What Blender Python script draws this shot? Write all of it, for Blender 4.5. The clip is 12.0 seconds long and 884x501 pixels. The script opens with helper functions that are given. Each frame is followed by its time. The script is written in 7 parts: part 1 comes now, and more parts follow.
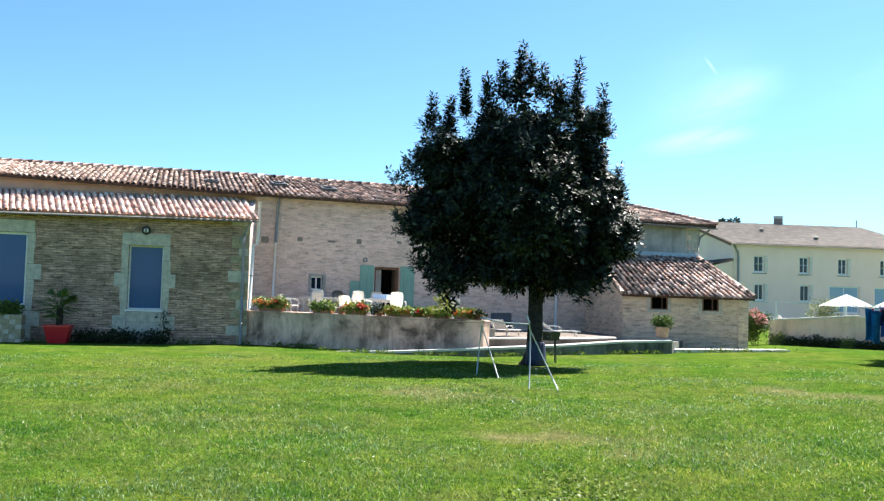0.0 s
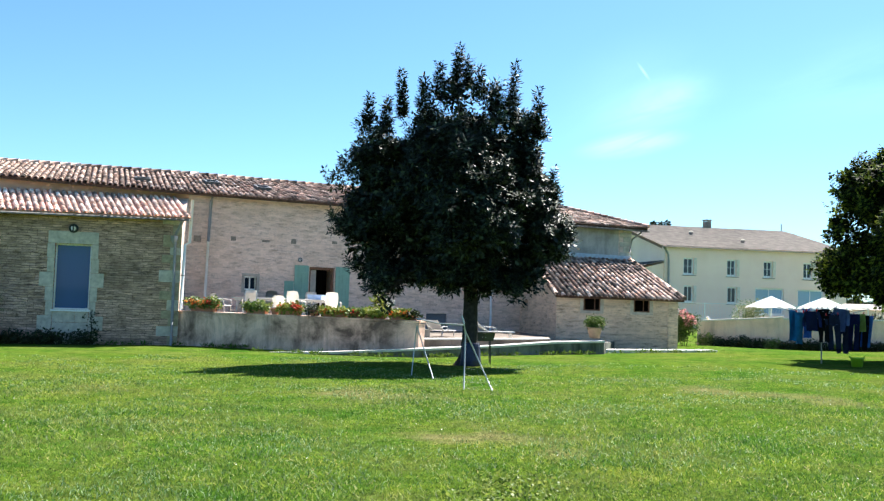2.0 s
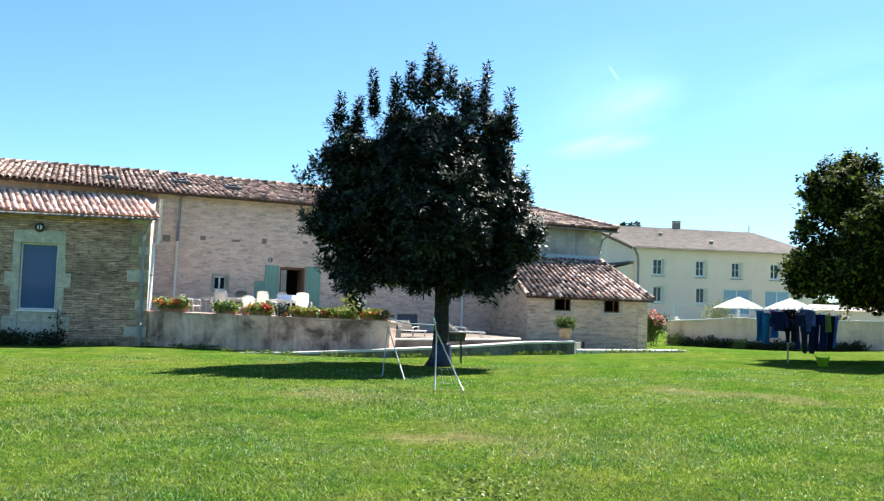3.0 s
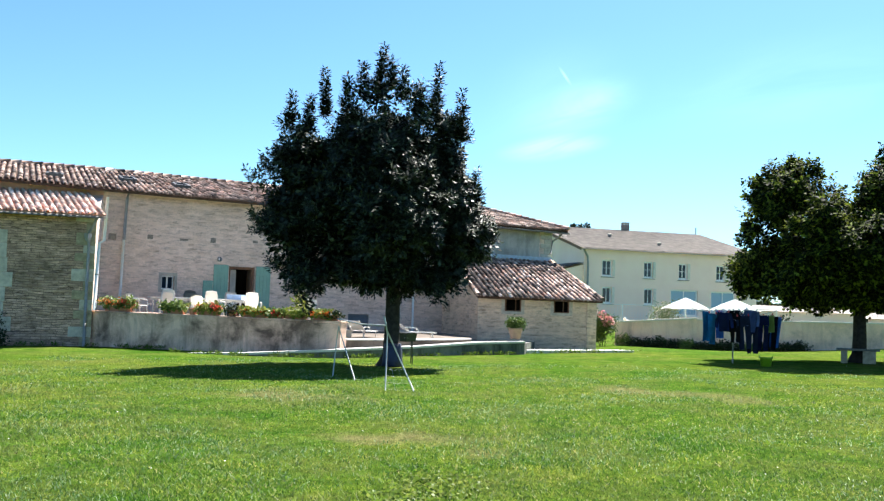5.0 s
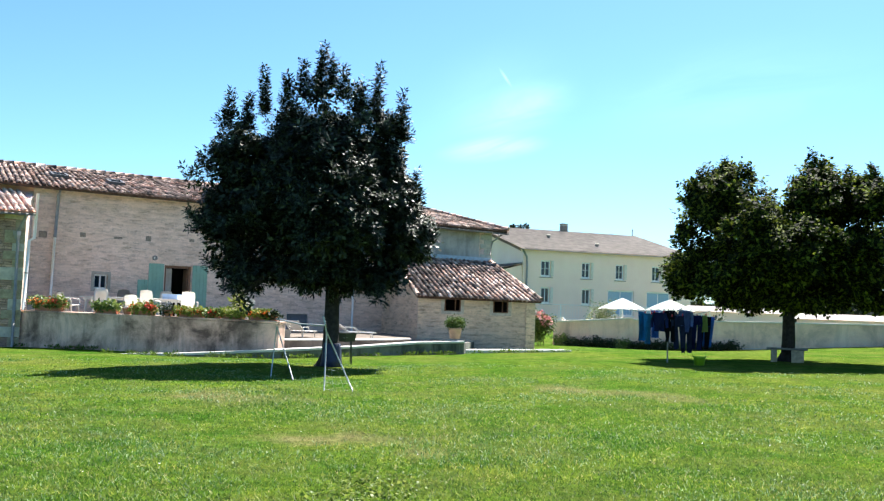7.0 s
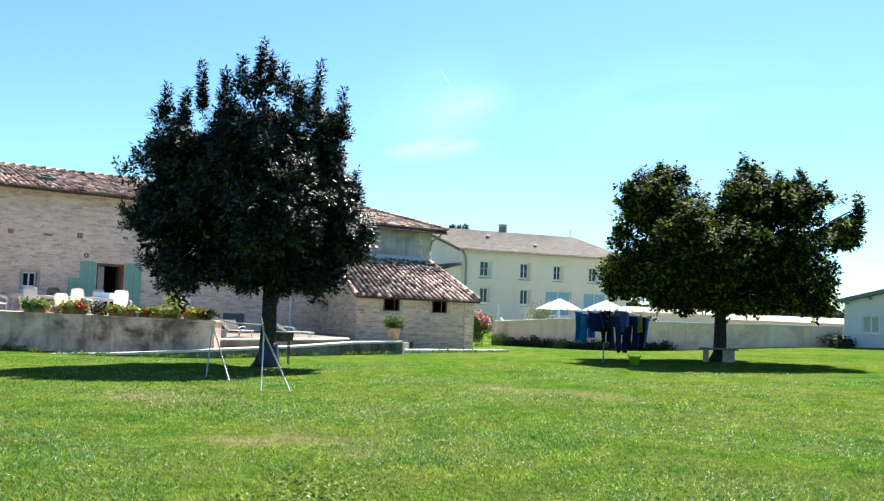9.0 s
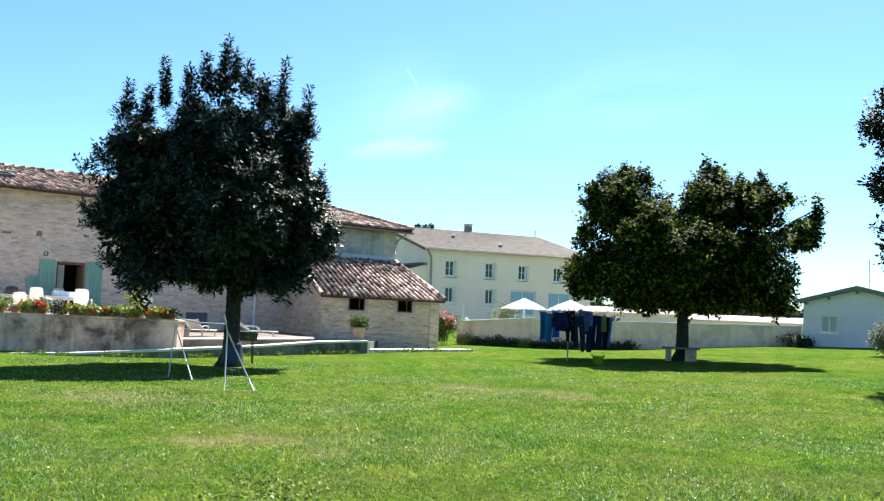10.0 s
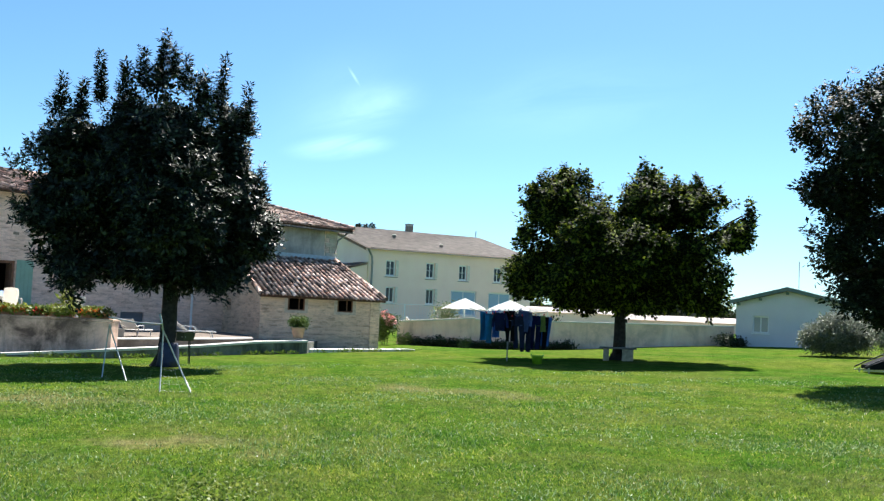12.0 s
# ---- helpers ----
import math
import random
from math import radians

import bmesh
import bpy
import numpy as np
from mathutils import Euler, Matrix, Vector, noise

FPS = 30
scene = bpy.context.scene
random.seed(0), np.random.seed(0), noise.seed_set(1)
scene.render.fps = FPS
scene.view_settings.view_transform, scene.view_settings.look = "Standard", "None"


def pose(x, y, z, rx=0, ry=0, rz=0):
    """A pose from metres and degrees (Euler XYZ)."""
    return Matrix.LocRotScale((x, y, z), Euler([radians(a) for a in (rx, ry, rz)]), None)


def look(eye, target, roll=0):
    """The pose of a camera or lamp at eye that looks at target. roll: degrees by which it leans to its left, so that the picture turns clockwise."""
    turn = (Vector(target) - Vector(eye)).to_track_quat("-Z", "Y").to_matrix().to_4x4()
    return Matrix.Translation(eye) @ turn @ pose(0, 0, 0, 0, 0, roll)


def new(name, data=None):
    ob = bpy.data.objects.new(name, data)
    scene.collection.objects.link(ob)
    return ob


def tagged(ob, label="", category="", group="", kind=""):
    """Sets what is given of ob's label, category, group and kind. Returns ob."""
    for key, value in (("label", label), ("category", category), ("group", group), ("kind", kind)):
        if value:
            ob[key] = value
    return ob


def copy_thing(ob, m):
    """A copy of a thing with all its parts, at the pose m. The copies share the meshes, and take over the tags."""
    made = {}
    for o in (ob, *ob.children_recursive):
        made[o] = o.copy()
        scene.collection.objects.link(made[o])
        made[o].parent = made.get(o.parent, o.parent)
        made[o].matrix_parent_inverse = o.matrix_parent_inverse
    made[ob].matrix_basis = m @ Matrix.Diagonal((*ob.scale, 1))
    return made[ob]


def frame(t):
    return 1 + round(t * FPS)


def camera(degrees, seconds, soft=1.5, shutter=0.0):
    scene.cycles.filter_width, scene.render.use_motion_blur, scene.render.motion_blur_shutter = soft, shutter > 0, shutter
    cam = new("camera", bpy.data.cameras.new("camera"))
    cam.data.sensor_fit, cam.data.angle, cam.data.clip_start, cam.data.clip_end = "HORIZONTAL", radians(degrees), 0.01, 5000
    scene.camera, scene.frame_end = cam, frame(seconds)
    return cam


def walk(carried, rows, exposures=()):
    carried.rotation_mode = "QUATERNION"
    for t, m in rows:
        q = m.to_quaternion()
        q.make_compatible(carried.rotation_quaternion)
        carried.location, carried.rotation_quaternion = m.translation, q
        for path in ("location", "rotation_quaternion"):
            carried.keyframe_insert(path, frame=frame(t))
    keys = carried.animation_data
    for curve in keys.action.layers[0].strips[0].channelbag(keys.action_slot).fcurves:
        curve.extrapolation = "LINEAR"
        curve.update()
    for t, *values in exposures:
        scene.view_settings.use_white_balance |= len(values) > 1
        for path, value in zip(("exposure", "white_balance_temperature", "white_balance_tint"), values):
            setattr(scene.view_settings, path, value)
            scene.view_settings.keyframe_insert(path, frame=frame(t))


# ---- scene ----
cam = camera(52.0, 12.0, soft=1.3)
EYE = 1.65
PATH = [
    (0.0, pose(0, 0, EYE, 92.899, -1.672, 10.717)),
    (0.5, pose(0, 0, EYE, 92.926, -1.684, 9.611)),
    (1.0, pose(0, 0, EYE, 92.968, -1.772, 8.506)),
    (1.5, pose(0, 0, EYE, 93.015, -1.776, 7.575)),
    (2.0, pose(0, 0, EYE, 93.066, -1.843, 6.639)),
    (2.5, pose(0, 0, EYE, 93.094, -1.866, 5.751)),
    (3.0, pose(0, 0, EYE, 93.143, -1.890, 4.820)),
    (5.0, pose(0, 0, EYE, 93.267, -2.015, 1.732)),
    (5.5, pose(0, 0, EYE, 93.283, -2.030, 0.873)),
    (6.0, pose(0, 0, EYE, 93.321, -2.064, -0.120)),
    (6.5, pose(0, 0, EYE, 93.351, -2.096, -1.074)),
    (7.0, pose(0, 0, EYE, 93.398, -2.096, -2.067)),
    (9.0, pose(0, 0, EYE, 93.538, -2.309, -5.919)),
    (9.5, pose(0, 0, EYE, 93.554, -2.362, -6.924)),
    (10.0, pose(0, 0, EYE, 93.595, -2.384, -8.113)),
    (10.5, pose(0, 0, EYE, 93.634, -2.413, -9.097)),
    (11.0, pose(0, 0, EYE, 93.679, -2.437, -10.195)),
    (11.5, pose(0, 0, EYE, 93.719, -2.472, -11.050)),
    (12.0, pose(0, 0, EYE, 93.750, -2.500, -11.865)),
]
walk(cam, PATH, exposures=[(0.0, 1.84, 6150, 10), (7.0, 1.88, 6150, 10), (9.5, 1.9, 6150, 10), (10.5, 1.82, 6150, 10), (12.0, 1.58, 6150, 10)])

# ---- light ----
SUN_AZ, SUN_EL = 30.0, 52.0
world = bpy.data.worlds.new("sky")
scene.world = world
world.use_nodes = True
wn, wl = world.node_tree.nodes, world.node_tree.links
wn.clear()
sky = wn.new("ShaderNodeTexSky")
sky.sky_type = "NISHITA"
sky.sun_disc = False
sky.sun_elevation, sky.sun_rotation = radians(SUN_EL), radians(SUN_AZ)
sky.air_density, sky.dust_density, sky.ozone_density = 0.9, 0.3, 1.6
wbg = wn.new("ShaderNodeBackground")
wbg.inputs["Strength"].default_value = 0.052
wout = wn.new("ShaderNodeOutputWorld")
# thin cirrus veils in the sky, laid out by slopes x/y and z/y of the direction


def wmath(op, a, b=0.0):
    n = wn.new("ShaderNodeMath")
    n.operation = op
    for i, v in enumerate((a, b)):
        if isinstance(v, (int, float)):
            n.inputs[i].default_value = v
        else:
            wl.new(v, n.inputs[i])
    return n.outputs[0]


wco = wn.new("ShaderNodeTexCoord")
wse = wn.new("ShaderNodeSeparateXYZ")
wl.new(wco.outputs["Generated"], wse.inputs[0])
wu, wv = wmath("DIVIDE", wse.outputs["X"], wse.outputs["Y"]), wmath("DIVIDE", wse.outputs["Z"], wse.outputs["Y"])
wcx = wn.new("ShaderNodeCombineXYZ")
wl.new(wu, wcx.inputs["X"])
wl.new(wv, wcx.inputs["Y"])


def streaks(turn, sx, sy, scale, lo, hi):
    """Fibrous noise drawn out along a direction of the sky."""
    mp = wn.new("ShaderNodeMapping")
    mp.vector_type = "TEXTURE"
    mp.inputs["Rotation"].default_value = (0, 0, radians(turn))
    mp.inputs["Scale"].default_value = (1 / sx, 1 / sy, 1)
    wl.new(wcx.outputs[0], mp.inputs[0])
    t = wn.new("ShaderNodeTexNoise")
    t.inputs["Scale"].default_value, t.inputs["Detail"].default_value, t.inputs["Roughness"].default_value, t.inputs["Distortion"].default_value = scale, 7.0, 0.58, 0.8
    wl.new(mp.outputs[0], t.inputs["Vector"])
    r = wn.new("ShaderNodeMapRange")
    r.inputs["From Min"].default_value, r.inputs["From Max"].default_value = lo, hi
    wl.new(t.outputs["Fac"], r.inputs["Value"])
    return r.outputs[0]


def veil(az, el, turn, long_, high, strength):
    """A soft-edged patch of cloud round a direction."""
    mp = wn.new("ShaderNodeMapping")
    mp.vector_type = "TEXTURE"
    mp.inputs["Location"].default_value = (math.tan(radians(az)), math.tan(radians(el)) / math.cos(radians(az)), 0)
    mp.inputs["Rotation"].default_value = (0, 0, radians(turn))
    mp.inputs["Scale"].default_value = (math.tan(radians(long_)), math.tan(radians(high)), 1)
    wl.new(wcx.outputs[0], mp.inputs[0])
    ln = wn.new("ShaderNodeVectorMath")
    ln.operation = "LENGTH"
    wl.new(mp.outputs[0], ln.inputs[0])
    r = wn.new("ShaderNodeMapRange")
    r.interpolation_type = "SMOOTHSTEP"
    r.inputs["From Min"].default_value, r.inputs["From Max"].default_value = 1.0, 0.0
    r.inputs["To Max"].default_value = strength
    wl.new(ln.outputs["Value"], r.inputs["Value"])
    return r.outputs[0]


fibres = streaks(14, 3.0, 14.0, 1.6, 0.30, 0.75)
soft = streaks(35, 3.0, 6.0, 1.1, 0.25, 0.8)
clouds = wmath("MULTIPLY", fibres, wmath("ADD", veil(4.9, 9.9, 9, 4.2, 1.0, 2.6), wmath("ADD", veil(6.5, 12.4, 20, 5.0, 2.2, 1.2), veil(20, 13.5, 12, 12, 4, 0.35))))
clouds = wmath("ADD", clouds, wmath("MULTIPLY", soft, veil(5.0, 13.0, 30, 6.5, 4.5, 0.5)))
clouds = wmath("ADD", clouds, veil(5.6, 14.3, -55, 0.9, 0.14, 0.8))
wmx = wn.new("ShaderNodeMix")
wmx.data_type, wmx.blend_type = "RGBA", "ADD"
wl.new(clouds, wmx.inputs["Factor"])
wti = wn.new("ShaderNodeMix")
wti.data_type, wti.blend_type = "RGBA", "MULTIPLY"
wti.inputs["Factor"].default_value = 1.0
wti.inputs["B"].default_value = (0.69, 0.96, 1.10, 1)
wl.new(sky.outputs[0], wti.inputs["A"])
wl.new(wti.outputs["Result"], wmx.inputs["A"])
wmx.inputs["B"].default_value = (1.8, 2.2, 2.2, 1)
wl.new(wmx.outputs["Result"], wbg.inputs[0])
wl.new(wbg.outputs[0], wout.inputs[0])
sun = new("sun", bpy.data.lights.new("sun", "SUN"))
sun.data.energy, sun.data.angle, sun.data.color = 4.6, radians(0.53), (1.0, 0.93, 0.82)
_a, _e = radians(SUN_AZ), radians(SUN_EL)
sun.matrix_world = look((0, 0, 40), (-math.sin(_a) * math.cos(_e), -math.cos(_a) * math.cos(_e), 40 - math.sin(_e)))


# ---- geometry helpers ----
def polar(a, d):
    """A place on the plan: degrees to the right of the y axis, metres from the origin."""
    return Vector((d * math.sin(radians(a)), d * math.cos(radians(a)), 0))


def g(x, y):
    """Height of the lawn."""
    x, y = max(-34, min(40, x)), max(0, min(58, y))
    dip = 0.30 * math.exp(-((x - 14.5) / 6.5) ** 2 - ((y - 46.6) / 6.5) ** 2)
    return 0.00859 * x - 0.0012 * y + 0.000244 * x * y + 0.0003 * x * x - 0.00012 * y * y - dip


def link_mesh(name, bm, material, smooth=False):
    me = bpy.data.meshes.new(name)
    bm.normal_update()
    bm.to_mesh(me)
    bm.free()
    if material:
        me.materials.append(material)
    if smooth:
        for f in me.polygons:
            f.use_smooth = True
    return me


def part(name, bm, material, parent=None, label="", smooth=False):
    ob = new(name, link_mesh(name, bm, material, smooth))
    if parent:
        ob.parent = parent
    if label:
        tagged(ob, label)
    return ob


def piece(name, me, parent, m):
    ob = new(name, me)
    ob.parent = parent
    ob.matrix_local = m
    return ob


def thing(name, m=None, label="", category="", group="", kind=""):
    ob = new(name)
    ob.empty_display_size = 0.2
    if m is not None:
        ob.matrix_world = m
    return tagged(ob, label, category, group, kind)


def box(bm, x0, y0, z0, x1, y1, z1, m=None, bevel=0.0):
    vs = [bm.verts.new((x, y, z)) for z in (z0, z1) for x, y in ((x0, y0), (x1, y0), (x1, y1), (x0, y1))]
    fs = [bm.faces.new([vs[i] for i in q]) for q in ((3, 2, 1, 0), (4, 5, 6, 7), (0, 1, 5, 4), (1, 2, 6, 5), (2, 3, 7, 6), (3, 0, 4, 7))]
    if bevel:
        es = {e for f in fs for e in f.edges}
        r = bmesh.ops.bevel(bm, geom=list(es), offset=bevel, segments=2, affect="EDGES", profile=0.5)
        vs = [v for v in {v for f in r["faces"] for v in f.verts} | {v for v in vs if v.is_valid}]
    if m is not None:
        bmesh.ops.transform(bm, matrix=m, verts=[v for v in vs if v.is_valid])
    return vs


def new_box(*a, **k):
    bm = bmesh.new()
    box(bm, *a, **k)
    return bm


def tube(bm, pts, r, sides=8, r1=None, caps=True):
    """A round bar along a line of points, tapering from r to r1."""
    pts = [Vector(p) for p in pts]
    r1 = r if r1 is None else r1
    rings, n = [], len(pts)
    for i, p in enumerate(pts):
        d = (pts[min(i + 1, n - 1)] - pts[max(i - 1, 0)]).normalized()
        up = Vector((0, 0, 1)) if abs(d.z) < 0.95 else Vector((1, 0, 0))
        u = d.cross(up).normalized()
        v = d.cross(u)
        rr = r + (r1 - r) * i / max(1, n - 1)
        rings.append([bm.verts.new(p + (u * math.cos(a) + v * math.sin(a)) * rr) for a in (math.tau * k / sides for k in range(sides))])
    for a, b in zip(rings, rings[1:]):
        for k in range(sides):
            bm.faces.new((a[k], a[(k + 1) % sides], b[(k + 1) % sides], b[k]))
    if caps:
        bm.faces.new(rings[0])
        bm.faces.new(rings[-1][::-1])


def new_tube(*a, **k):
    bm = bmesh.new()
    tube(bm, *a, **k)
    return bm


def lathe(bm, profile, sides=20, at=(0, 0, 0)):
    """Turned shape from (radius, height) pairs."""
    rings = []
    for r, z in profile:
        rings.append([bm.verts.new((at[0] + r * math.cos(math.tau * k / sides), at[1] + r * math.sin(math.tau * k / sides), at[2] + z)) for k in range(sides)])
    for a, b in zip(rings, rings[1:]):
        for k in range(sides):
            bm.faces.new((a[k], a[(k + 1) % sides], b[(k + 1) % sides], b[k]))
    bm.faces.new(rings[0][::-1])
    bm.faces.new(rings[-1])


def new_lathe(*a, **k):
    bm = bmesh.new()
    lathe(bm, *a, **k)
    return bm


def along(p, q, z=0.0):
    """Frame of a wall seen from outside: x runs from p to q, y goes into the wall, z up."""
    d = (Vector(q) - Vector(p))
    return Matrix.Translation((p[0], p[1], z)) @ Matrix.Rotation(math.atan2(d.y, d.x), 4, "Z")


def wall_mesh(length, thick, z0, top0, top1, openings=()):
    """Wall with openings that go through it: (x0, x1, z0, z1) each. The top runs from top0 to top1."""
    bm = bmesh.new()
    xs = sorted({0.0, length, *(o[0] for o in openings), *(o[1] for o in openings)})
    zs = sorted({z0, *(o[2] for o in openings), *(o[3] for o in openings)}) + [None]
    grid = {}

    def vert(i, j, s):
        if (i, j, s) not in grid:
            z = top0 + (top1 - top0) * xs[i] / length if zs[j] is None else zs[j]
            grid[i, j, s] = bm.verts.new((xs[i], s * thick, z))
        return grid[i, j, s]

    def solid(i, j):
        if not (0 <= i < len(xs) - 1 and 0 <= j < len(zs) - 1):
            return False
        x, z = (xs[i] + xs[i + 1]) / 2, zs[j] + 1e-4
        return not any(o[0] < x < o[1] and o[2] <= z < o[3] for o in openings)

    for i in range(len(xs) - 1):
        for j in range(len(zs) - 1):
            if not solid(i, j):
                continue
            c = [(i, j), (i + 1, j), (i + 1, j + 1), (i, j + 1)]
            bm.faces.new([vert(*q, 0) for q in c])
            bm.faces.new([vert(*q, 1) for q in c[::-1]])
            for (p, q), (di, dj) in zip(((c[0], c[1]), (c[1], c[2]), (c[2], c[3]), (c[3], c[0])), ((0, -1), (1, 0), (0, 1), (-1, 0))):
                if not solid(i + di, j + dj):
                    bm.faces.new((vert(*p, 0), vert(*p, 1), vert(*q, 1), vert(*q, 0)))
    return bm


def from_arrays(name, verts, faces, material, smooth=False):
    me = bpy.data.meshes.new(name)
    n = faces.shape[1]
    me.vertices.add(len(verts))
    me.vertices.foreach_set("co", np.asarray(verts, dtype=np.float32).ravel())
    me.loops.add(faces.size)
    me.loops.foreach_set("vertex_index", faces.ravel().astype(np.int32))
    me.polygons.add(len(faces))
    me.polygons.foreach_set("loop_start", np.arange(0, faces.size, n, dtype=np.int32))
    me.polygons.foreach_set("loop_total", np.full(len(faces), n, dtype=np.int32))
    me.update(calc_edges=True)
    me.validate()
    if material:
        me.materials.append(material)
    if smooth:
        me.polygons.foreach_set("use_smooth", np.ones(len(faces), dtype=bool))
    return me


# ---- materials ----
class Nodes:
    def __init__(self, name, rough=0.8, metal=0.0):
        self.mat = bpy.data.materials.new(name)
        self.mat.use_nodes = True
        self.n, self.l = self.mat.node_tree.nodes, self.mat.node_tree.links
        self.b = self.n["Principled BSDF"]
        self.b.inputs["Roughness"].default_value = rough
        self.b.inputs["Metallic"].default_value = metal
        if rough > 0.8:
            self.b.inputs["Specular IOR Level"].default_value = 0.15
        self.co = self.n.new("ShaderNodeTexCoord").outputs["Object"]

    def scaled(self, x, y, z):
        m = self.n.new("ShaderNodeMapping")
        m.inputs["Scale"].default_value = (x, y, z)
        self.l.new(self.co, m.inputs["Vector"])
        return m.outputs[0]

    def noise(self, scale, detail=4.0, rough=0.6, vec=None, dist=0.0):
        t = self.n.new("ShaderNodeTexNoise")
        t.inputs["Scale"].default_value, t.inputs["Detail"].default_value = scale, detail
        t.inputs["Roughness"].default_value, t.inputs["Distortion"].default_value = rough, dist
        self.l.new(vec or self.co, t.inputs["Vector"])
        return t.outputs["Fac"]

    def ramp(self, fac, *stops):
        r = self.n.new("ShaderNodeValToRGB")
        while len(r.color_ramp.elements) < len(stops):
            r.color_ramp.elements.new(0.5)
        for e, (p, c) in zip(r.color_ramp.elements, stops):
            e.position, e.color = p, (*c, 1) if len(c) == 3 else (c[0], c[0], c[0], 1)
        self.l.new(fac, r.inputs[0])
        return r.outputs[0]

    def mix(self, fac, a, b, mode="MIX"):
        m = self.n.new("ShaderNodeMix")
        m.data_type, m.blend_type = "RGBA", mode
        for s, v in ((m.inputs["Factor"], fac), (m.inputs["A"], a), (m.inputs["B"], b)):
            if isinstance(v, (int, float)):
                s.default_value = v
            elif isinstance(v, tuple):
                s.default_value = (*v, 1)
            else:
                self.l.new(v, s)
        return m.outputs["Result"]

    def colour(self, c):
        if isinstance(c, tuple):
            self.b.inputs["Base Color"].default_value = (*c, 1)
        else:
            self.l.new(c, self.b.inputs["Base Color"])
        return self

    def bump(self, h, strength=0.4, dist=0.02):
        b = self.n.new("ShaderNodeBump")
        b.inputs["Strength"].default_value, b.inputs["Distance"].default_value = strength, dist
        self.l.new(h, b.inputs["Height"])
        self.l.new(b.outputs[0], self.b.inputs["Normal"])
        return self

    def random(self):
        return self.n.new("ShaderNodeObjectInfo").outputs["Random"]

    def island(self):
        return self.n.new("ShaderNodeNewGeometry").outputs["Random Per Island"]


def plain(name, c, rough=0.6, metal=0.0, vary=0.15, scale=6.0, bump=0.0):
    k = Nodes(name, rough, metal)
    dark = tuple(v * (1 - vary) for v in c)
    light = tuple(min(1, v * (1 + vary)) for v in c)
    f = k.noise(scale)
    k.colour(k.ramp(f, (0.3, dark), (0.7, light)))
    if bump:
        k.bump(k.noise(scale * 8), bump, 0.01)
    return k.mat


def rubble(name, stone, stone_dark, joint, course=0.085, length=0.26, stain=(0.12, 0.11, 0.09), amount=0.5, relief=0.6, layering=0.85):
    """Thin coursed rubble stone with wide mortar, stained in patches. The wall's x runs along it and z up."""
    k = Nodes(name, 0.9)
    sep = k.n.new("ShaderNodeSeparateXYZ")
    k.l.new(k.co, sep.inputs[0])
    wob = k.noise(1.3, 4, 0.6, k.scaled(1, 1, 2.2))
    com = k.n.new("ShaderNodeCombineXYZ")
    add = k.n.new("ShaderNodeMath")
    add.operation = "MULTIPLY_ADD"
    add.inputs[1].default_value = 0.19
    k.l.new(wob, add.inputs[0])
    k.l.new(sep.outputs["Z"], add.inputs[2])
    addx = k.n.new("ShaderNodeMath")
    addx.operation = "ADD"
    k.l.new(sep.outputs["X"], addx.inputs[0])
    k.l.new(sep.outputs["Y"], addx.inputs[1])
    k.l.new(addx.outputs[0], com.inputs["X"])
    k.l.new(add.outputs[0], com.inputs["Y"])
    t = k.n.new("ShaderNodeTexBrick")
    t.offset, t.squash = 0.43, 0.7
    t.squash_frequency = 3
    t.inputs["Scale"].default_value = 1.0
    t.inputs["Brick Width"].default_value, t.inputs["Row Height"].default_value = length, course
    t.inputs["Mortar Size"].default_value, t.inputs["Mortar Smooth"].default_value = 0.013, 0.8
    t.inputs["Bias"].default_value = -0.1
    t.inputs["Color1"].default_value, t.inputs["Color2"].default_value, t.inputs["Mortar"].default_value = (*stone, 1), (*stone_dark, 1), (*joint, 1)
    k.l.new(com.outputs[0], t.inputs["Vector"])
    fine = k.noise(14, 6, 0.7)
    c = k.mix(0.55, t.outputs["Color"], k.ramp(fine, (0.25, (0.45,)), (0.75, (1.15,))), "MULTIPLY")
    big = k.noise(0.55, 5, 0.65)
    c = k.mix(k.ramp(big, (0.45, (0.0,)), (0.75, (amount,))), c, stain)
    layer = k.noise(1.0, 6, 0.72, k.scaled(2.6, 2.6, 10.5), 0.35)
    c = k.mix(layering, c, k.ramp(layer, (0.36, (0.38,)), (0.47, (0.92,)), (0.62, (1.12,))), "MULTIPLY")
    streak = k.noise(1.0, 4, 0.6, k.scaled(1.2, 1.2, 5.0))
    c = k.mix(k.ramp(streak, (0.48, (0.0,)), (0.66, (0.7,))), c, joint)
    k.colour(c)
    lay_inv = k.ramp(layer, (0.36, (1.0,)), (0.5, (0.15,)))
    h = k.mix(0.5, k.mix(0.35, t.outputs["Fac"], fine), lay_inv)
    inv = k.n.new("ShaderNodeInvert")
    k.l.new(h, inv.inputs["Color"])
    k.bump(inv.outputs[0], relief, 0.04)
    return k.mat


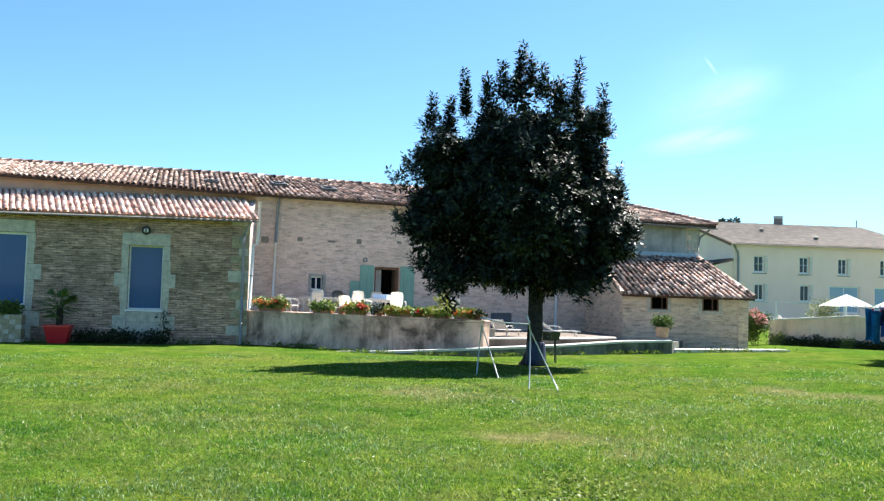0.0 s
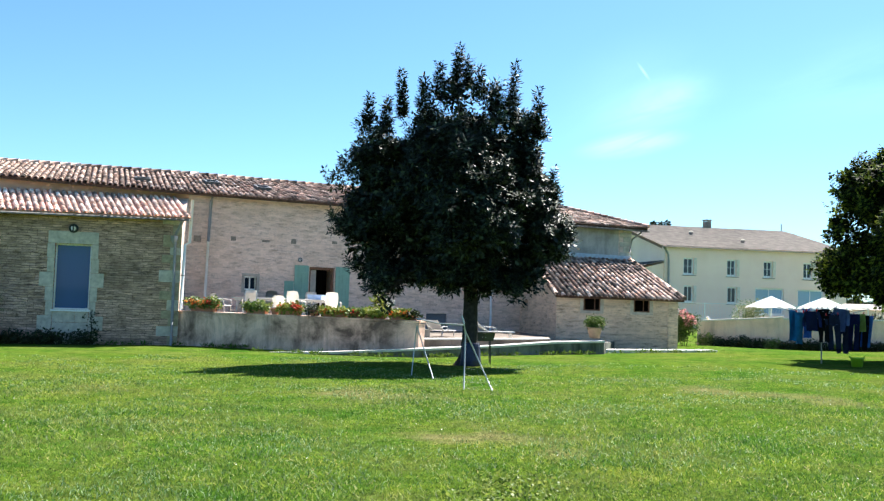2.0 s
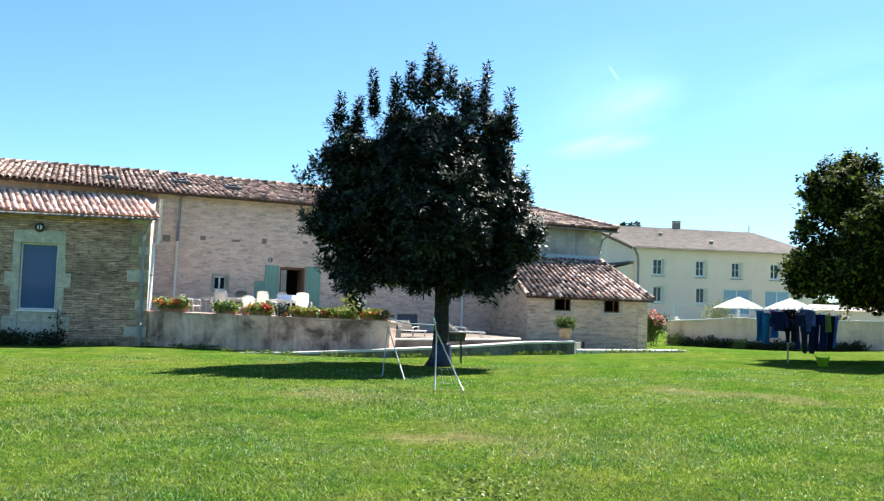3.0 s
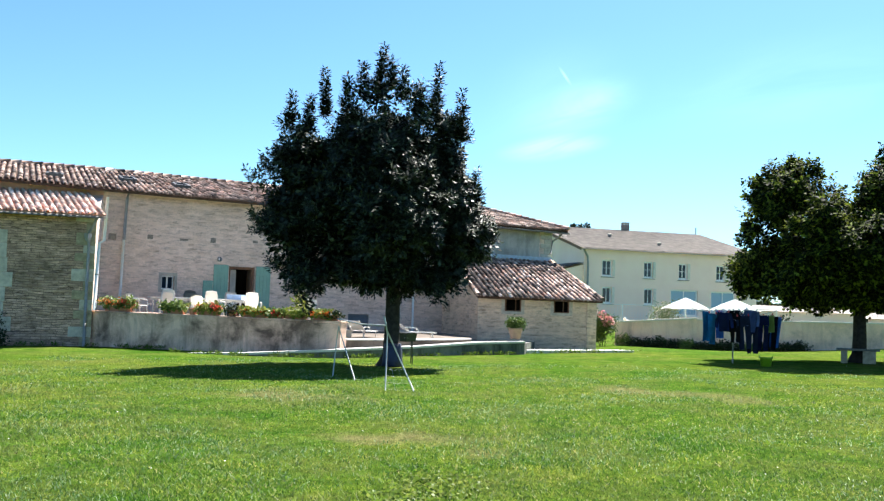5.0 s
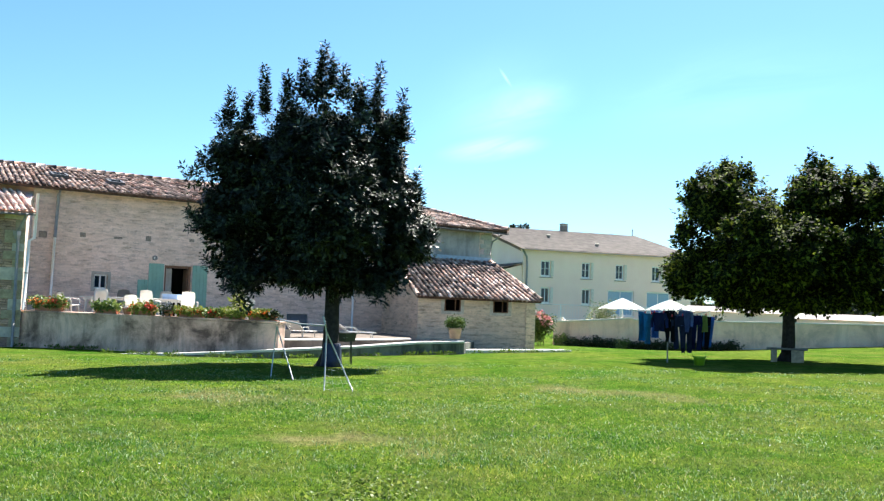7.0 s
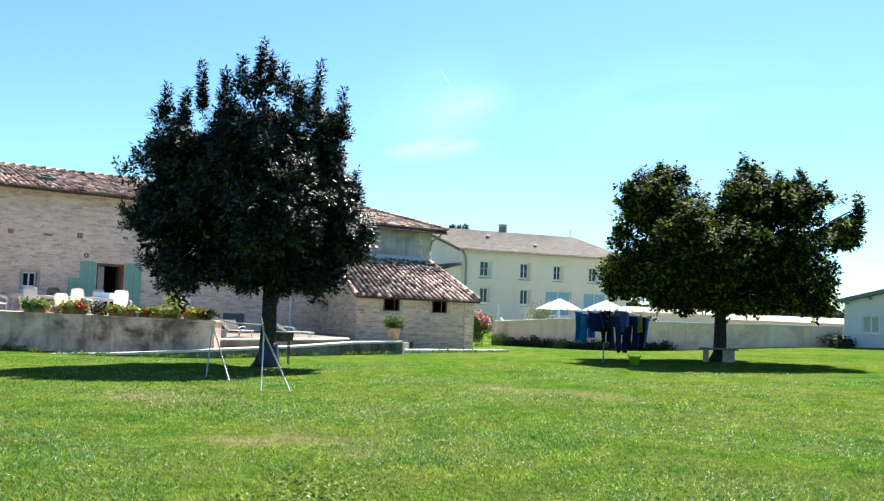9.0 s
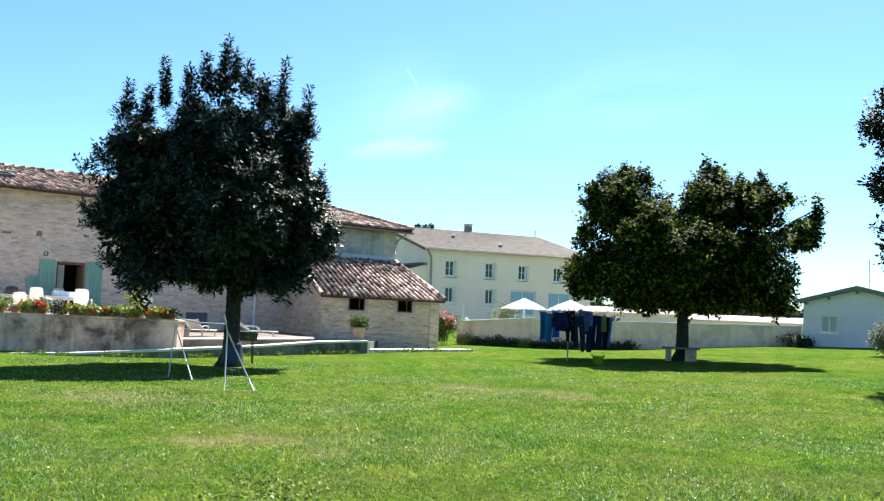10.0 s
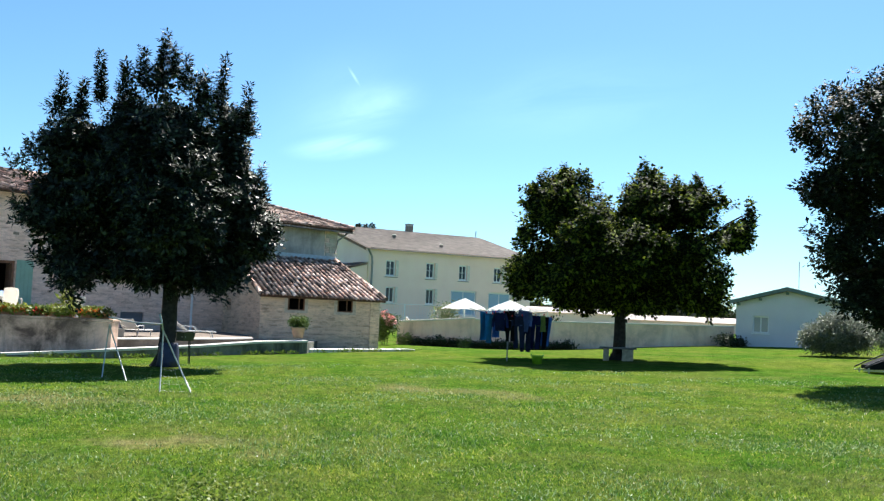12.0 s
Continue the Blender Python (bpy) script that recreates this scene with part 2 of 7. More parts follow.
def tile_mat(name, a, b, c, dark):
    k = Nodes(name, 0.85)
    def shuffled(f):
        add, mul, fr = (k.n.new("ShaderNodeMath") for _ in range(3))
        add.operation, mul.operation, fr.operation = "ADD", "MULTIPLY", "FRACT"
        k.l.new(k.random(), add.inputs[0])
        k.l.new(k.island(), add.inputs[1])
        k.l.new(add.outputs[0], mul.inputs[0])
        mul.inputs[1].default_value = f
        k.l.new(mul.outputs[0], fr.inputs[0])
        return fr.outputs[0]

    col = k.ramp(shuffled(1.0), (0.0, a), (0.4, b), (0.72, c), (1.0, dark))
    isl = k.ramp(shuffled(7.3), (0.0, (0.30,)), (0.45, (0.92,)), (0.8, (1.4,)), (1.0, (2.0,)))
    col = k.mix(0.8, col, isl, "MULTIPLY")
    lich = k.noise(3.5, 6, 0.7)
    col = k.mix(k.ramp(lich, (0.5, (0.0,)), (0.72, (0.6,))), col, dark)
    k.colour(col)
    return k.bump(k.noise(30, 4), 0.3, 0.01).mat


def concrete(name, base, dark, light, streaky=0.7, patch=0.8):
    k = Nodes(name, 0.9)
    big = k.noise(patch, 6, 0.68, dist=0.4)
    c = k.ramp(big, (0.37, dark), (0.5, base), (0.63, light))
    st = k.noise(1.0, 5, 0.7, k.scaled(2.2, 2.2, 0.35))
    c = k.mix(k.ramp(st, (0.48, (0.0,)), (0.66, (streaky,))), c, tuple(v * 0.35 for v in base))
    fine = k.noise(22, 5, 0.7)
    c = k.mix(0.35, c, k.ramp(fine, (0.3, (0.6,)), (0.7, (1.15,))), "MULTIPLY")
    k.colour(c)
    return k.bump(fine, 0.35, 0.015).mat


M_HOUSE = rubble("ochre rubble stone", (0.84, 0.56, 0.42), (0.55, 0.36, 0.26), (0.33, 0.215, 0.16), course=0.085, length=0.46, stain=(0.10, 0.085, 0.06), amount=0.85, relief=1.0, layering=1.0)
M_BARN = rubble("pale rubble stone", (0.97, 0.755, 0.64), (0.76, 0.56, 0.445), (0.87, 0.67, 0.555), course=0.11, length=0.36, stain=(0.440, 0.341, 0.253), amount=0.4, relief=0.8, layering=0.6)
M_SHED = rubble("cream rubble stone", (0.93, 0.72, 0.53), (0.68, 0.50, 0.36), (0.85, 0.68, 0.52), course=0.11, length=0.36, stain=(0.448, 0.381, 0.314), amount=0.45, relief=0.8, layering=0.7)
M_ASHLAR = plain("dressed limestone", (0.53, 0.48, 0.40), 0.85, vary=0.25, scale=5, bump=0.3)
M_PINK = plain("pink lime render", (0.80, 0.46, 0.37), 0.9, vary=0.12, scale=2, bump=0.2)
M_TILE_RED = tile_mat("fresh clay tile", (0.78, 0.53, 0.43), (0.82, 0.65, 0.56), (0.74, 0.45, 0.345), (0.65, 0.42, 0.335))
M_TILE_OLD = tile_mat("weathered clay tile", (0.37, 0.20, 0.14), (0.64, 0.48, 0.385), (0.25, 0.16, 0.12), (0.10, 0.08, 0.068))
M_TILE_PATCH = tile_mat("mottled salmon and brown tile", (0.62, 0.40, 0.30), (0.74, 0.57, 0.47), (0.40, 0.25, 0.19), (0.17, 0.135, 0.11))
# clay brown taken nearly to black: shade between the cover tiles, as colour
M_UNDER = plain("brown clay channels darkened as shaded gaps", (0.085, 0.052, 0.04), 0.9, vary=0.4, scale=8)
M_UNDER_RED = plain("salmon clay channel tiles", (0.60, 0.35, 0.26), 0.9, vary=0.2, scale=8)
M_SLATE = plain("grey-brown flat tile", (0.215, 0.19, 0.17), 0.85, vary=0.3, scale=1.6, bump=0.4)
M_CREAM = plain("cream render", (0.99, 0.765, 0.645), 0.9, vary=0.05, scale=0.5, bump=0.1)
M_WHITEWALL = plain("white painted render", (0.68, 0.67, 0.69), 0.85, vary=0.05, scale=0.8, bump=0.1)
M_WHITE = plain("white plastic", (0.82, 0.82, 0.80), 0.4, vary=0.04)
M_CHAIR = plain("weathered cream-white plastic", (0.66, 0.63, 0.58), 0.45, vary=0.06)
M_ZINC = plain("zinc", (0.30, 0.29, 0.275), 0.65, 0.1, vary=0.15)
M_PVC = plain("white downpipe", (0.78, 0.78, 0.76), 0.5, vary=0.06)
M_GREEN = plain("pale green shutter paint", (0.22, 0.39, 0.31), 0.6, vary=0.10, scale=3)
M_WOOD = plain("brown stained timber", (0.20, 0.10, 0.06), 0.7, vary=0.25, scale=9)
M_DARK = plain("dark interior", (0.03, 0.026, 0.024), 0.9, vary=0.2)
M_SLAB = plain("white stone paving edge", (0.62, 0.60, 0.55), 0.8, vary=0.08, scale=3, bump=0.2)
M_PAVE = concrete("pale paving", (0.297, 0.272, 0.238), (0.230, 0.212, 0.187), (0.357, 0.332, 0.297), 0.2)
M_STEEL = plain("galvanised steel tube", (0.40, 0.43, 0.43), 0.5, 0.3, vary=0.12)
M_TERRA = plain("terracotta", (0.45, 0.19, 0.11), 0.8, vary=0.15)
M_BARK = plain("dark grey bark", (0.04, 0.034, 0.028), 0.95, vary=0.4, scale=9, bump=0.8)
M_RED = plain("red glazed planter", (0.55, 0.02, 0.03), 0.35, vary=0.1)
M_BLACK = plain("black enamel", (0.02, 0.02, 0.02), 0.45, vary=0.2)


M_PALE = concrete("grey lime render", (0.50, 0.455, 0.395), (0.36, 0.325, 0.28), (0.60, 0.55, 0.48), 0.35)
M_TERRACE = concrete("stained terrace render", (0.62, 0.41, 0.315), (0.17, 0.112, 0.088), (0.86, 0.61, 0.49), 0.6, 0.9)
M_STEP = concrete("brownish step render", (0.20, 0.165, 0.135), (0.13, 0.105, 0.085), (0.26, 0.215, 0.18), 0.4)
M_RAMP = concrete("mossy concrete", (0.173, 0.180, 0.151), (0.079, 0.086, 0.072), (0.238, 0.238, 0.202), 0.9)
M_GARDEN = concrete("cream garden wall render", (0.86, 0.64, 0.49), (0.64, 0.48, 0.37), (0.90, 0.71, 0.56), 0.3)


def glass(name, tint=(0.02, 0.028, 0.045), rough=0.03):
    k = Nodes(name, rough)
    k.colour(tint)
    k.b.inputs["Specular IOR Level"].default_value = 0.5
    k.b.inputs["IOR"].default_value = 1.5
    return k.mat


M_GLASS = glass("reflecting window glass")


def leaf_mat(name, a, b, c, rough=0.38, trans=0.25, mid=0.55, gloss=0.22):
    k = Nodes(name, rough)
    col = k.ramp(k.island(), (0.0, a), (mid, b), (1.0, c))
    k.colour(col)
    k.b.inputs["Specular IOR Level"].default_value = gloss
    tr = k.n.new("ShaderNodeBsdfTranslucent")
    k.l.new(col, tr.inputs["Color"])
    mx = k.n.new("ShaderNodeMixShader")
    mx.inputs[0].default_value = trans
    k.l.new(k.b.outputs[0], mx.inputs[1])
    k.l.new(tr.outputs[0], mx.inputs[2])
    k.l.new(mx.outputs[0], k.n["Material Output"].inputs["Surface"])
    return k.mat


# ash and oak: near-black tones hold the crown's shade, the palest its glints
M_LEAF_ASH = leaf_mat("ash leaves with shade and glints in colour", (0.005, 0.009, 0.005), (0.013, 0.020, 0.011), (0.088, 0.115, 0.066), 0.48, 0.05, 0.6, 0.17)
# lime: dark tones painted as shade, the yellow-green one as sun on leaves
M_LEAF_LIME = leaf_mat("lime leaves with shade and sun in colour", (0.005, 0.010, 0.003), (0.020, 0.031, 0.007), (0.25, 0.31, 0.035), 0.6, 0.38, 0.58, 0.04)
M_LEAF_OAK = leaf_mat("oak leaves with shade in colour", (0.006, 0.010, 0.005), (0.014, 0.022, 0.010), (0.05, 0.066, 0.03), 0.6, 0.05, 0.6, 0.06)
M_LEAF_BUSH = leaf_mat("shrub leaves", (0.05, 0.08, 0.02), (0.09, 0.14, 0.03), (0.16, 0.22, 0.05), 0.5, 0.25)
M_LEAF_GREY = leaf_mat("silvery shrub leaves", (0.12, 0.14, 0.10), (0.20, 0.22, 0.16), (0.32, 0.34, 0.26), 0.6, 0.2)
M_LEAF_DARK = leaf_mat("dark groundcover leaves", (0.02, 0.03, 0.012), (0.035, 0.05, 0.02), (0.06, 0.075, 0.03), 0.5, 0.15)

# lawn
BARE = [(-0.6, 11.2, 1.3, 0.6), (-3.0, 15.8, 1.5, 0.9), (4.2, 18.2, 1.6, 0.9), (-1.2, 11.0, 0.43, 0.46), (-0.7, 11.6, 0.22, 0.45), (3.2, 19.3, 0.73, 0.96), (-3.5, 16.5, 0.73, 0.97), (3.2, 18.6, 0.71, 0.81), (5.1, 17.3, 0.68, 1.09), (0.2, 10.3, 0.38, 0.54)]
k = Nodes("mown lawn", 0.9)
n1 = k.noise(0.16, 5, 0.6)
n2 = k.noise(0.55, 5, 0.65, dist=0.3)
n3 = k.noise(9, 5, 0.7)
n4 = k.noise(2.6, 5, 0.7)
lawn = k.ramp(n1, (0.3, (0.046, 0.124, 0.014)), (0.5, (0.082, 0.142, 0.017)), (0.7, (0.126, 0.156, 0.027)))
lawn = k.mix(0.85, lawn, k.ramp(k.noise(1.25, 6, 0.7, dist=0.5), (0.34, (0.46, 0.70, 0.50)), (0.5, (0.97,)), (0.66, (1.38, 1.24, 1.05))), "MULTIPLY")
lawn = k.mix(0.55, lawn, k.ramp(n4, (0.32, (0.55,)), (0.68, (1.35,))), "MULTIPLY")
lawn = k.mix(k.ramp(n2, (0.46, (0.0,)), (0.70, (0.6,))), lawn, (0.150, 0.160, 0.045))
def bare(k_, x, y, rx, ry, n_):
    """Fades in round a worn spot of the lawn, broken up by n_."""
    mp = k_.n.new("ShaderNodeMapping")
    rx, ry = rx * 2.0, ry * 2.0
    mp.inputs["Location"].default_value, mp.inputs["Scale"].default_value = (-x / rx, -y / ry, 0), (1 / rx, 1 / ry, 0)
    k_.l.new(k_.co, mp.inputs["Vector"])
    ln = k_.n.new("ShaderNodeVectorMath")
    ln.operation = "LENGTH"
    k_.l.new(mp.outputs[0], ln.inputs[0])
    a = k_.n.new("ShaderNodeMath")
    a.operation = "ADD"
    k_.l.new(ln.outputs["Value"], a.inputs[0])
    k_.l.new(n_, a.inputs[1])
    return k_.ramp(a.outputs[0], (0.50, (0.5,)), (0.85, (0.25,)), (1.4, (0.0,)))


for bx, by, brx, bry in BARE:
    lawn = k.mix(bare(k, bx, by, brx, bry, k.noise(3.0, 6, 0.75)), lawn, (0.235, 0.20, 0.095))
lawn = k.mix(0.8, lawn, k.ramp(n3, (0.3, (0.5,)), (0.7, (1.5,))), "MULTIPLY")
k.colour(lawn)
k.b.inputs["Specular IOR Level"].default_value = 0.0
k.bump(k.noise(14, 6, 0.75), 1.0, 0.08)
M_LAWN = k.mat


# ---- ground ----
def ground_sheet():
    def steps(lo, hi, n, far):
        core = [lo + (hi - lo) * i / n for i in range(n + 1)]
        out = [hi + far * (i / 8) ** 2.5 for i in range(1, 9)]
        return [lo - (v - hi) for v in reversed(out)] + core + out
    xs, ys = steps(-40, 50, 60, 3000), steps(-20, 90, 70, 3000)
    verts, faces = [], []
    for y in ys:
        for x in xs:
            far = max(0.0, math.hypot(x, y) - 120)
            verts.append((x, y, g(x, y) - min(1.2, far * 0.004)))
    w = len(xs)
    for j in range(len(ys) - 1):
        for i in range(w - 1):
            faces.append((j * w + i, j * w + i + 1, (j + 1) * w + i + 1, (j + 1) * w + i))
    me = from_arrays("ground", np.array(verts), np.array(faces), M_LAWN, True)
    return tagged(new("ground", me), "mown green lawn with dry yellow patches", "lawn", kind="structure")


ground_sheet()


# ---- roofs ----
def tile_piece(name, material, width=0.165, length=0.44, rise=0.066):
    """One half-round clay tile, arched over x, running down along -y, with a thick lower edge."""
    bm = bmesh.new()
    n = 6
    rows = []
    for y, s, dz in ((0.0, 0.84, -0.004), (-length, 1.0, 0.007)):
        row = []
        for i in range(n + 1):
            a = math.pi * i / n
            row.append(bm.verts.new((-math.cos(a) * width / 2 * s, y, math.sin(a) * rise * s + dz)))
        rows.append(row)
    inner = [bm.verts.new((v.co.x * 0.9, v.co.y, v.co.z * 0.84 - 0.004)) for v in rows[1]]
    for i in range(n):
        bm.faces.new((rows[0][i], rows[0][i + 1], rows[1][i + 1], rows[1][i]))
        bm.faces.new((rows[1][i], rows[1][i + 1], inner[i + 1], inner[i]))
    return link_mesh(name, bm, material, True)


def tiled_slope(name, parent, lower0, lower1, upper0, upper1, material, column=0.215, row=0.36, singles=300, seed=1, thick=0.10, chosen=None, under=None):
    """A roof slope between its lower and upper edges: a deck, and rows of half-round tiles on it, all named parts of parent (at the origin)."""
    rnd = random.Random(seed)
    l0, l1, u0, u1 = (Vector(v) for v in (lower0, lower1, upper0, upper1))
    nrm = (l1 - l0).cross(u0 - l0).normalized()
    bm = bmesh.new()
    nn = 24
    lo, hi = [], []
    for i in range(nn + 1):
        a, b = l0.lerp(l1, i / nn), u0.lerp(u1, i / nn)
        lo.append([bm.verts.new(a.lerp(b, j / 6) - nrm * 0.02) for j in range(7)])
        hi.append([bm.verts.new(a.lerp(b, j / 6) - nrm * (0.02 + thick)) for j in range(7)])
    for i in range(nn):
        for j in range(6):
            bm.faces.new((lo[i][j], lo[i + 1][j], lo[i + 1][j + 1], lo[i][j + 1]))
            bm.faces.new((hi[i][j], hi[i][j + 1], hi[i + 1][j + 1], hi[i + 1][j]))
        bm.faces.new((lo[i][0], hi[i][0], hi[i + 1][0], lo[i + 1][0]))
        bm.faces.new((lo[i][6], lo[i + 1][6], hi[i + 1][6], hi[i][6]))
    for e in (0, nn):
        for j in range(6):
            bm.faces.new((lo[e][j], lo[e][j + 1], hi[e][j + 1], hi[e][j]))
    part("roof_deck", bm, under or M_UNDER, parent, "channel tiles under the cover tiles")
    base = tile_piece("roof_tile", material)
    cols = max(1, round((l1 - l0).length / column))
    rows = max(1, round(((u0 - l0).length + (u1 - l1).length) / 2 / row))
    bv = np.array([v.co for v in base.vertices])
    bf = [tuple(p.vertices) for p in base.polygons]
    rest_v, rest_f, spots = [], [], []
    for c in range(cols):
        s = (c + 0.5) / cols
        a, b = l0.lerp(l1, s), u0.lerp(u1, s)
        sway = rnd.uniform(-0.012, 0.012)
        for r in range(rows):
            p = a.lerp(b, (r + 1.0) / rows)
            dn = (a - b).normalized()
            x = nrm.cross(dn).normalized() * -1
            y = -dn
            x = y.cross(nrm).normalized()
            m = Matrix((x, y, nrm)).transposed().to_4x4()
            m = Matrix.Translation(p + nrm * (0.012 + rnd.uniform(-0.012, 0.014)) + x * (sway + rnd.uniform(-0.014, 0.014)) - y * 0.03) @ m
            m = m @ Matrix.Rotation(rnd.uniform(-0.05, 0.05), 4, "Z") @ Matrix.Diagonal((1, ((a - b).length / rows) / 0.36, 1, 1))
            spots.append((r if chosen is None else 0, c, m))
    spots.sort(key=lambda q: (q[0], q[1]))
    for i, (_, _, m) in enumerate(spots):
        if i < singles:
            piece("roof_tile", base, parent, m)
        else:
            mm = np.array(m)
            o = len(rest_v) * len(bv)
            rest_v.append(bv @ mm[:3, :3].T + mm[:3, 3])
            rest_f += [tuple(q + o for q in f) for f in bf]
    if rest_v:
        me = from_arrays("roof_tiling", np.concatenate(rest_v), np.array(rest_f), material, True)
        ob = new("roof_tiling", me)
        ob.parent = parent
        tagged(ob, kind="stuff")


# ---- trees ----
def leaf_cloud(name, material, centres, dirs, leaf=0.11, wide=0.45, per=14, shoot=0.5, spread=0.14, seed=1, droop=0.3, flat=0.0):
    """Leaves set along short shoots: every leaf a folded diamond of its own; flat turns their faces along their shoot."""
    rs = np.random.RandomState(seed)
    centres, dirs = np.asarray(centres, float), np.asarray(dirs, float)
    n = len(centres) * per
    base = np.repeat(centres, per, 0)
    ax = np.repeat(dirs, per, 0)
    t = rs.rand(n, 1)
    pos = base + ax * (t - 0.35) * shoot
    out = rs.normal(size=(n, 3))
    out -= ax * np.sum(out * ax, 1, keepdims=True) * 0.6
    out /= np.linalg.norm(out, axis=1, keepdims=True) + 1e-9
    pos += out * spread * rs.rand(n, 1)
    d = out + ax * 0.5 + np.array([0, 0, -droop])
    d /= np.linalg.norm(d, axis=1, keepdims=True)
    side = np.cross(d, rs.normal(size=(n, 3)) * (1 - 0.55 * flat) + ax * 2.2 * flat)
    side /= np.linalg.norm(side, axis=1, keepdims=True) + 1e-9
    nr = np.cross(d, side)
    L = leaf * (0.6 + 0.8 * rs.rand(n, 1))
    w = L * wide
    a = pos
    b = pos + d * L * 0.5 + side * w * 0.5 + nr * L * 0.08
    c = pos + d * L
    e = pos + d * L * 0.5 - side * w * 0.5 + nr * L * 0.08
    verts = np.stack([a, b, c, e], 1).reshape(-1, 3)
    i = np.arange(n)[:, None] * 4
    faces = np.concatenate([i, i + 1, i + 2, i + 3], 1)
    return from_arrays(name, verts, faces, material)


def crown_points(lobes, count, seed, shell=0.55, clumps=0, size=0.4):
    """Shoots in a crown made of lobes (x, y, z, rx, ry, rz), turned outwards and up; with clumps they gather in tufts with gaps between."""
    rs = np.random.RandomState(seed)
    lob = np.array(lobes, float)
    vol = lob[:, 3] * lob[:, 4] * lob[:, 5]

    def spots(n, lo):
        pick = rs.choice(len(lob), n, p=vol / vol.sum())
        u = rs.normal(size=(n, 3))
        u /= np.linalg.norm(u, axis=1, keepdims=True)
        r = lo + (1 - lo) * rs.rand(n, 1) ** 0.8
        return lob[pick, :3] + u * r * lob[pick, 3:] * (0.80 + 0.2 * rs.rand(n, 1)), u

    if not clumps:
        c, u = spots(count, shell)
        inner = rs.rand(count, 1) < 0.3
        c2, u2 = spots(count, 0.0)
        c, u = np.where(inner, c2, c), np.where(inner, u2, u)
    else:
        cc, cu = spots(clumps, shell)
        own = rs.randint(0, clumps, count)
        off = np.clip(rs.normal(size=(count, 3)), -1.7, 1.7) * size * (0.6 + 0.8 * rs.rand(clumps)[own][:, None]) * np.array([1, 1, 0.85])
        c, u = cc[own] + off, cu[own] * 0.6 + off / (np.linalg.norm(off, axis=1, keepdims=True) + 1e-6) * 0.5
    d = u * 0.7 + np.array([0, 0, 0.8]) + rs.normal(size=(count, 3)) * 0.3
    d /= np.linalg.norm(d, axis=1, keepdims=True)
    return c, d


def trunk_mesh(name, height, r, lobes, seed, lean=(0, 0), limbs=14):
    """Tapered trunk with a flared foot, and limbs that run out to the crown's lobes and fork."""
    rnd = random.Random(seed)
    bm = bmesh.new()
    pts = [Vector((lean[0] * t + 0.03 * math.sin(5 * t), lean[1] * t, height * t)) for t in (0, 0.04, 0.1, 0.25, 0.45, 0.65, 0.85, 1.0)]
    rad = [1.7, 1.3, 1.06, 1.0, 0.92, 0.8, 0.68, 0.55]
    ring_prev = None
    for p, q in zip(pts, rad):
        ring = []
        for kk in range(12):
            a = math.tau * kk / 12
            rr = r * q * (1 + 0.10 * math.sin(3 * a + seed) * (2.0 if q > 1.2 else 0.6))
            ring.append(bm.verts.new(p + Vector((math.cos(a) * rr, math.sin(a) * rr, 0))))
        if ring_prev:
            for kk in range(12):
                bm.faces.new((ring_prev[kk], ring_prev[(kk + 1) % 12], ring[(kk + 1) % 12], ring[kk]))
        ring_prev = ring
    bm.faces.new(ring_prev)
    top = pts[-1]
    for i in range(limbs):
        lb = lobes[i % len(lobes)]
        end = Vector((lb[0] + rnd.uniform(-0.6, 0.6) * lb[3], lb[1] + rnd.uniform(-0.6, 0.6) * lb[4], lb[2] + rnd.uniform(-0.2, 0.75) * lb[5]))
        s = pts[-1 - (i % 3)]
        mid = s.lerp(end, 0.5) + Vector((rnd.uniform(-0.3, 0.3), rnd.uniform(-0.3, 0.3), rnd.uniform(0.0, 0.5)))
        tube(bm, [s, s.lerp(mid, 0.5) + Vector((0, 0, 0.1)), mid, mid.lerp(end, 0.6), end], r * 0.42, 6, 0.012)
        for _ in range(3):
            e2 = end + Vector((rnd.uniform(-1, 1), rnd.uniform(-1, 1), rnd.uniform(-0.3, 1.0))) * 0.25
            st = mid.lerp(end, rnd.uniform(0.1, 0.8))
            tube(bm, [st, st.lerp(e2, 0.5) + Vector((0, 0, 0.1)), e2], r * 0.15, 5, 0.008)
    return link_mesh(name, bm, M_BARK, True)


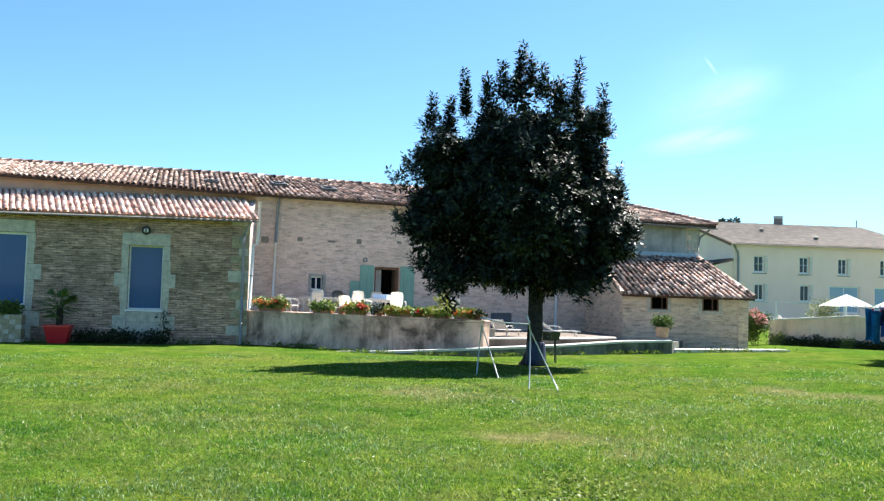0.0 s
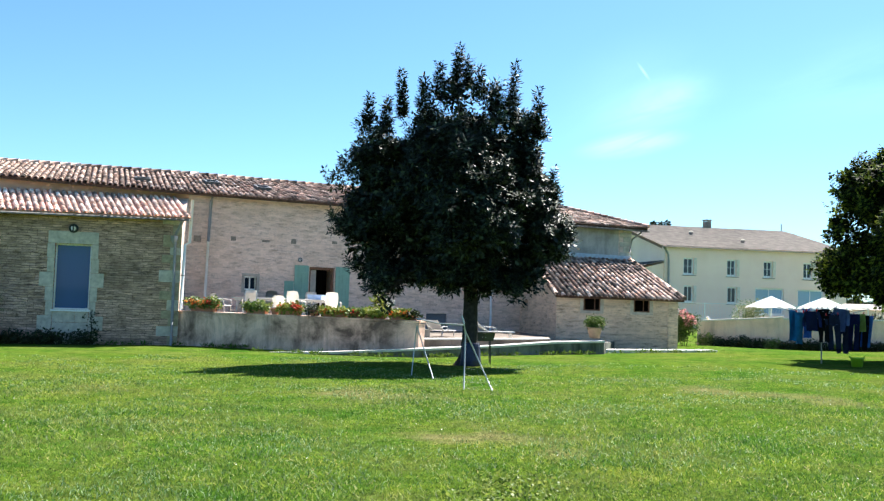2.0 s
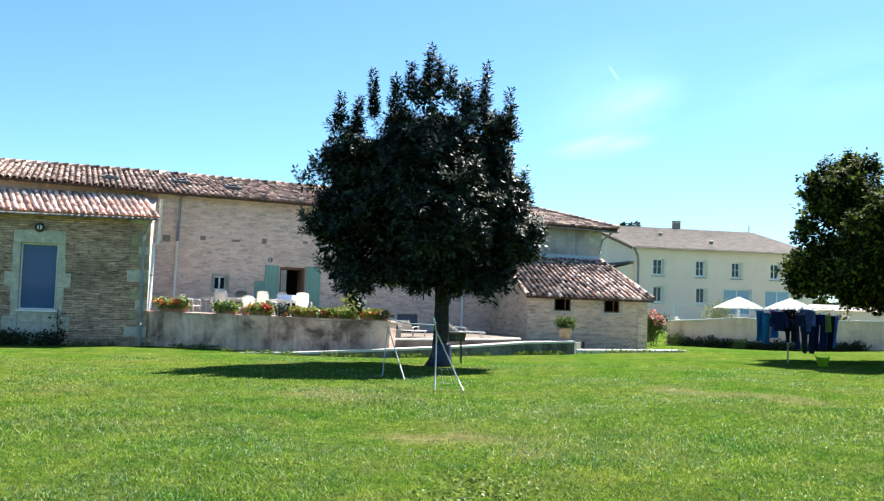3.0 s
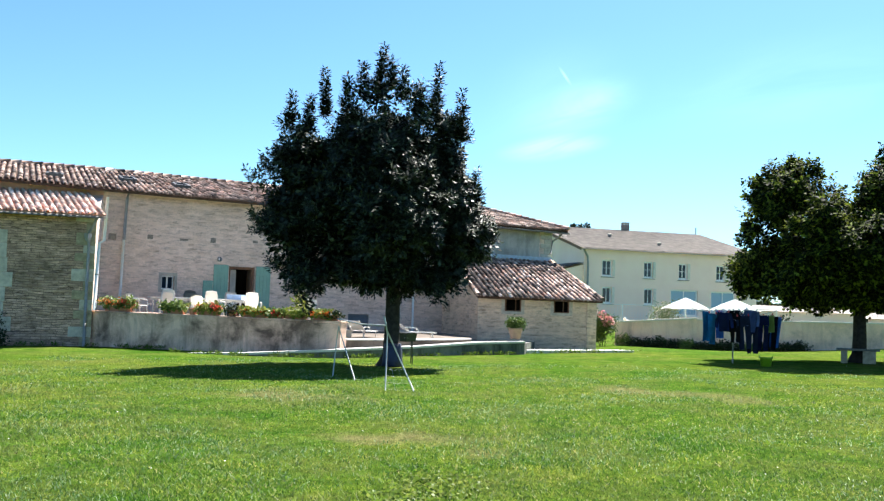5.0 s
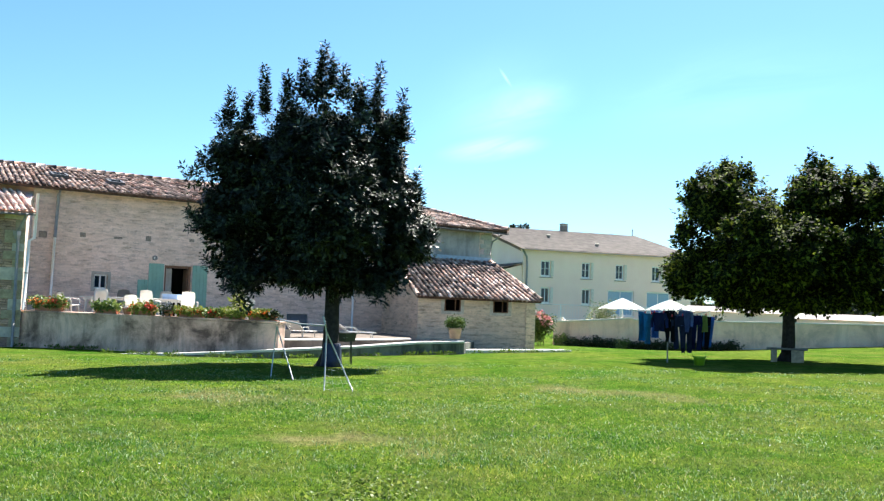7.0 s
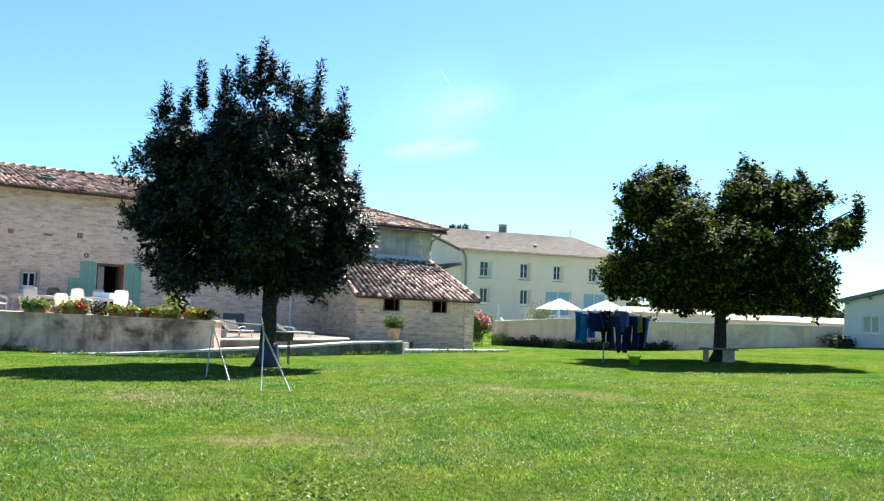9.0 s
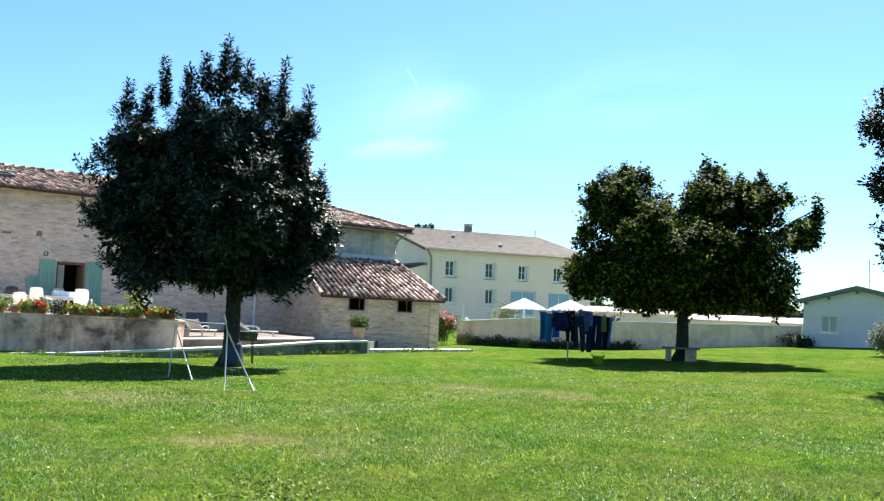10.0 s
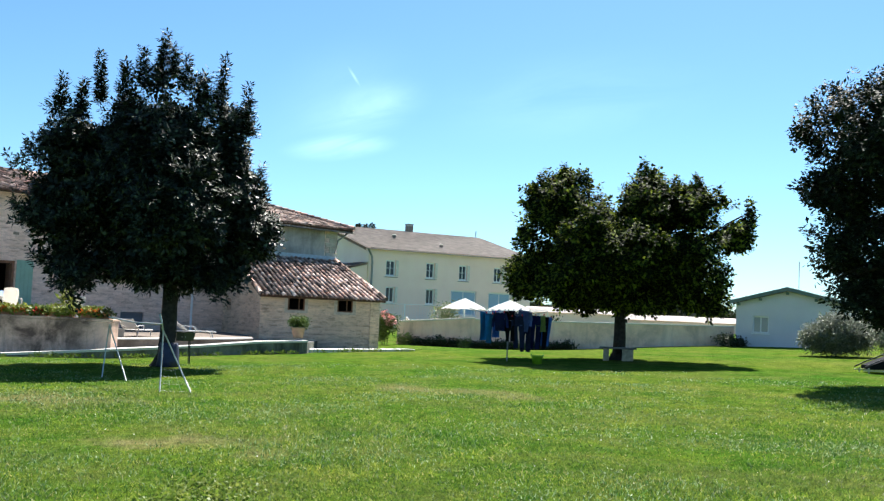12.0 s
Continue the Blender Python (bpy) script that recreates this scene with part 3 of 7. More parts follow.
def tree(m, lobes, shoots, height, r, leaf_material, label, seed, leaf=0.12, wide=0.45, per=14, tips=(), lean=(0, 0), shoot=0.55, shell=0.55, limbs=14, droop=0.3, spread=0.14, clumps=150, size=0.27, core=1700, flat=0.8):
    t = thing("tree", m, label, "tree")
    tr = new("trunk", trunk_mesh("trunk", height, r, lobes, seed, lean, limbs))
    tr.parent = t
    c, d = crown_points(lobes, shoots, seed, shell, clumps, size)
    if tips:
        rs = np.random.RandomState(seed + 5)
        ex, ed = [], []
        for x, z0, z1, w in tips:
            y, lx = rs.normal() * 0.25, rs.normal() * 0.05
            for q in np.linspace(0, 1, int((z1 - z0) / 0.075) + 2):
                ww = w * (1 - q) ** 0.8
                for _ in range(1 + int(4 * (1 - q))):
                    ex.append((x + lx * q + rs.normal() * ww * 0.5, y + rs.normal() * ww * 0.5, z0 + (z1 - z0) * q))
                    ed.append((rs.normal() * 0.2, rs.normal() * 0.2, 1.0))
        c, d = np.concatenate([c, ex]), np.concatenate([d, ed])
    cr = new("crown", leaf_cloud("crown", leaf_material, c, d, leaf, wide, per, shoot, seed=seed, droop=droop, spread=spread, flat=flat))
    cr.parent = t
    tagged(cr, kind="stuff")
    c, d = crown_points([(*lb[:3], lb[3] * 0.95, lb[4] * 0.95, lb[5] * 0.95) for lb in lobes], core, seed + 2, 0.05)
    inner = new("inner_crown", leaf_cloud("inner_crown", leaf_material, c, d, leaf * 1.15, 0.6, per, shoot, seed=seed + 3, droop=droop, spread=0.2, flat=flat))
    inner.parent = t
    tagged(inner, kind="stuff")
    return t


def on_ground(a, d, turn=0.0, dz=0.0):
    p = polar(a, d)
    return pose(p.x, p.y, g(p.x, p.y) + dz, 0, 0, turn)


# ---- plan ----
P1, P2 = polar(-22.8, 34), polar(-37, 35)
H0 = P1 - (P1 - P2).normalized() * 14
A, U2 = polar(-22.5, 36.5), polar(-37, 37.5)
C = A + (polar(5.6, 45.4) - A).normalized() * 21.13
U0 = A - (A - U2).normalized() * 15
T1, T2 = polar(-22.85, 34.2), polar(-8.04, 29)
SL, SR = polar(0.55, 38), polar(7.95, 38)
ZB = -0.9  # foot of the walls, under the lawn
HOUSE, BARN, UPPER = along(H0, P1), along(A, C), along(U0, A)
TERR, SMALL = along(T1, T2), along(SL, SR)
LH, LB, LU, LT, LS = 14.0, (C - A).length, 15.0, (T2 - T1).length, (SR - SL).length
FLOOR_T = 0.74  # terrace floor


def setting(name, m, label, category):
    return thing(name, m, label, category, kind="structure")


# ---- old barn: long wall, gable roof ----
barn = thing("barn", None, "long old stone barn with weathered clay tile roof", "barn")
wm = part("wall", wall_mesh(LB, 0.6, ZB, 5.47, 5.42, [(2.31, 2.80, 1.77, 2.31), (4.97, 6.05, FLOOR_T, 2.80), (10.3, 11.3, 0.1, 1.0)]), M_BARN, barn)
wm.matrix_world = BARN
um = part("upper_wall", wall_mesh(LU - 0.0, 0.5, 3.0, 5.8, 5.47), M_PINK, barn, "pink rendered strip of wall between the roofs")
um.matrix_world = UPPER
nB = (BARN.to_3x3() @ Vector((0, 1, 0)))
nU = (UPPER.to_3x3() @ Vector((0, 1, 0)))
dB = (C - A).normalized()
ridgeA = A + (nB + nU).normalized() * 4.75
ridgeC = C + nB * 4.65
ridgeU = U0 + nU * 4.65
back = bmesh.new()
box(back, 0, 8.7, ZB, LB, 9.3, 5.4)
wb = part("back_wall", back, M_BARN, barn)
wb.matrix_world = BARN
gb = bmesh.new()
for y0 in (LB - 0.6,):
    vs = [gb.verts.new(v) for x in (y0, LB) for v in ((x, 0.6, ZB), (x, 8.7, ZB), (x, 8.7, 5.3), (x, 4.65, 5.6), (x, 0.6, 5.36))]
    gb.faces.new(vs[:5][::-1])
    gb.faces.new(vs[5:])
    for i in range(5):
        gb.faces.new((vs[i], vs[(i + 1) % 5], vs[5 + (i + 1) % 5], vs[5 + i]))
ge = part("gable_wall", gb, M_BARN, barn)
ge.matrix_world = BARN


def up(v, z):
    return Vector((v.x, v.y, z))


out = 0.50
eA = A - (nB + nU).normalized() * out
eC = C - nB * out + dB * 0.6
eU = U0 - nU * out
rC = ridgeC - dB * 1.5
ROOF_B = (up(eA, 5.46), up(eC, 5.40), up(ridgeA, 6.76), up(rC, 6.74))
ROOF_U = (up(eU, 5.84), up(eA, 5.46), up(ridgeU, 6.80), up(ridgeA, 6.76))
slopeB = thing("roof", None, "weathered brown clay roof tiles with lichen")
slopeB.parent = barn
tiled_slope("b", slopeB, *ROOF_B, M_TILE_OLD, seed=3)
slopeU = thing("roof", None, "weathered brown clay roof tiles with lichen")
slopeU.parent = barn
tiled_slope("u", slopeU, *ROOF_U, M_TILE_PATCH, seed=4)
bm = bmesh.new()
for p, q in ((up(ridgeU, 6.80), up(ridgeA, 6.76)), (up(ridgeA, 6.76), up(rC, 6.72))):
    n = int((q - p).length / 0.4)
    for i in range(n):
        a, b = p.lerp(q, i / n), p.lerp(q, (i + 1.12) / n)
        tube(bm, [a + Vector((0, 0, 0.0)), b + Vector((0, 0, 0.025))], 0.13, 8, 0.145)
n = 14
for i in range(n):
    a, b = up(rC, 6.74).lerp(up(eC, 5.44), i / n), up(rC, 6.74).lerp(up(eC, 5.44), (i + 1.12) / n)
    tube(bm, [a + Vector((0, 0, 0.03)), b + Vector((0, 0, 0.05))], 0.10, 8, 0.12)
part("ridge_tiles", bm, M_TILE_OLD, barn, smooth=True)
q = part("render_coat", new_box(15.1, -0.012, 3.95, LB - 0.75, 0.05, 5.36, bevel=0.004), M_PALE, barn, "grey lime render on the upper wall")
q.matrix_world = BARN
rnd = random.Random(18)
z, i = 3.98, 0
while z < 5.2:
    h = rnd.uniform(0.2, 0.3)
    bm = new_box(LB - (0.45 if i % 2 else 0.68), -0.02, z, LB + 0.015, 0.3, min(5.36, z + h - 0.01), bevel=0.012)
    part("quoin", bm, M_ASHLAR, barn).matrix_world = BARN
    z, i = z + h, i + 1
bm = bmesh.new()
v = [bm.verts.new(w) for w in (up(ridgeU, 6.75), up(ridgeA, 6.71), up(A + nB * 9.6, 5.4), up(U0 + nU * 9.6, 5.6))]
bm.faces.new(v)
v2 = [bm.verts.new(w) for w in (up(ridgeA, 6.71), up(rC, 6.68), up(C + nB * 9.6 + dB * 0.6, 5.3), up(A + nB * 9.6, 5.4))]
bm.faces.new(v2)
bm.faces.new([bm.verts.new(w) for w in (up(eC, 5.36), up(C + nB * 9.6 + dB * 0.6, 5.3), up(rC, 6.68))])
bmesh.ops.solidify(bm, geom=bm.faces[:], thickness=0.12)
part("back_roof", bm, M_TILE_OLD, barn)

# ---- left house with lean-to roof ----
house = thing("farmhouse", None, "low ochre stone house with fresh salmon clay tile roof", "house")
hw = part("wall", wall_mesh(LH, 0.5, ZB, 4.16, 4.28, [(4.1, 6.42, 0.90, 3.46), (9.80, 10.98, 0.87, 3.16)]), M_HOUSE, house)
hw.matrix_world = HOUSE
nH = (HOUSE.to_3x3() @ Vector((0, 1, 0)))
dH = (P1 - P2).normalized()
bm = bmesh.new()
vs = [bm.verts.new(w) for w in (up(P1, ZB), up(P1, 4.28), up(A, 5.25), up(A, ZB))]
vs2 = [bm.verts.new(w - dH * 0.5) for w in (up(P1 + nH * 0.5, ZB), up(P1 + nH * 0.5, 4.4), up(A, 5.2), up(A, ZB))]
bm.faces.new(vs)
bm.faces.new(vs2[::-1])
for i in range(4):
    bm.faces.new((vs[i], vs2[i], vs2[(i + 1) % 4], vs[(i + 1) % 4]))
part("side_wall", bm, M_BARN, house)
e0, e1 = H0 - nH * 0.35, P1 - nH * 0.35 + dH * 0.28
u0, u1 = U0 - nU * 0.02, A - nU * 0.02 - dH * 0.45
lean = thing("roof", None, "fresh salmon-pink clay roof tiles")
lean.parent = house
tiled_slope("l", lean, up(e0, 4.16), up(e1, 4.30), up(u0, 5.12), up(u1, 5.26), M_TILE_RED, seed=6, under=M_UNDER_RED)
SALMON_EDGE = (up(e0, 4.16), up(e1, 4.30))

# ---- terrace wall ----
terr = setting("terrace_wall", TERR, "stained rendered retaining wall of a terrace", "retaining wall")
wt = part("wall", wall_mesh(LT, 0.45, ZB, 0.88, 0.84), M_TERRACE, terr)
bm = bmesh.new()
box(bm, -0.02, -0.02, 0.86, LT + 0.03, 0.5, 0.935, bevel=0.02)
part("coping", bm, M_TERRACE, terr, "stained mortar coping")
back_n = (TERR.to_3x3() @ Vector((0, 1, 0)))
bm = bmesh.new()
vs = [bm.verts.new(w) for w in (up(T1 + back_n * 0.45, FLOOR_T), up(T2 + back_n * 0.45, FLOOR_T), up(polar(-8.7, 39.3), FLOOR_T), up(A, FLOOR_T))]
f = bm.faces.new(vs)
r = bmesh.ops.extrude_face_region(bm, geom=[f])
bmesh.ops.translate(bm, vec=(0, 0, -1.4), verts=[q for q in r["geom"] if isinstance(q, bmesh.types.BMVert)])
bmesh.ops.recalc_face_normals(bm, faces=bm.faces[:])
tagged(part("terrace_floor", bm, M_PAVE), "pale paved terrace floor", "terrace", kind="structure")

# ---- ramped paving in front of the barns ----
edge = [(-19, 31.0, -0.39), (-14, 28.9, -0.20), (-8, 28.3, 0.02), (-3, 30.5, 0.09), (0.5, 32.0, 0.22), (3.55, 33.2, 0.27)]
bm = bmesh.new()
front = [up(polar(a, d), z) for a, d, z in edge]
rear = [up(polar(-15, 36), -0.42), up(polar(-12, 37), -0.35), up(polar(-7, 39), -0.12), up(polar(-3, 41), 0.0), up(polar(0.6, 39.5), 0.10), up(polar(4.2, 38.2), 0.14)]
ft, rt = [bm.verts.new(v) for v in front], [bm.verts.new(v) for v in rear]
fb = [bm.verts.new(v - Vector((0, 0, 1.0))) for v in front]
rb = [bm.verts.new(v - Vector((0, 0, 1.0))) for v in rear]
for i in range(len(ft) - 1):
    bm.faces.new((fb[i], fb[i + 1], ft[i + 1], ft[i]))
bm.faces.new((ft[-1], fb[-1], rb[-1], rt[-1]))
ramp = tagged(part("pavement", bm, M_RAMP), "raised concrete apron with mossy edge wall", "pavement", kind="structure")
bm = bmesh.new()
ft, rt = [bm.verts.new(v) for v in front], [bm.verts.new(v) for v in rear]
for i in range(len(ft) - 1):
    bm.faces.new((ft[i], ft[i + 1], rt[i + 1], rt[i]))
part("paved_top", bm, M_PAVE, ramp, "pale concrete paving")
bm = bmesh.new()
for a, b in zip(front, front[1:]):
    d = (b - a).normalized()
    s = Vector((-d.y, d.x, 0)).normalized()
    vs = [bm.verts.new(v) for v in (a - s * 0.05, b - s * 0.05, b + s * 0.35, a + s * 0.35)]
    f = bm.faces.new(vs)
    r = bmesh.ops.extrude_face_region(bm, geom=[f])
    bmesh.ops.translate(bm, vec=(0, 0, 0.07), verts=[q for q in r["geom"] if isinstance(q, bmesh.types.BMVert)])
bmesh.ops.recalc_face_normals(bm, faces=bm.faces[:])
part("kerb", bm, M_SLAB, ramp, "white stone edging")

# ---- small barn ----
small = thing("outbuilding", None, "small cream stone outbuilding with lean-to tile roof", "outbuilding")
ws = part("wall", wall_mesh(LS, 0.5, ZB, 2.02, 1.98, [(1.11, 1.80, 1.36, 1.94), (3.14, 3.78, 1.37, 1.94)]), M_SHED, small)
ws.matrix_world = SMALL
dS = (SR - SL).normalized()
nS = (SMALL.to_3x3() @ Vector((0, 1, 0)))
back_l, back_r = A + dB * 15.0, C - dB * 0.2
bm = wall_mesh((SL - back_l).length, 0.45, ZB, 3.75, 2.02, [(0.4, 0.9, 1.22, 1.76)])
sw = part("side_wall", bm, M_SHED, small)
sw.matrix_world = along(back_l, SL)
bm = wall_mesh((SR - back_r).length, 0.4, ZB, 2.0, 3.75)
sw = part("side_wall", bm, M_SHED, small)
sw.matrix_world = along(SR, back_r)
so = 0.34
roofS = thing("roof", None, "mottled red-brown clay roof tiles")
roofS.parent = small
S_L0, S_L1 = up(SL - nS * so, 1.98), up(SR - nS * so + dS * 0.22, 1.94)
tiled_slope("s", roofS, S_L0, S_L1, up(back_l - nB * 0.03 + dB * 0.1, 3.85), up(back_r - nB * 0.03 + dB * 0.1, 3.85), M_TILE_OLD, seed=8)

# ---- yellow house ----
Y1 = polar(7.1, 80)
dY = Vector((0.958, 0.287, 0)).normalized()
LY = 17.2
Y2 = Y1 + dY * LY
YEL = along(Y1, Y2)
ZY = -1.6
yel = thing("house", None, "two-storey cream rendered house with brown gabled roof", "house")
YW = [(1.72, 2.66, 4.47, 5.88), (5.75, 6.62, 4.47, 5.88), (9.2, 10.05, 4.47, 5.86), (13.0, 13.85, 4.47, 5.86), (1.78, 2.66, 2.1, 3.5), (5.82, 6.7, 2.1, 3.5), (8.45, 11.15, 1.2, 3.5), (12.5, 15.0, 1.2, 3.48)]
yw = part("wall", wall_mesh(LY, 0.4, ZY, 6.82, 6.82, YW), M_CREAM, yel)
yw.matrix_world = YEL
nY = (YEL.to_3x3() @ Vector((0, 1, 0)))
W, RY = 22.0, 9.62  # depth of the house, height of its ridge
for x in (0, LY - 0.4):
    bm = bmesh.new()
    vs = [bm.verts.new(v) for xx in (x, x + 0.4) for v in ((xx, 0.4, ZY), (xx, W - 0.4, ZY), (xx, W - 0.4, 6.82), (xx, W / 2, RY - 0.22), (xx, 0.4, 6.86))]
    bm.faces.new(vs[:5][::-1])
    bm.faces.new(vs[5:])
    for i in range(5):
        bm.faces.new((vs[i], vs[(i + 1) % 5], vs[5 + (i + 1) % 5], vs[5 + i]))
    q = part("gable_wall", bm, M_CREAM, yel)
    q.matrix_world = YEL
q = part("back_wall", new_box(0, W - 0.4, ZY, LY, W, 6.82), M_CREAM, yel)
q.matrix_world = YEL
bm = bmesh.new()
o = 0.5
vs = [bm.verts.new(v) for v in ((-o, -o, 6.86), (LY + o, -o, 6.86), (LY + o, W / 2, RY), (-o, W / 2, RY), (LY + o, W + o, 6.86), (-o, W + o, 6.86))]
for f in ((0, 1, 2, 3), (3, 2, 4, 5)):
    bm.faces.new([vs[i] for i in f])
bmesh.ops.solidify(bm, geom=bm.faces[:], thickness=0.14)
bmesh.ops.recalc_face_normals(bm, faces=bm.faces[:])
q = part("roof", bm, M_SLATE, yel, "flat grey-brown tiled roof")
q.matrix_world = YEL
for x in (-o - 0.03, LY + o):
    bm = bmesh.new()
    vs = [bm.verts.new((xx, y, z + dz)) for xx in (x, x + 0.03) for y, z in ((-o, 6.82), (W / 2, RY - 0.04)) for dz in (-0.24, 0.0)]
    for f in ((0, 1, 3, 2), (4, 6, 7, 5), (0, 4, 5, 1), (2, 3, 7, 6), (0, 2, 6, 4), (1, 5, 7, 3)):
        bm.faces.new([vs[i] for i in f])
    q = part("bargeboard", bm, M_WOOD, yel, "brown timber bargeboard")
    q.matrix_world = YEL

# ---- garden wall and white shed ----
GW0, GW1 = polar(9.1, 48), polar(29.7, 52)
GW = along(GW0, GW1)
LG = (GW1 - GW0).length
gwall = setting("garden_wall", GW, "cream rendered garden wall with pale coping", "garden wall")
part("wall", wall_mesh(4.1, 0.25, ZB, 0.92, 1.25), M_GARDEN, gwall)
q = part("wall", wall_mesh(LG - 4.1, 0.25, ZB, 1.18, 1.40), M_GARDEN, gwall)
q.location.x = 4.1
bm = bmesh.new()
for a, b, z0, z1 in ((0, 4.1, 0.92, 1.25), (4.1, LG, 1.18, 1.40)):
    vs = box(bm, a, -0.05, 0, b, 0.3, 0.07)
    for v in vs:
        v.co.z += z0 + (z1 - z0) * (v.co.x - a) / (b - a)
part("coping", bm, M_SLAB, gwall, "pale coping")
SH0 = polar(29.8, 51.5)
SH1 = SH0 + (polar(38, 51) - SH0).normalized() * 5.6
SHED = along(SH0, SH1)
shed = thing("shed", None, "white rendered garden shed with green fascia", "shed")
bm = wall_mesh(5.6, 0.25, ZB, 2.72, 2.72, [(0.85, 1.68, 1.16, 2.06)])
vs = [bm.verts.new(v) for y in (0, 0.25) for v in ((0, y, 2.72), (5.6, y, 2.72), (2.6, y, 3.42))]
bm.faces.new(vs[:3])
bm.faces.new(vs[3:][::-1])
for i in range(3):
    bm.faces.new((vs[i], vs[3 + i], vs[3 + (i + 1) % 3], vs[(i + 1) % 3]))
box(bm, 0, 0.25, ZB, 0.25, 6, 2.7)
box(bm, 5.35, 0.25, ZB, 5.6, 6, 2.7)
q = part("wall", bm, M_WHITEWALL, shed)
q.matrix_world = SHED

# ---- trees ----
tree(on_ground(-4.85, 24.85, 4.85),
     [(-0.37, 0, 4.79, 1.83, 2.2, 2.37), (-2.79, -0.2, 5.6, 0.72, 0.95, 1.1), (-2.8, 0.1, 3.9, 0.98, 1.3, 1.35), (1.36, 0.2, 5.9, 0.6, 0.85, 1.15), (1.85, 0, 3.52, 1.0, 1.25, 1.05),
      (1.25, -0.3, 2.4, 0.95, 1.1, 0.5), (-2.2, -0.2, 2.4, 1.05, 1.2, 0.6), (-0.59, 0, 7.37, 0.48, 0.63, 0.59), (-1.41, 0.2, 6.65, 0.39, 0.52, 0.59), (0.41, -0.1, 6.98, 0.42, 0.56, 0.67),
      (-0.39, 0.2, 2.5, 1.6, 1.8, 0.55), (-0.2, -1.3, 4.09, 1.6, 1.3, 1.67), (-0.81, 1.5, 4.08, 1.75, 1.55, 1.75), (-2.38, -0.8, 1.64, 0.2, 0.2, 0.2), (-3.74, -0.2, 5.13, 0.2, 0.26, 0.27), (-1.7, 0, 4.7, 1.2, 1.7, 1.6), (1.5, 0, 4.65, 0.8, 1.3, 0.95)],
     8600, 3.6, 0.21, M_LEAF_ASH, "dense ash tree with shade-dark leaf colours on the lawn", 11, leaf=0.125, wide=0.32, per=23, shoot=0.22, spread=0.08, clumps=420, size=0.17, shell=0.6, core=3600, droop=0.35, flat=1.0,
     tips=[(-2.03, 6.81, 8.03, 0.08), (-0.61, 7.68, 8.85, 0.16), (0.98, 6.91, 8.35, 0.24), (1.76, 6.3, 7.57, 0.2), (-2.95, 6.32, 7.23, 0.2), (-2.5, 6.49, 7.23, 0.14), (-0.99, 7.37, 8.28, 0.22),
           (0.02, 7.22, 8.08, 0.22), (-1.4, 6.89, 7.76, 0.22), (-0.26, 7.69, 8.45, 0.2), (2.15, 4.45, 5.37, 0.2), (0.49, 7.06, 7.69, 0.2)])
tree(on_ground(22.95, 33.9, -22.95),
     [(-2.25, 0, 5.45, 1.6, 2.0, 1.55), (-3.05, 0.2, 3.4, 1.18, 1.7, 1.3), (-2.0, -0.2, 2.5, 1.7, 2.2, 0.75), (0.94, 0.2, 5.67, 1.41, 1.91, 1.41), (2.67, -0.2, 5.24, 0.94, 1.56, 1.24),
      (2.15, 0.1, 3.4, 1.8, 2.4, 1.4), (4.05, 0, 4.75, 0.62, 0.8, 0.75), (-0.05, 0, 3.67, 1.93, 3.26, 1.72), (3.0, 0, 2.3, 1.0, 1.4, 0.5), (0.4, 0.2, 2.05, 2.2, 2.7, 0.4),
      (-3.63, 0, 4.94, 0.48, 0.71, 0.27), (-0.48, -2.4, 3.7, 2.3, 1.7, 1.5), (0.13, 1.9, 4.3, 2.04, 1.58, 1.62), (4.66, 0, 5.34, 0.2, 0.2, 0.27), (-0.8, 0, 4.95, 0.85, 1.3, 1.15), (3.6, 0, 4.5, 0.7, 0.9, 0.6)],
     6400, 3.0, 0.22, M_LEAF_LIME, "broad round lime tree with shaded and sunlit tones in its leaf colour", 23, leaf=0.125, wide=0.75, per=20, shoot=0.28, spread=0.11, clumps=260, size=0.2, droop=0.4, flat=1.0, shell=0.5, core=3400,
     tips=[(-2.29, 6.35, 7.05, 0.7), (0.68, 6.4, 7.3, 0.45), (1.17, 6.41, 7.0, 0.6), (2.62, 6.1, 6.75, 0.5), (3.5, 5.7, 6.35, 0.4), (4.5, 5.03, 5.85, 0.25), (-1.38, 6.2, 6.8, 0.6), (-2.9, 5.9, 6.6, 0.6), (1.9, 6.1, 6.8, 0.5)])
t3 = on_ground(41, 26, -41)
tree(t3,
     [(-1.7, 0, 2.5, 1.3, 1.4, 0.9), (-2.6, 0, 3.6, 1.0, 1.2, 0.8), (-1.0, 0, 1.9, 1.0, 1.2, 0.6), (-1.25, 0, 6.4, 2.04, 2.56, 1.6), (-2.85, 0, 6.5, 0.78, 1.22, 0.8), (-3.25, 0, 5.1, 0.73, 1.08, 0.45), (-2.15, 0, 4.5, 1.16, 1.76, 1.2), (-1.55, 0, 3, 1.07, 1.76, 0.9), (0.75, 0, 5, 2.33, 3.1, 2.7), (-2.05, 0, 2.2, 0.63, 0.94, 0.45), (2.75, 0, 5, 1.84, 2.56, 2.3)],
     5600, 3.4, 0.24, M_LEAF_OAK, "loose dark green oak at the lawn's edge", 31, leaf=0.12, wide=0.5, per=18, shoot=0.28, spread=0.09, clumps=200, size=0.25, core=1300)


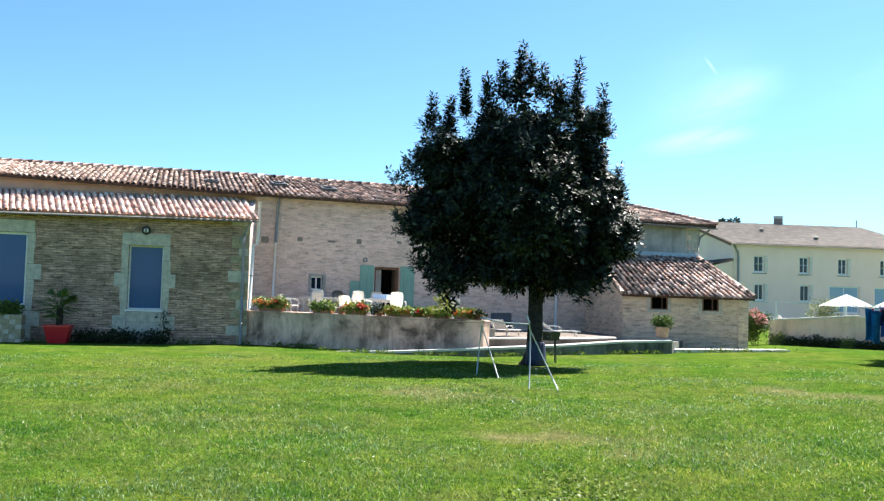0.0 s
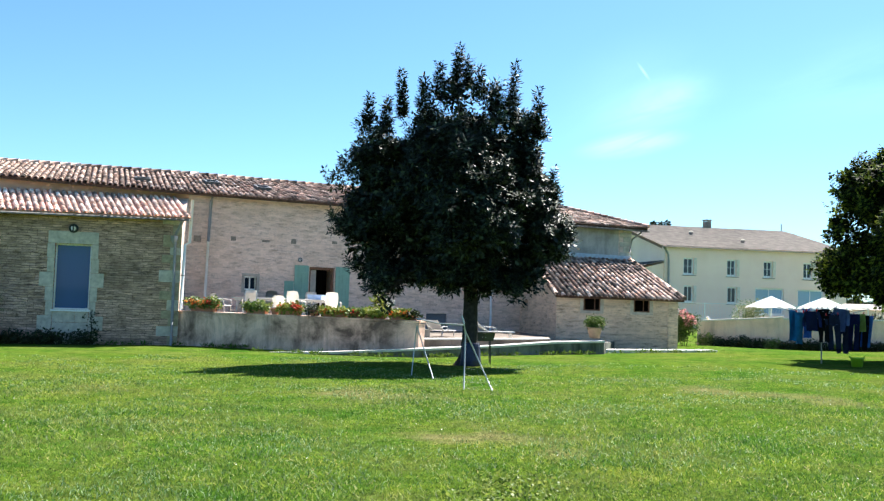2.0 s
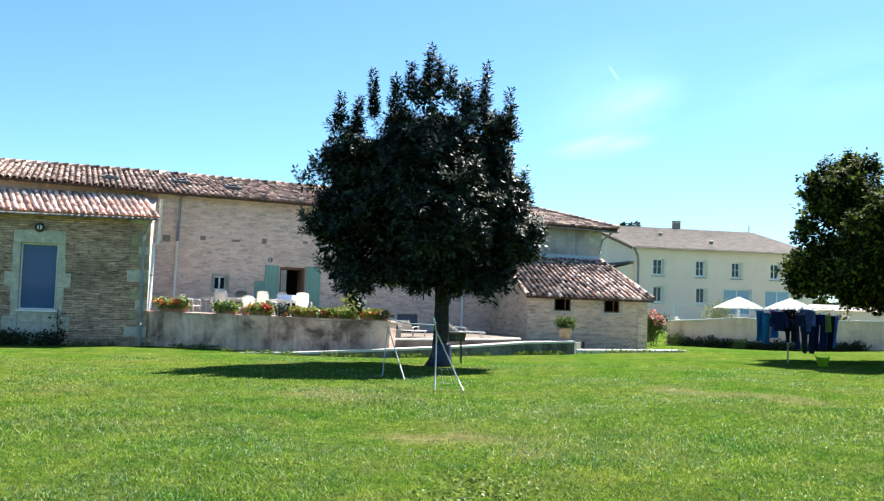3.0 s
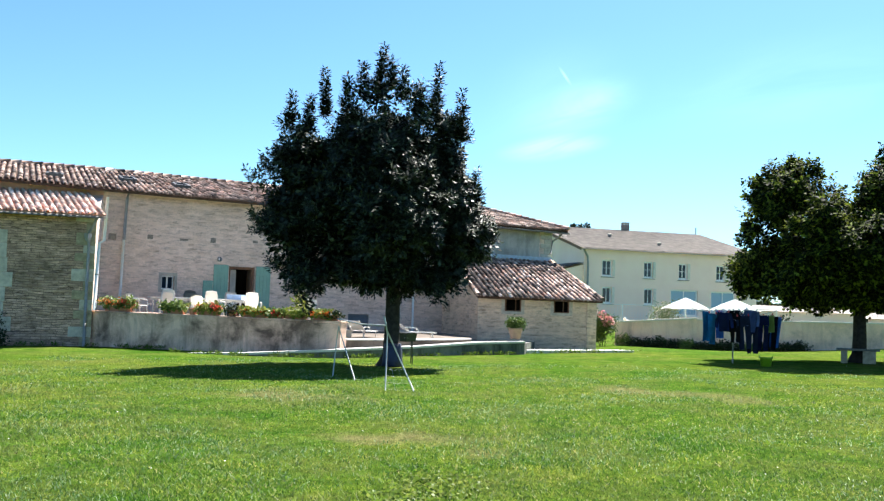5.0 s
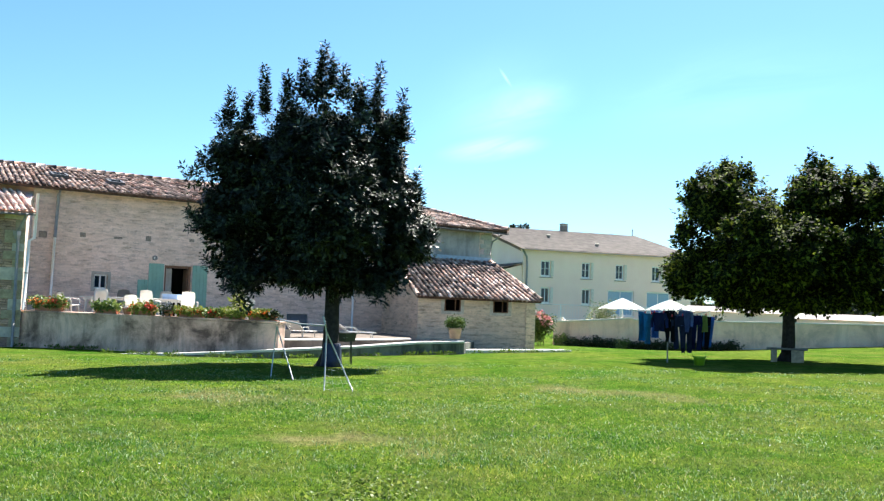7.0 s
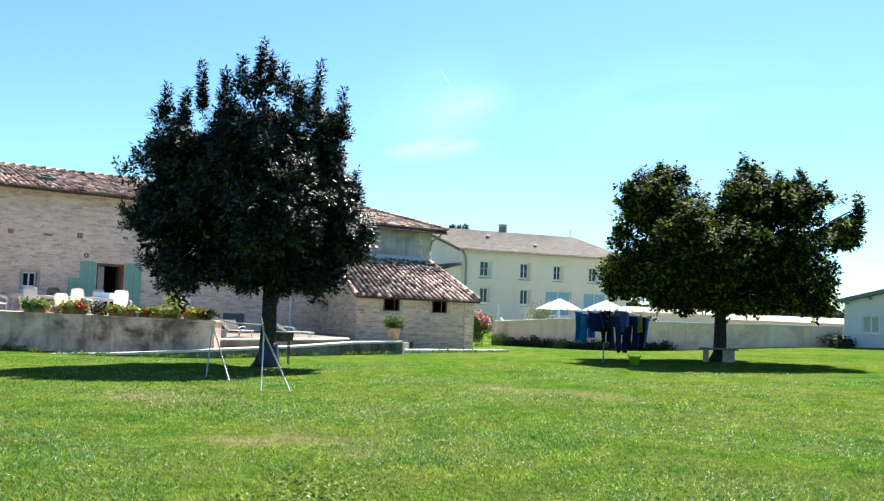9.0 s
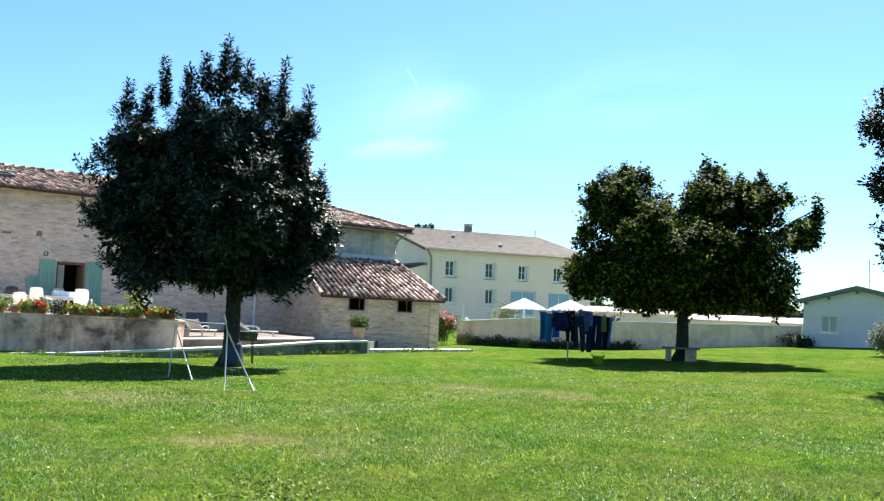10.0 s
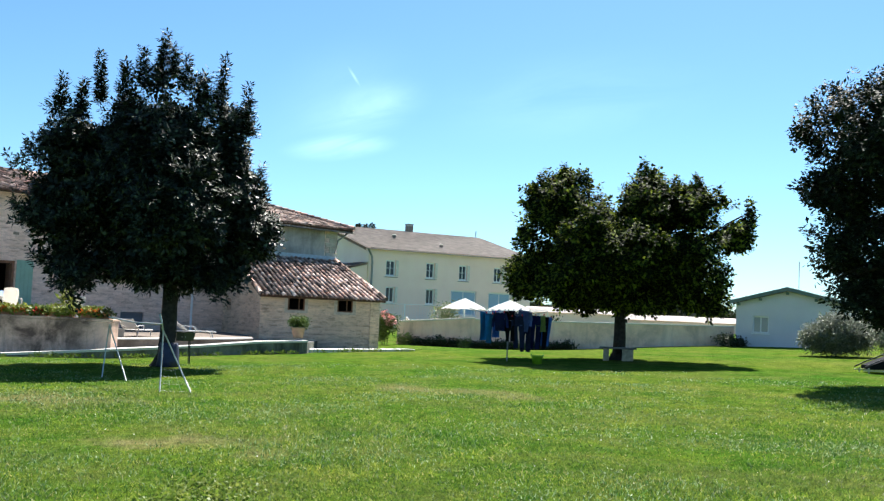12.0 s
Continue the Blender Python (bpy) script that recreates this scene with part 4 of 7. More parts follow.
# ---- house and barn fittings ----
def pane_window(parent, m, w, h, bars=(), sill=True, frame_w=0.07, depth=0.12, mat=None, glass_mat=None, mullion=True):
    """A window in the opening whose lower left corner m gives: frame, panes, sill, all parts of one window."""
    win = thing("window")
    win.parent = parent
    win.matrix_world = m
    mat, glass_mat = mat or M_WHITE, glass_mat or M_GLASS
    bm = bmesh.new()
    box(bm, 0, depth, 0, frame_w, depth + 0.06, h)
    box(bm, w - frame_w, depth, 0, w, depth + 0.06, h)
    box(bm, frame_w, depth, 0, w - frame_w, depth + 0.06, frame_w)
    box(bm, frame_w, depth, h - frame_w, w - frame_w, depth + 0.06, h)
    part("window_frame", bm, mat, win)
    cuts = [frame_w, *([w / 2] if mullion else []), w - frame_w]
    for a, b in zip(cuts, cuts[1:]):
        part("pane", new_box(a + (0.03 if a != frame_w else 0), depth + 0.025, frame_w, b - (0.03 if b != w - frame_w else 0), depth + 0.035, h - frame_w), glass_mat, win)
    if mullion:
        part("mullion", new_box(w / 2 - 0.03, depth + 0.002, frame_w, w / 2 + 0.03, depth + 0.055, h - frame_w), mat, win)
    for z in bars:
        part("glazing_bar", new_box(frame_w, depth + 0.012, h * z - 0.015, w - frame_w, depth + 0.045, h * z + 0.015), mat, win)
    if sill:
        part("sill", new_box(-0.05, -0.06, -0.07, w + 0.05, depth + 0.05, -0.003, bevel=0.008), M_ASHLAR if mat is not M_WHITE else M_WHITE, win)
    return win


def at(frame_m, x, z, y=0.0):
    return frame_m @ Matrix.Translation((x, y, z))


# the sky's blue reflection is put into the base colour of these panes
M_GLASS_SKY = glass("blue sky-tinted glass", (0.045, 0.105, 0.26), 0.04)
M_GLASS_SKY.node_tree.nodes["Principled BSDF"].inputs["IOR"].default_value = 1.33
pane_window(house, at(HOUSE, 9.80, 0.87), 1.18, 2.29, frame_w=0.05, mullion=False, glass_mat=M_GLASS_SKY, depth=0.2)
pane_window(house, at(HOUSE, 4.1, 0.90), 2.32, 2.56, frame_w=0.08, mullion=True, glass_mat=M_GLASS_SKY, depth=0.14)


def stone_block(rnd, x0, z0, x1, z1, proud=0.02):
    bm = bmesh.new()
    j = lambda: rnd.uniform(-0.008, 0.008)
    vs = box(bm, x0 + 0.004 + j(), -proud + j() * 0.6, z0 + 0.004, x1 - 0.004 + j(), 0.12, z1 - 0.004, bevel=0.012)
    return bm


def surround(x0, x1, z0, z1, seed, left=True, right=True):
    """Dressed stones round an opening: a lintel, toothed jambs, stones under the sill."""
    rnd = random.Random(seed)
    sur = setting("door_surround", HOUSE, "greenish-grey dressed limestone surround of the opening", "stone surround")
    part("lintel", stone_block(rnd, x0 - 0.25, z1 + 0.003, x1 + 0.22, z1 + 0.44), M_ASHLAR, sur)
    n = 7
    zz = [ZB * 0 - 0.35 + (z1 + 0.35) * i / n for i in range(n + 1)]
    for i in range(n):
        long_ = 0.50 if i in (1, 4) else 0.24
        for side, on in ((-1, left), (1, right)):
            if not on:
                continue
            ln = long_ * rnd.uniform(0.9, 1.15)
            a, b = (x0 - ln, x0 - 0.002) if side < 0 else (x1 + 0.002, x1 + ln)
            part("stone", stone_block(rnd, a, zz[i], b, zz[i + 1], 0.015 + rnd.uniform(0, 0.012)), M_ASHLAR, sur)
    zb = [-0.35, 0.05, 0.42, z0 - 0.075]
    for r in range(3):
        cut = x0 + (x1 - x0) * rnd.uniform(0.35, 0.65)
        for a, b in ((x0, cut), (cut, x1)):
            part("stone", stone_block(rnd, a, zb[r], b, zb[r + 1], 0.008), M_ASHLAR, sur)


surround(9.80, 10.98, 0.87, 3.16, 5)
surround(4.1, 6.42, 0.90, 3.46, 6, left=False)
M_QUOIN = plain("dull ochre quoin stone", (0.40, 0.33, 0.22), 0.9, vary=0.3, scale=7, bump=0.4)
rnd = random.Random(9)
quo = setting("corner_quoins", HOUSE, "grey-green dressed quoin stones at the house corner", "quoins")
z, i = -0.35, 0
while z < 4.1:
    h = rnd.uniform(0.26, 0.46)
    ln = rnd.uniform(0.55, 0.75) if i % 2 else rnd.uniform(0.3, 0.45)
    bm = stone_block(rnd, LH - ln, z, LH + 0.012, min(4.2, z + h), 0.015)
    part("stone", bm, M_ASHLAR if i % 3 == 1 else M_QUOIN, quo)
    z, i = z + h, i + 1


def wall_lamp(m, r, label, metal=None):
    """Round bulkhead lamp with a grille."""
    lamp = thing("wall_lamp", m, label, "wall lamp")
    b = part("body", new_lathe([(r, 0), (r, 0.05), (r * 0.9, 0.08), (r * 0.75, 0.09)], 20), metal or M_BLACK, lamp)
    b.matrix_local = Matrix.Rotation(radians(90), 4, "X")
    g_ = part("diffuser", new_lathe([(r * 0.55, 0.08), (r * 0.5, 0.13), (r * 0.3, 0.16)], 16), M_WHITE, lamp, "milky glass")
    g_.matrix_local = Matrix.Rotation(radians(90), 4, "X")
    part("guard", new_box(-0.02, -0.175, -r * 0.6, 0.02, -0.165, r * 0.6), M_BLACK, lamp)


wall_lamp(at(HOUSE, 10.36, 3.70, -0.03), 0.16, "round black bulkhead lamp on the lintel")
wall_lamp(at(BARN, 4.55, 3.06, 0), 0.10, "small round grey lamp above green shutters", M_ZINC)


def half_gutter(name, p, q, material, label, r=0.075):
    bm = bmesh.new()
    p, q = Vector(p), Vector(q)
    d = (q - p).normalized()
    s = Vector((-d.y, d.x, 0)).normalized()
    rows = []
    for e in (p, q):
        row = [e + s * (math.cos(a) * r) + Vector((0, 0, -math.sin(a) * r)) for a in (math.pi * i / 8 for i in range(9))]
        rows.append([bm.verts.new(v) for v in row])
    for i in range(8):
        bm.faces.new((rows[0][i], rows[0][i + 1], rows[1][i + 1], rows[1][i]))
    bmesh.ops.solidify(bm, geom=bm.faces[:], thickness=0.006)
    return tagged(part(name, bm, material, smooth=True), label, "gutter", kind="structure")


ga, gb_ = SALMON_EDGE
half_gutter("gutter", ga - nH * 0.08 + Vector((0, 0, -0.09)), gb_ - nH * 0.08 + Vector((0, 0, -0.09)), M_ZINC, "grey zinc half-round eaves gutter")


def downpipe(pts, r, material, label, brackets=()):
    d = thing("downpipe", None, label, "downpipe", kind="structure")
    part("pipe", new_tube(pts, r, 10), material, d, smooth=True)
    for b in brackets:
        part("bracket", new_tube([Vector(b) - Vector((0, 0, 0.02)), Vector(b) + Vector((0, 0, 0.02))], r * 1.25, 10), M_ZINC, d)
    return d


def hp(frame_m, x, y, z):
    return frame_m @ Vector((x, y, z))


downpipe([hp(HOUSE, 14.0, -0.40, 4.15), hp(HOUSE, 13.92, -0.30, 3.95), hp(HOUSE, 13.78, -0.12, 3.62), hp(HOUSE, 13.78, -0.10, 3.4), hp(HOUSE, 13.80, -0.10, -0.5)], 0.05, M_ZINC, "grey zinc downpipe at the house corner",
         [hp(HOUSE, 13.78, -0.10, 3.2), hp(HOUSE, 13.79, -0.10, 1.6)])
hop = thing("rainwater_hopper", HOUSE @ Matrix.Translation((13.74, -0.12, 3.45)), "grey zinc rainwater hopper", "hopper", kind="structure")
part("box", new_lathe([(0.05, -0.12), (0.12, 0.02), (0.13, 0.16)], 4), M_ZINC, hop)
downpipe([hp(HOUSE, 14.32, 0.1, 4.95), hp(HOUSE, 14.28, 0.05, 3.4), hp(HOUSE, 14.12, 0.0, 3.3), hp(HOUSE, 14.08, 0.0, 0.95)], 0.055, M_PVC, "white plastic downpipe beside the house corner", [hp(HOUSE, 14.1, 0.0, 2.2)])
downpipe([hp(BARN, 0.86, -0.3, 5.38), hp(BARN, 0.84, -0.12, 5.2), hp(BARN, 0.80, -0.1, 3.6)], 0.055, M_ZINC, "grey downpipe on the barn wall")
downpipe([hp(BARN, 0.80, -0.1, 3.6), hp(BARN, 0.76, -0.1, FLOOR_T)], 0.05, M_PVC, "pale lower length of the barn downpipe")
downpipe([hp(BARN, 13.40, -0.1, 5.2), hp(BARN, 13.42, -0.1, 0.25)], 0.05, M_PVC, "pale downpipe on the barn wall")
half_gutter("gutter", hp(BARN, 11.0, -0.45, 5.32), hp(BARN, LB + 0.72, -0.45, 5.28), M_ZINC, "grey zinc half-round eaves gutter")
downpipe([hp(BARN, LB + 0.3, -0.42, 5.2), hp(BARN, LB + 0.1, -0.2, 4.95), hp(BARN, LB + 0.02, -0.06, 4.85), hp(BARN, LB - 0.1, -0.05, 4.2)], 0.045, M_ZINC, "bent zinc spout at the barn corner")

# barn window, door, shutters
pane_window(barn, at(BARN, 2.31, 1.77), 0.49, 0.54, frame_w=0.05, depth=0.15, mullion=True, sill=False)
bm = bmesh.new()
box(bm, 2.20, -0.012, 1.66, 2.31, 0.14, 2.42)
box(bm, 2.80, -0.012, 1.66, 2.91, 0.14, 2.42)
box(bm, 2.31, -0.012, 2.31, 2.80, 0.14, 2.42)
box(bm, 2.31, -0.012, 1.66, 2.80, 0.14, 1.77)
q = part("window_surround", bm, M_PALE, barn, "pale rendered band round the small window")
q.matrix_world = BARN
door = setting("door_1", BARN, "open timber doorway between green shutters", "doorway")
bm = bmesh.new()
box(bm, 4.975, 0.08, FLOOR_T, 5.05, 0.24, 2.795)
box(bm, 5.965, 0.08, FLOOR_T, 6.045, 0.24, 2.795)
box(bm, 5.05, 0.08, 2.70, 5.965, 0.24, 2.795)
part("door_frame", bm, M_WOOD, door)
q = part("door_leaf", new_box(-0.03, 0, FLOOR_T + 0.01, 0.02, 0.85, 2.68, bevel=0.006), M_WOOD, door, "brown door leaf standing open")
q.matrix_local = Matrix.Translation((5.98, 0.26, 0)) @ Matrix.Rotation(radians(-8), 4, "Z")
q = part("curtain", new_box(5.06, 0.3, FLOOR_T + 0.05, 5.35, 0.34, 2.68), plain("beige curtain", (0.45, 0.42, 0.37), 0.9), door, "pale beige door curtain drawn aside")
q = part("inner_wall", new_box(1.0, 3.5, 0.0, 12, 3.7, 5.2), M_DARK, barn)
q.matrix_world = BARN


def shutter(x, w, z0, z1, label, planks=4):
    s = thing("shutter", at(BARN, x, z0, -0.06), label, "shutter", "green shutters")
    for i in range(planks):
        part("plank", new_box(w * i / planks + 0.003, 0, 0, w * (i + 1) / planks - 0.003, 0.03, z1 - z0, bevel=0.004), M_GREEN, s)
    for zz in (0.16, 0.84):
        part("batten", new_box(0.02, -0.022, (z1 - z0) * zz - 0.05, w - 0.02, -0.002, (z1 - z0) * zz + 0.05, bevel=0.004), M_GREEN, s)


shutter(4.33, 0.60, 0.70, 2.84, "pale green plank shutter folded back against barn wall")
shutter(6.08, 0.62, 0.70, 2.84, "pale green plank shutter folded back against barn wall")
shutter(3.92, 0.40, 0.9, 2.18, "low pale green plank shutter beside the doorway", 3)
q = part("cellar_hatch", new_box(10.3, 0.10, 0.1, 11.3, 0.16, 1.0), plain("blue-grey boards", (0.13, 0.15, 0.18), 0.7), barn, "blue-grey boarded hatch")
q.matrix_world = BARN
# putlog holes and dark stains that stand in the wall as recesses
for x, z, w, h in ((1.8, 3.78, 0.22, 0.18), (3.1, 3.75, 0.34, 0.10), (4.26, 3.80, 0.22, 0.22), (6.0, 3.85, 0.22, 0.12), (0.4, 3.7, 0.3, 0.25)):
    q = part("old_beam_end", new_box(x - w / 2, -0.006, z - h / 2, x + w / 2, 0.1, z + h / 2, bevel=0.02), plain("weathered dark stone", (0.26, 0.22, 0.18), 0.95, vary=0.4, scale=12, bump=0.6), barn, "dark plugged beam hole")
    q.matrix_world = BARN


# skylights
def skylight(corner_lower0, corner_lower1, upper0, upper1, s, t, w=0.62, h=0.75):
    l0, l1, u0_, u1_ = (Vector(v) for v in (corner_lower0, corner_lower1, upper0, upper1))
    x = (l1 - l0).normalized()
    p = l0.lerp(l1, s).lerp(u0_.lerp(u1_, s), t)
    nrm = (l1 - l0).cross(u0_ - l0).normalized()
    y = nrm.cross(x)
    m = Matrix((x, y, nrm)).transposed().to_4x4()
    m.translation = p + nrm * 0.10
    sk = thing("skylight", m, "small roof window with dark metal frame", "skylight", "roof windows")
    bm = bmesh.new()
    for a in ((0, 0, w, 0.09), (0, h - 0.09, w, h), (0, 0.09, 0.09, h - 0.09), (w - 0.09, 0.09, w, h - 0.09)):
        box(bm, a[0], a[1], -0.08, a[2], a[3], 0.07)
    part("frame", bm, plain("dark grey metal", (0.10, 0.10, 0.10), 0.5, 0.3), sk)
    part("pane", new_box(0.09, 0.09, 0.0, w - 0.09, h - 0.09, 0.03), M_GLASS, sk)


skylight(*ROOF_B, 0.038, 0.42)
skylight(*ROOF_B, 0.137, 0.34)
skylight(*ROOF_U, 0.865, 0.30)

# lead strip where the small barn's roof meets the tall wall
bm = new_box(0, -0.14, 3.83, LB - 15.0, 0.0, 4.02, bevel=0.01)
q = part("flashing", bm, plain("pale mortar flashing", (0.55, 0.58, 0.60), 0.8), small, "pale mortar fillet along the wall")
q.matrix_world = along(back_l, C)
for x0, x1 in ((1.11, 1.80), (3.14, 3.78)):
    win = thing("window", SMALL)
    win.parent = small
    bm = bmesh.new()
    box(bm, x0, 0.10, 1.37, x0 + 0.06, 0.18, 1.935)
    box(bm, x1 - 0.06, 0.10, 1.37, x1, 0.18, 1.935)
    box(bm, x0 + 0.06, 0.10, 1.37, x1 - 0.06, 0.18, 1.42)
    box(bm, x0 + 0.06, 0.10, 1.875, x1 - 0.06, 0.18, 1.935)
    part("window_frame", bm, M_WOOD, win, "red-brown timber frame")
    part("shutter", new_box(x1 - 0.26, 0.2, 1.42, x1 - 0.22, 0.45, 1.875), M_WOOD, win, "inner wooden shutter standing open")
    part("lintel", new_box(x0 - 0.28, -0.03, 1.945, x1 + 0.22, 0.1, 1.995, bevel=0.01), M_WOOD, win, "weathered timber lintel")
    bm = bmesh.new()
    box(bm, x0 - 0.13, -0.008, 1.26, x0, 0.09, 1.94)
    box(bm, x1, -0.008, 1.26, x1 + 0.13, 0.09, 1.94)
    box(bm, x0, -0.008, 1.26, x1, 0.09, 1.37)
    part("reveal", bm, M_ASHLAR, win, "pale plaster band")
# inner dark back of the small barn
q = part("inner_wall", new_box(0.3, 2.2, 0, 4.9, 2.3, 2.4), M_DARK, small)
q.matrix_world = SMALL
bm = bmesh.new()
for i in range(9):
    a = Vector(S_L1).lerp(up(back_r - nB * 0.03 + dB * 0.1, 3.85), i / 9)
    b = Vector(S_L1).lerp(up(back_r - nB * 0.03 + dB * 0.1, 3.85), (i + 1.1) / 9)
    tube(bm, [a + Vector((0, 0, 0.05)), b + Vector((0, 0, 0.06))], 0.085, 8, 0.075)
q = part("verge_tiles", bm, M_TILE_PATCH, roofS, smooth=True)
bm = bmesh.new()
for i in range(9):
    e = up(back_l - nB * 0.03 + dB * 0.1, 3.85)
    a, b = Vector(S_L0).lerp(e, i / 9), Vector(S_L0).lerp(e, (i + 1.1) / 9)
    tube(bm, [a + Vector((0, 0, 0.05)), b + Vector((0, 0, 0.06))], 0.085, 8, 0.075)
q = part("verge_tiles", bm, M_TILE_PATCH, roofS, smooth=True)

# ---- upper paving and slab strip ----
bm = bmesh.new()
STEP = 0.28
ring = [polar(-8.1, 29.9), polar(-4.5, 31.2), polar(-1.6, 32.5), polar(0.2, 34.0), polar(0.1, 37.6), polar(-1.9, 41.2), polar(-5, 40.0), polar(-8.4, 38.7)]
f = bm.faces.new([bm.verts.new(up(v, STEP)) for v in ring])
r = bmesh.ops.extrude_face_region(bm, geom=[f])
bmesh.ops.translate(bm, vec=(0, 0, -0.7), verts=[v for v in r["geom"] if isinstance(v, bmesh.types.BMVert)])
bmesh.ops.recalc_face_normals(bm, faces=bm.faces[:])
step = tagged(part("paving_step", bm, M_STEP), "brownish paved step in front of the barn", "paving", kind="structure")
for a, b in zip(ring[:3], ring[1:4]):
    m = along(a, b, STEP)
    part("step_edge", new_box(0.002, -0.03, 0.003, (b - a).length - 0.002, 0.42, 0.05, bevel=0.01), M_SLAB, step, "white stone step edge").matrix_world = m
p0, p1 = polar(3.65, 34.0), polar(10.3, 37.2)
n_sl = 8
p0_s, p1_s = p0 + Vector((0, -0.1, 0)), p1 + Vector((0, -0.1, 0))
for i in range(n_sl):
    a, b = p0.lerp(p1, i / n_sl), p0.lerp(p1, (i + 0.985) / n_sl)
    m = along(a, b, (g(a.x, a.y) + g(b.x, b.y)) / 2)
    s = tagged(part("paving_slab", new_box(0, 0, -0.1, (b - a).length, 0.6, 0.12 - 0.006 * i, bevel=0.012), M_SLAB), "pale stone paving slab at the lawn edge", "paving slab", "paving slabs along the outbuilding")
    s.matrix_world = m

# ---- yellow house fittings ----
# wide panes: a pale sky reflection painted as base colour
M_GLASS_POOL = glass("pale blue sky-tinted glass", (0.26, 0.42, 0.56), 0.06)
for x0, x1, z0, z1 in YW:
    wide = x1 - x0 > 2
    pane_window(yel, at(YEL, x0, z0), x1 - x0, z1 - z0, bars=() if wide or z0 < 4 else (0.5,), frame_w=0.11, depth=0.16, glass_mat=M_GLASS_POOL if wide else M_GLASS)
    if not wide:
        q = part("sill", new_box(x0 - 0.12, -0.09, z0 - 0.14, x1 + 0.2, -0.003, z0 - 0.075), plain("brown stone sill", (0.30, 0.26, 0.2), 0.9), yel)
        q.matrix_world = YEL
        q = part("shutter", new_box(x1 + 0.01, -0.07, z0, x1 + 0.26, -0.005, z1), plain("grey-white shutter", (0.74, 0.68, 0.58), 0.7), yel, "narrow folded pale shutter")
        q.matrix_world = YEL
half_gutter("gutter", hp(YEL, -0.5, -0.58, 6.80), hp(YEL, LY + 0.5, -0.58, 6.80), M_ZINC, "grey eaves gutter of the cream house", 0.09)
downpipe([hp(YEL, -0.3, -0.5, 6.74), hp(YEL, 0.25, -0.14, 6.1), hp(YEL, 0.3, -0.14, 5.6), hp(YEL, 0.3, -0.14, -1.0)], 0.09, M_ZINC, "grey-green downpipe at the cream house corner")


def chimney(x, y, z0, w, h, label):
    c = thing("chimney", None, label)
    c.parent = yel
    c.matrix_world = YEL @ Matrix.Translation((x, y, z0))
    part("shaft", new_box(-w / 2, -w / 2, -0.8 if x > 0 else -10.6, w / 2, w / 2, h * 0.7), plain("brown chimney brick", (0.30, 0.24, 0.20), 0.9), c)
    part("cap", new_box(-w / 2 - 0.06, -w / 2 - 0.06, h * 0.92, w / 2 + 0.06, w / 2 + 0.06, h), M_ASHLAR, c)
    for sx in (-1, 1):
        for sy in (-1, 1):
            part("post", new_box(sx * w * 0.38 - 0.07, sy * w * 0.38 - 0.07, h * 0.7, sx * w * 0.38 + 0.07, sy * w * 0.38 + 0.07, h * 0.92), M_ASHLAR, c)


chimney(9.4, W / 2 + 0.3, RY, 0.62, 0.80, "square chimney with open pot top")
chimney(-1.6, W / 2 + 3, 9.4, 0.7, 0.75, "small square chimney")
for x, yy, zz in ((5.2, 6.0, 8.35), (8.6, 2.6, 7.5)):
    v_ = thing("roof_vent")
    v_.parent = yel
    v_.matrix_world = YEL @ Matrix.Translation((x, yy, zz))
    part("pipe", new_lathe([(0.16, -0.3), (0.16, 0.25)], 12), M_SLATE, v_)
    part("cowl", new_lathe([(0.22, 0.25), (0.24, 0.32), (0.1, 0.42)], 12), M_ASHLAR, v_)
q = part("antenna_mast", new_tube([(17.3, W / 2, RY - 0.1), (17.3, W / 2, 10.3)], 0.05), M_ZINC, yel)
q.matrix_world = YEL
bm = bmesh.new()
vs = [bm.verts.new(v) for v in ((-0.1, -0.2, 5.6), (-0.1, 7, 5.6), (-3.5, 7, 4.7), (-3.5, -0.2, 4.7))]
bm.faces.new(vs)
bmesh.ops.solidify(bm, geom=bm.faces[:], thickness=0.2)
q = part("side_roof", bm, M_SLATE, yel, "small lower tiled roof against the gable")
q.matrix_world = YEL
bm = new_box(-3.2, 0.2, ZY, -0.005, 6.5, 4.55)
for v in bm.verts:
    if v.co.z > 4 and v.co.x > -1:
        v.co.z = 5.38
q = part("side_wall", bm, M_CREAM, yel)
q.matrix_world = YEL


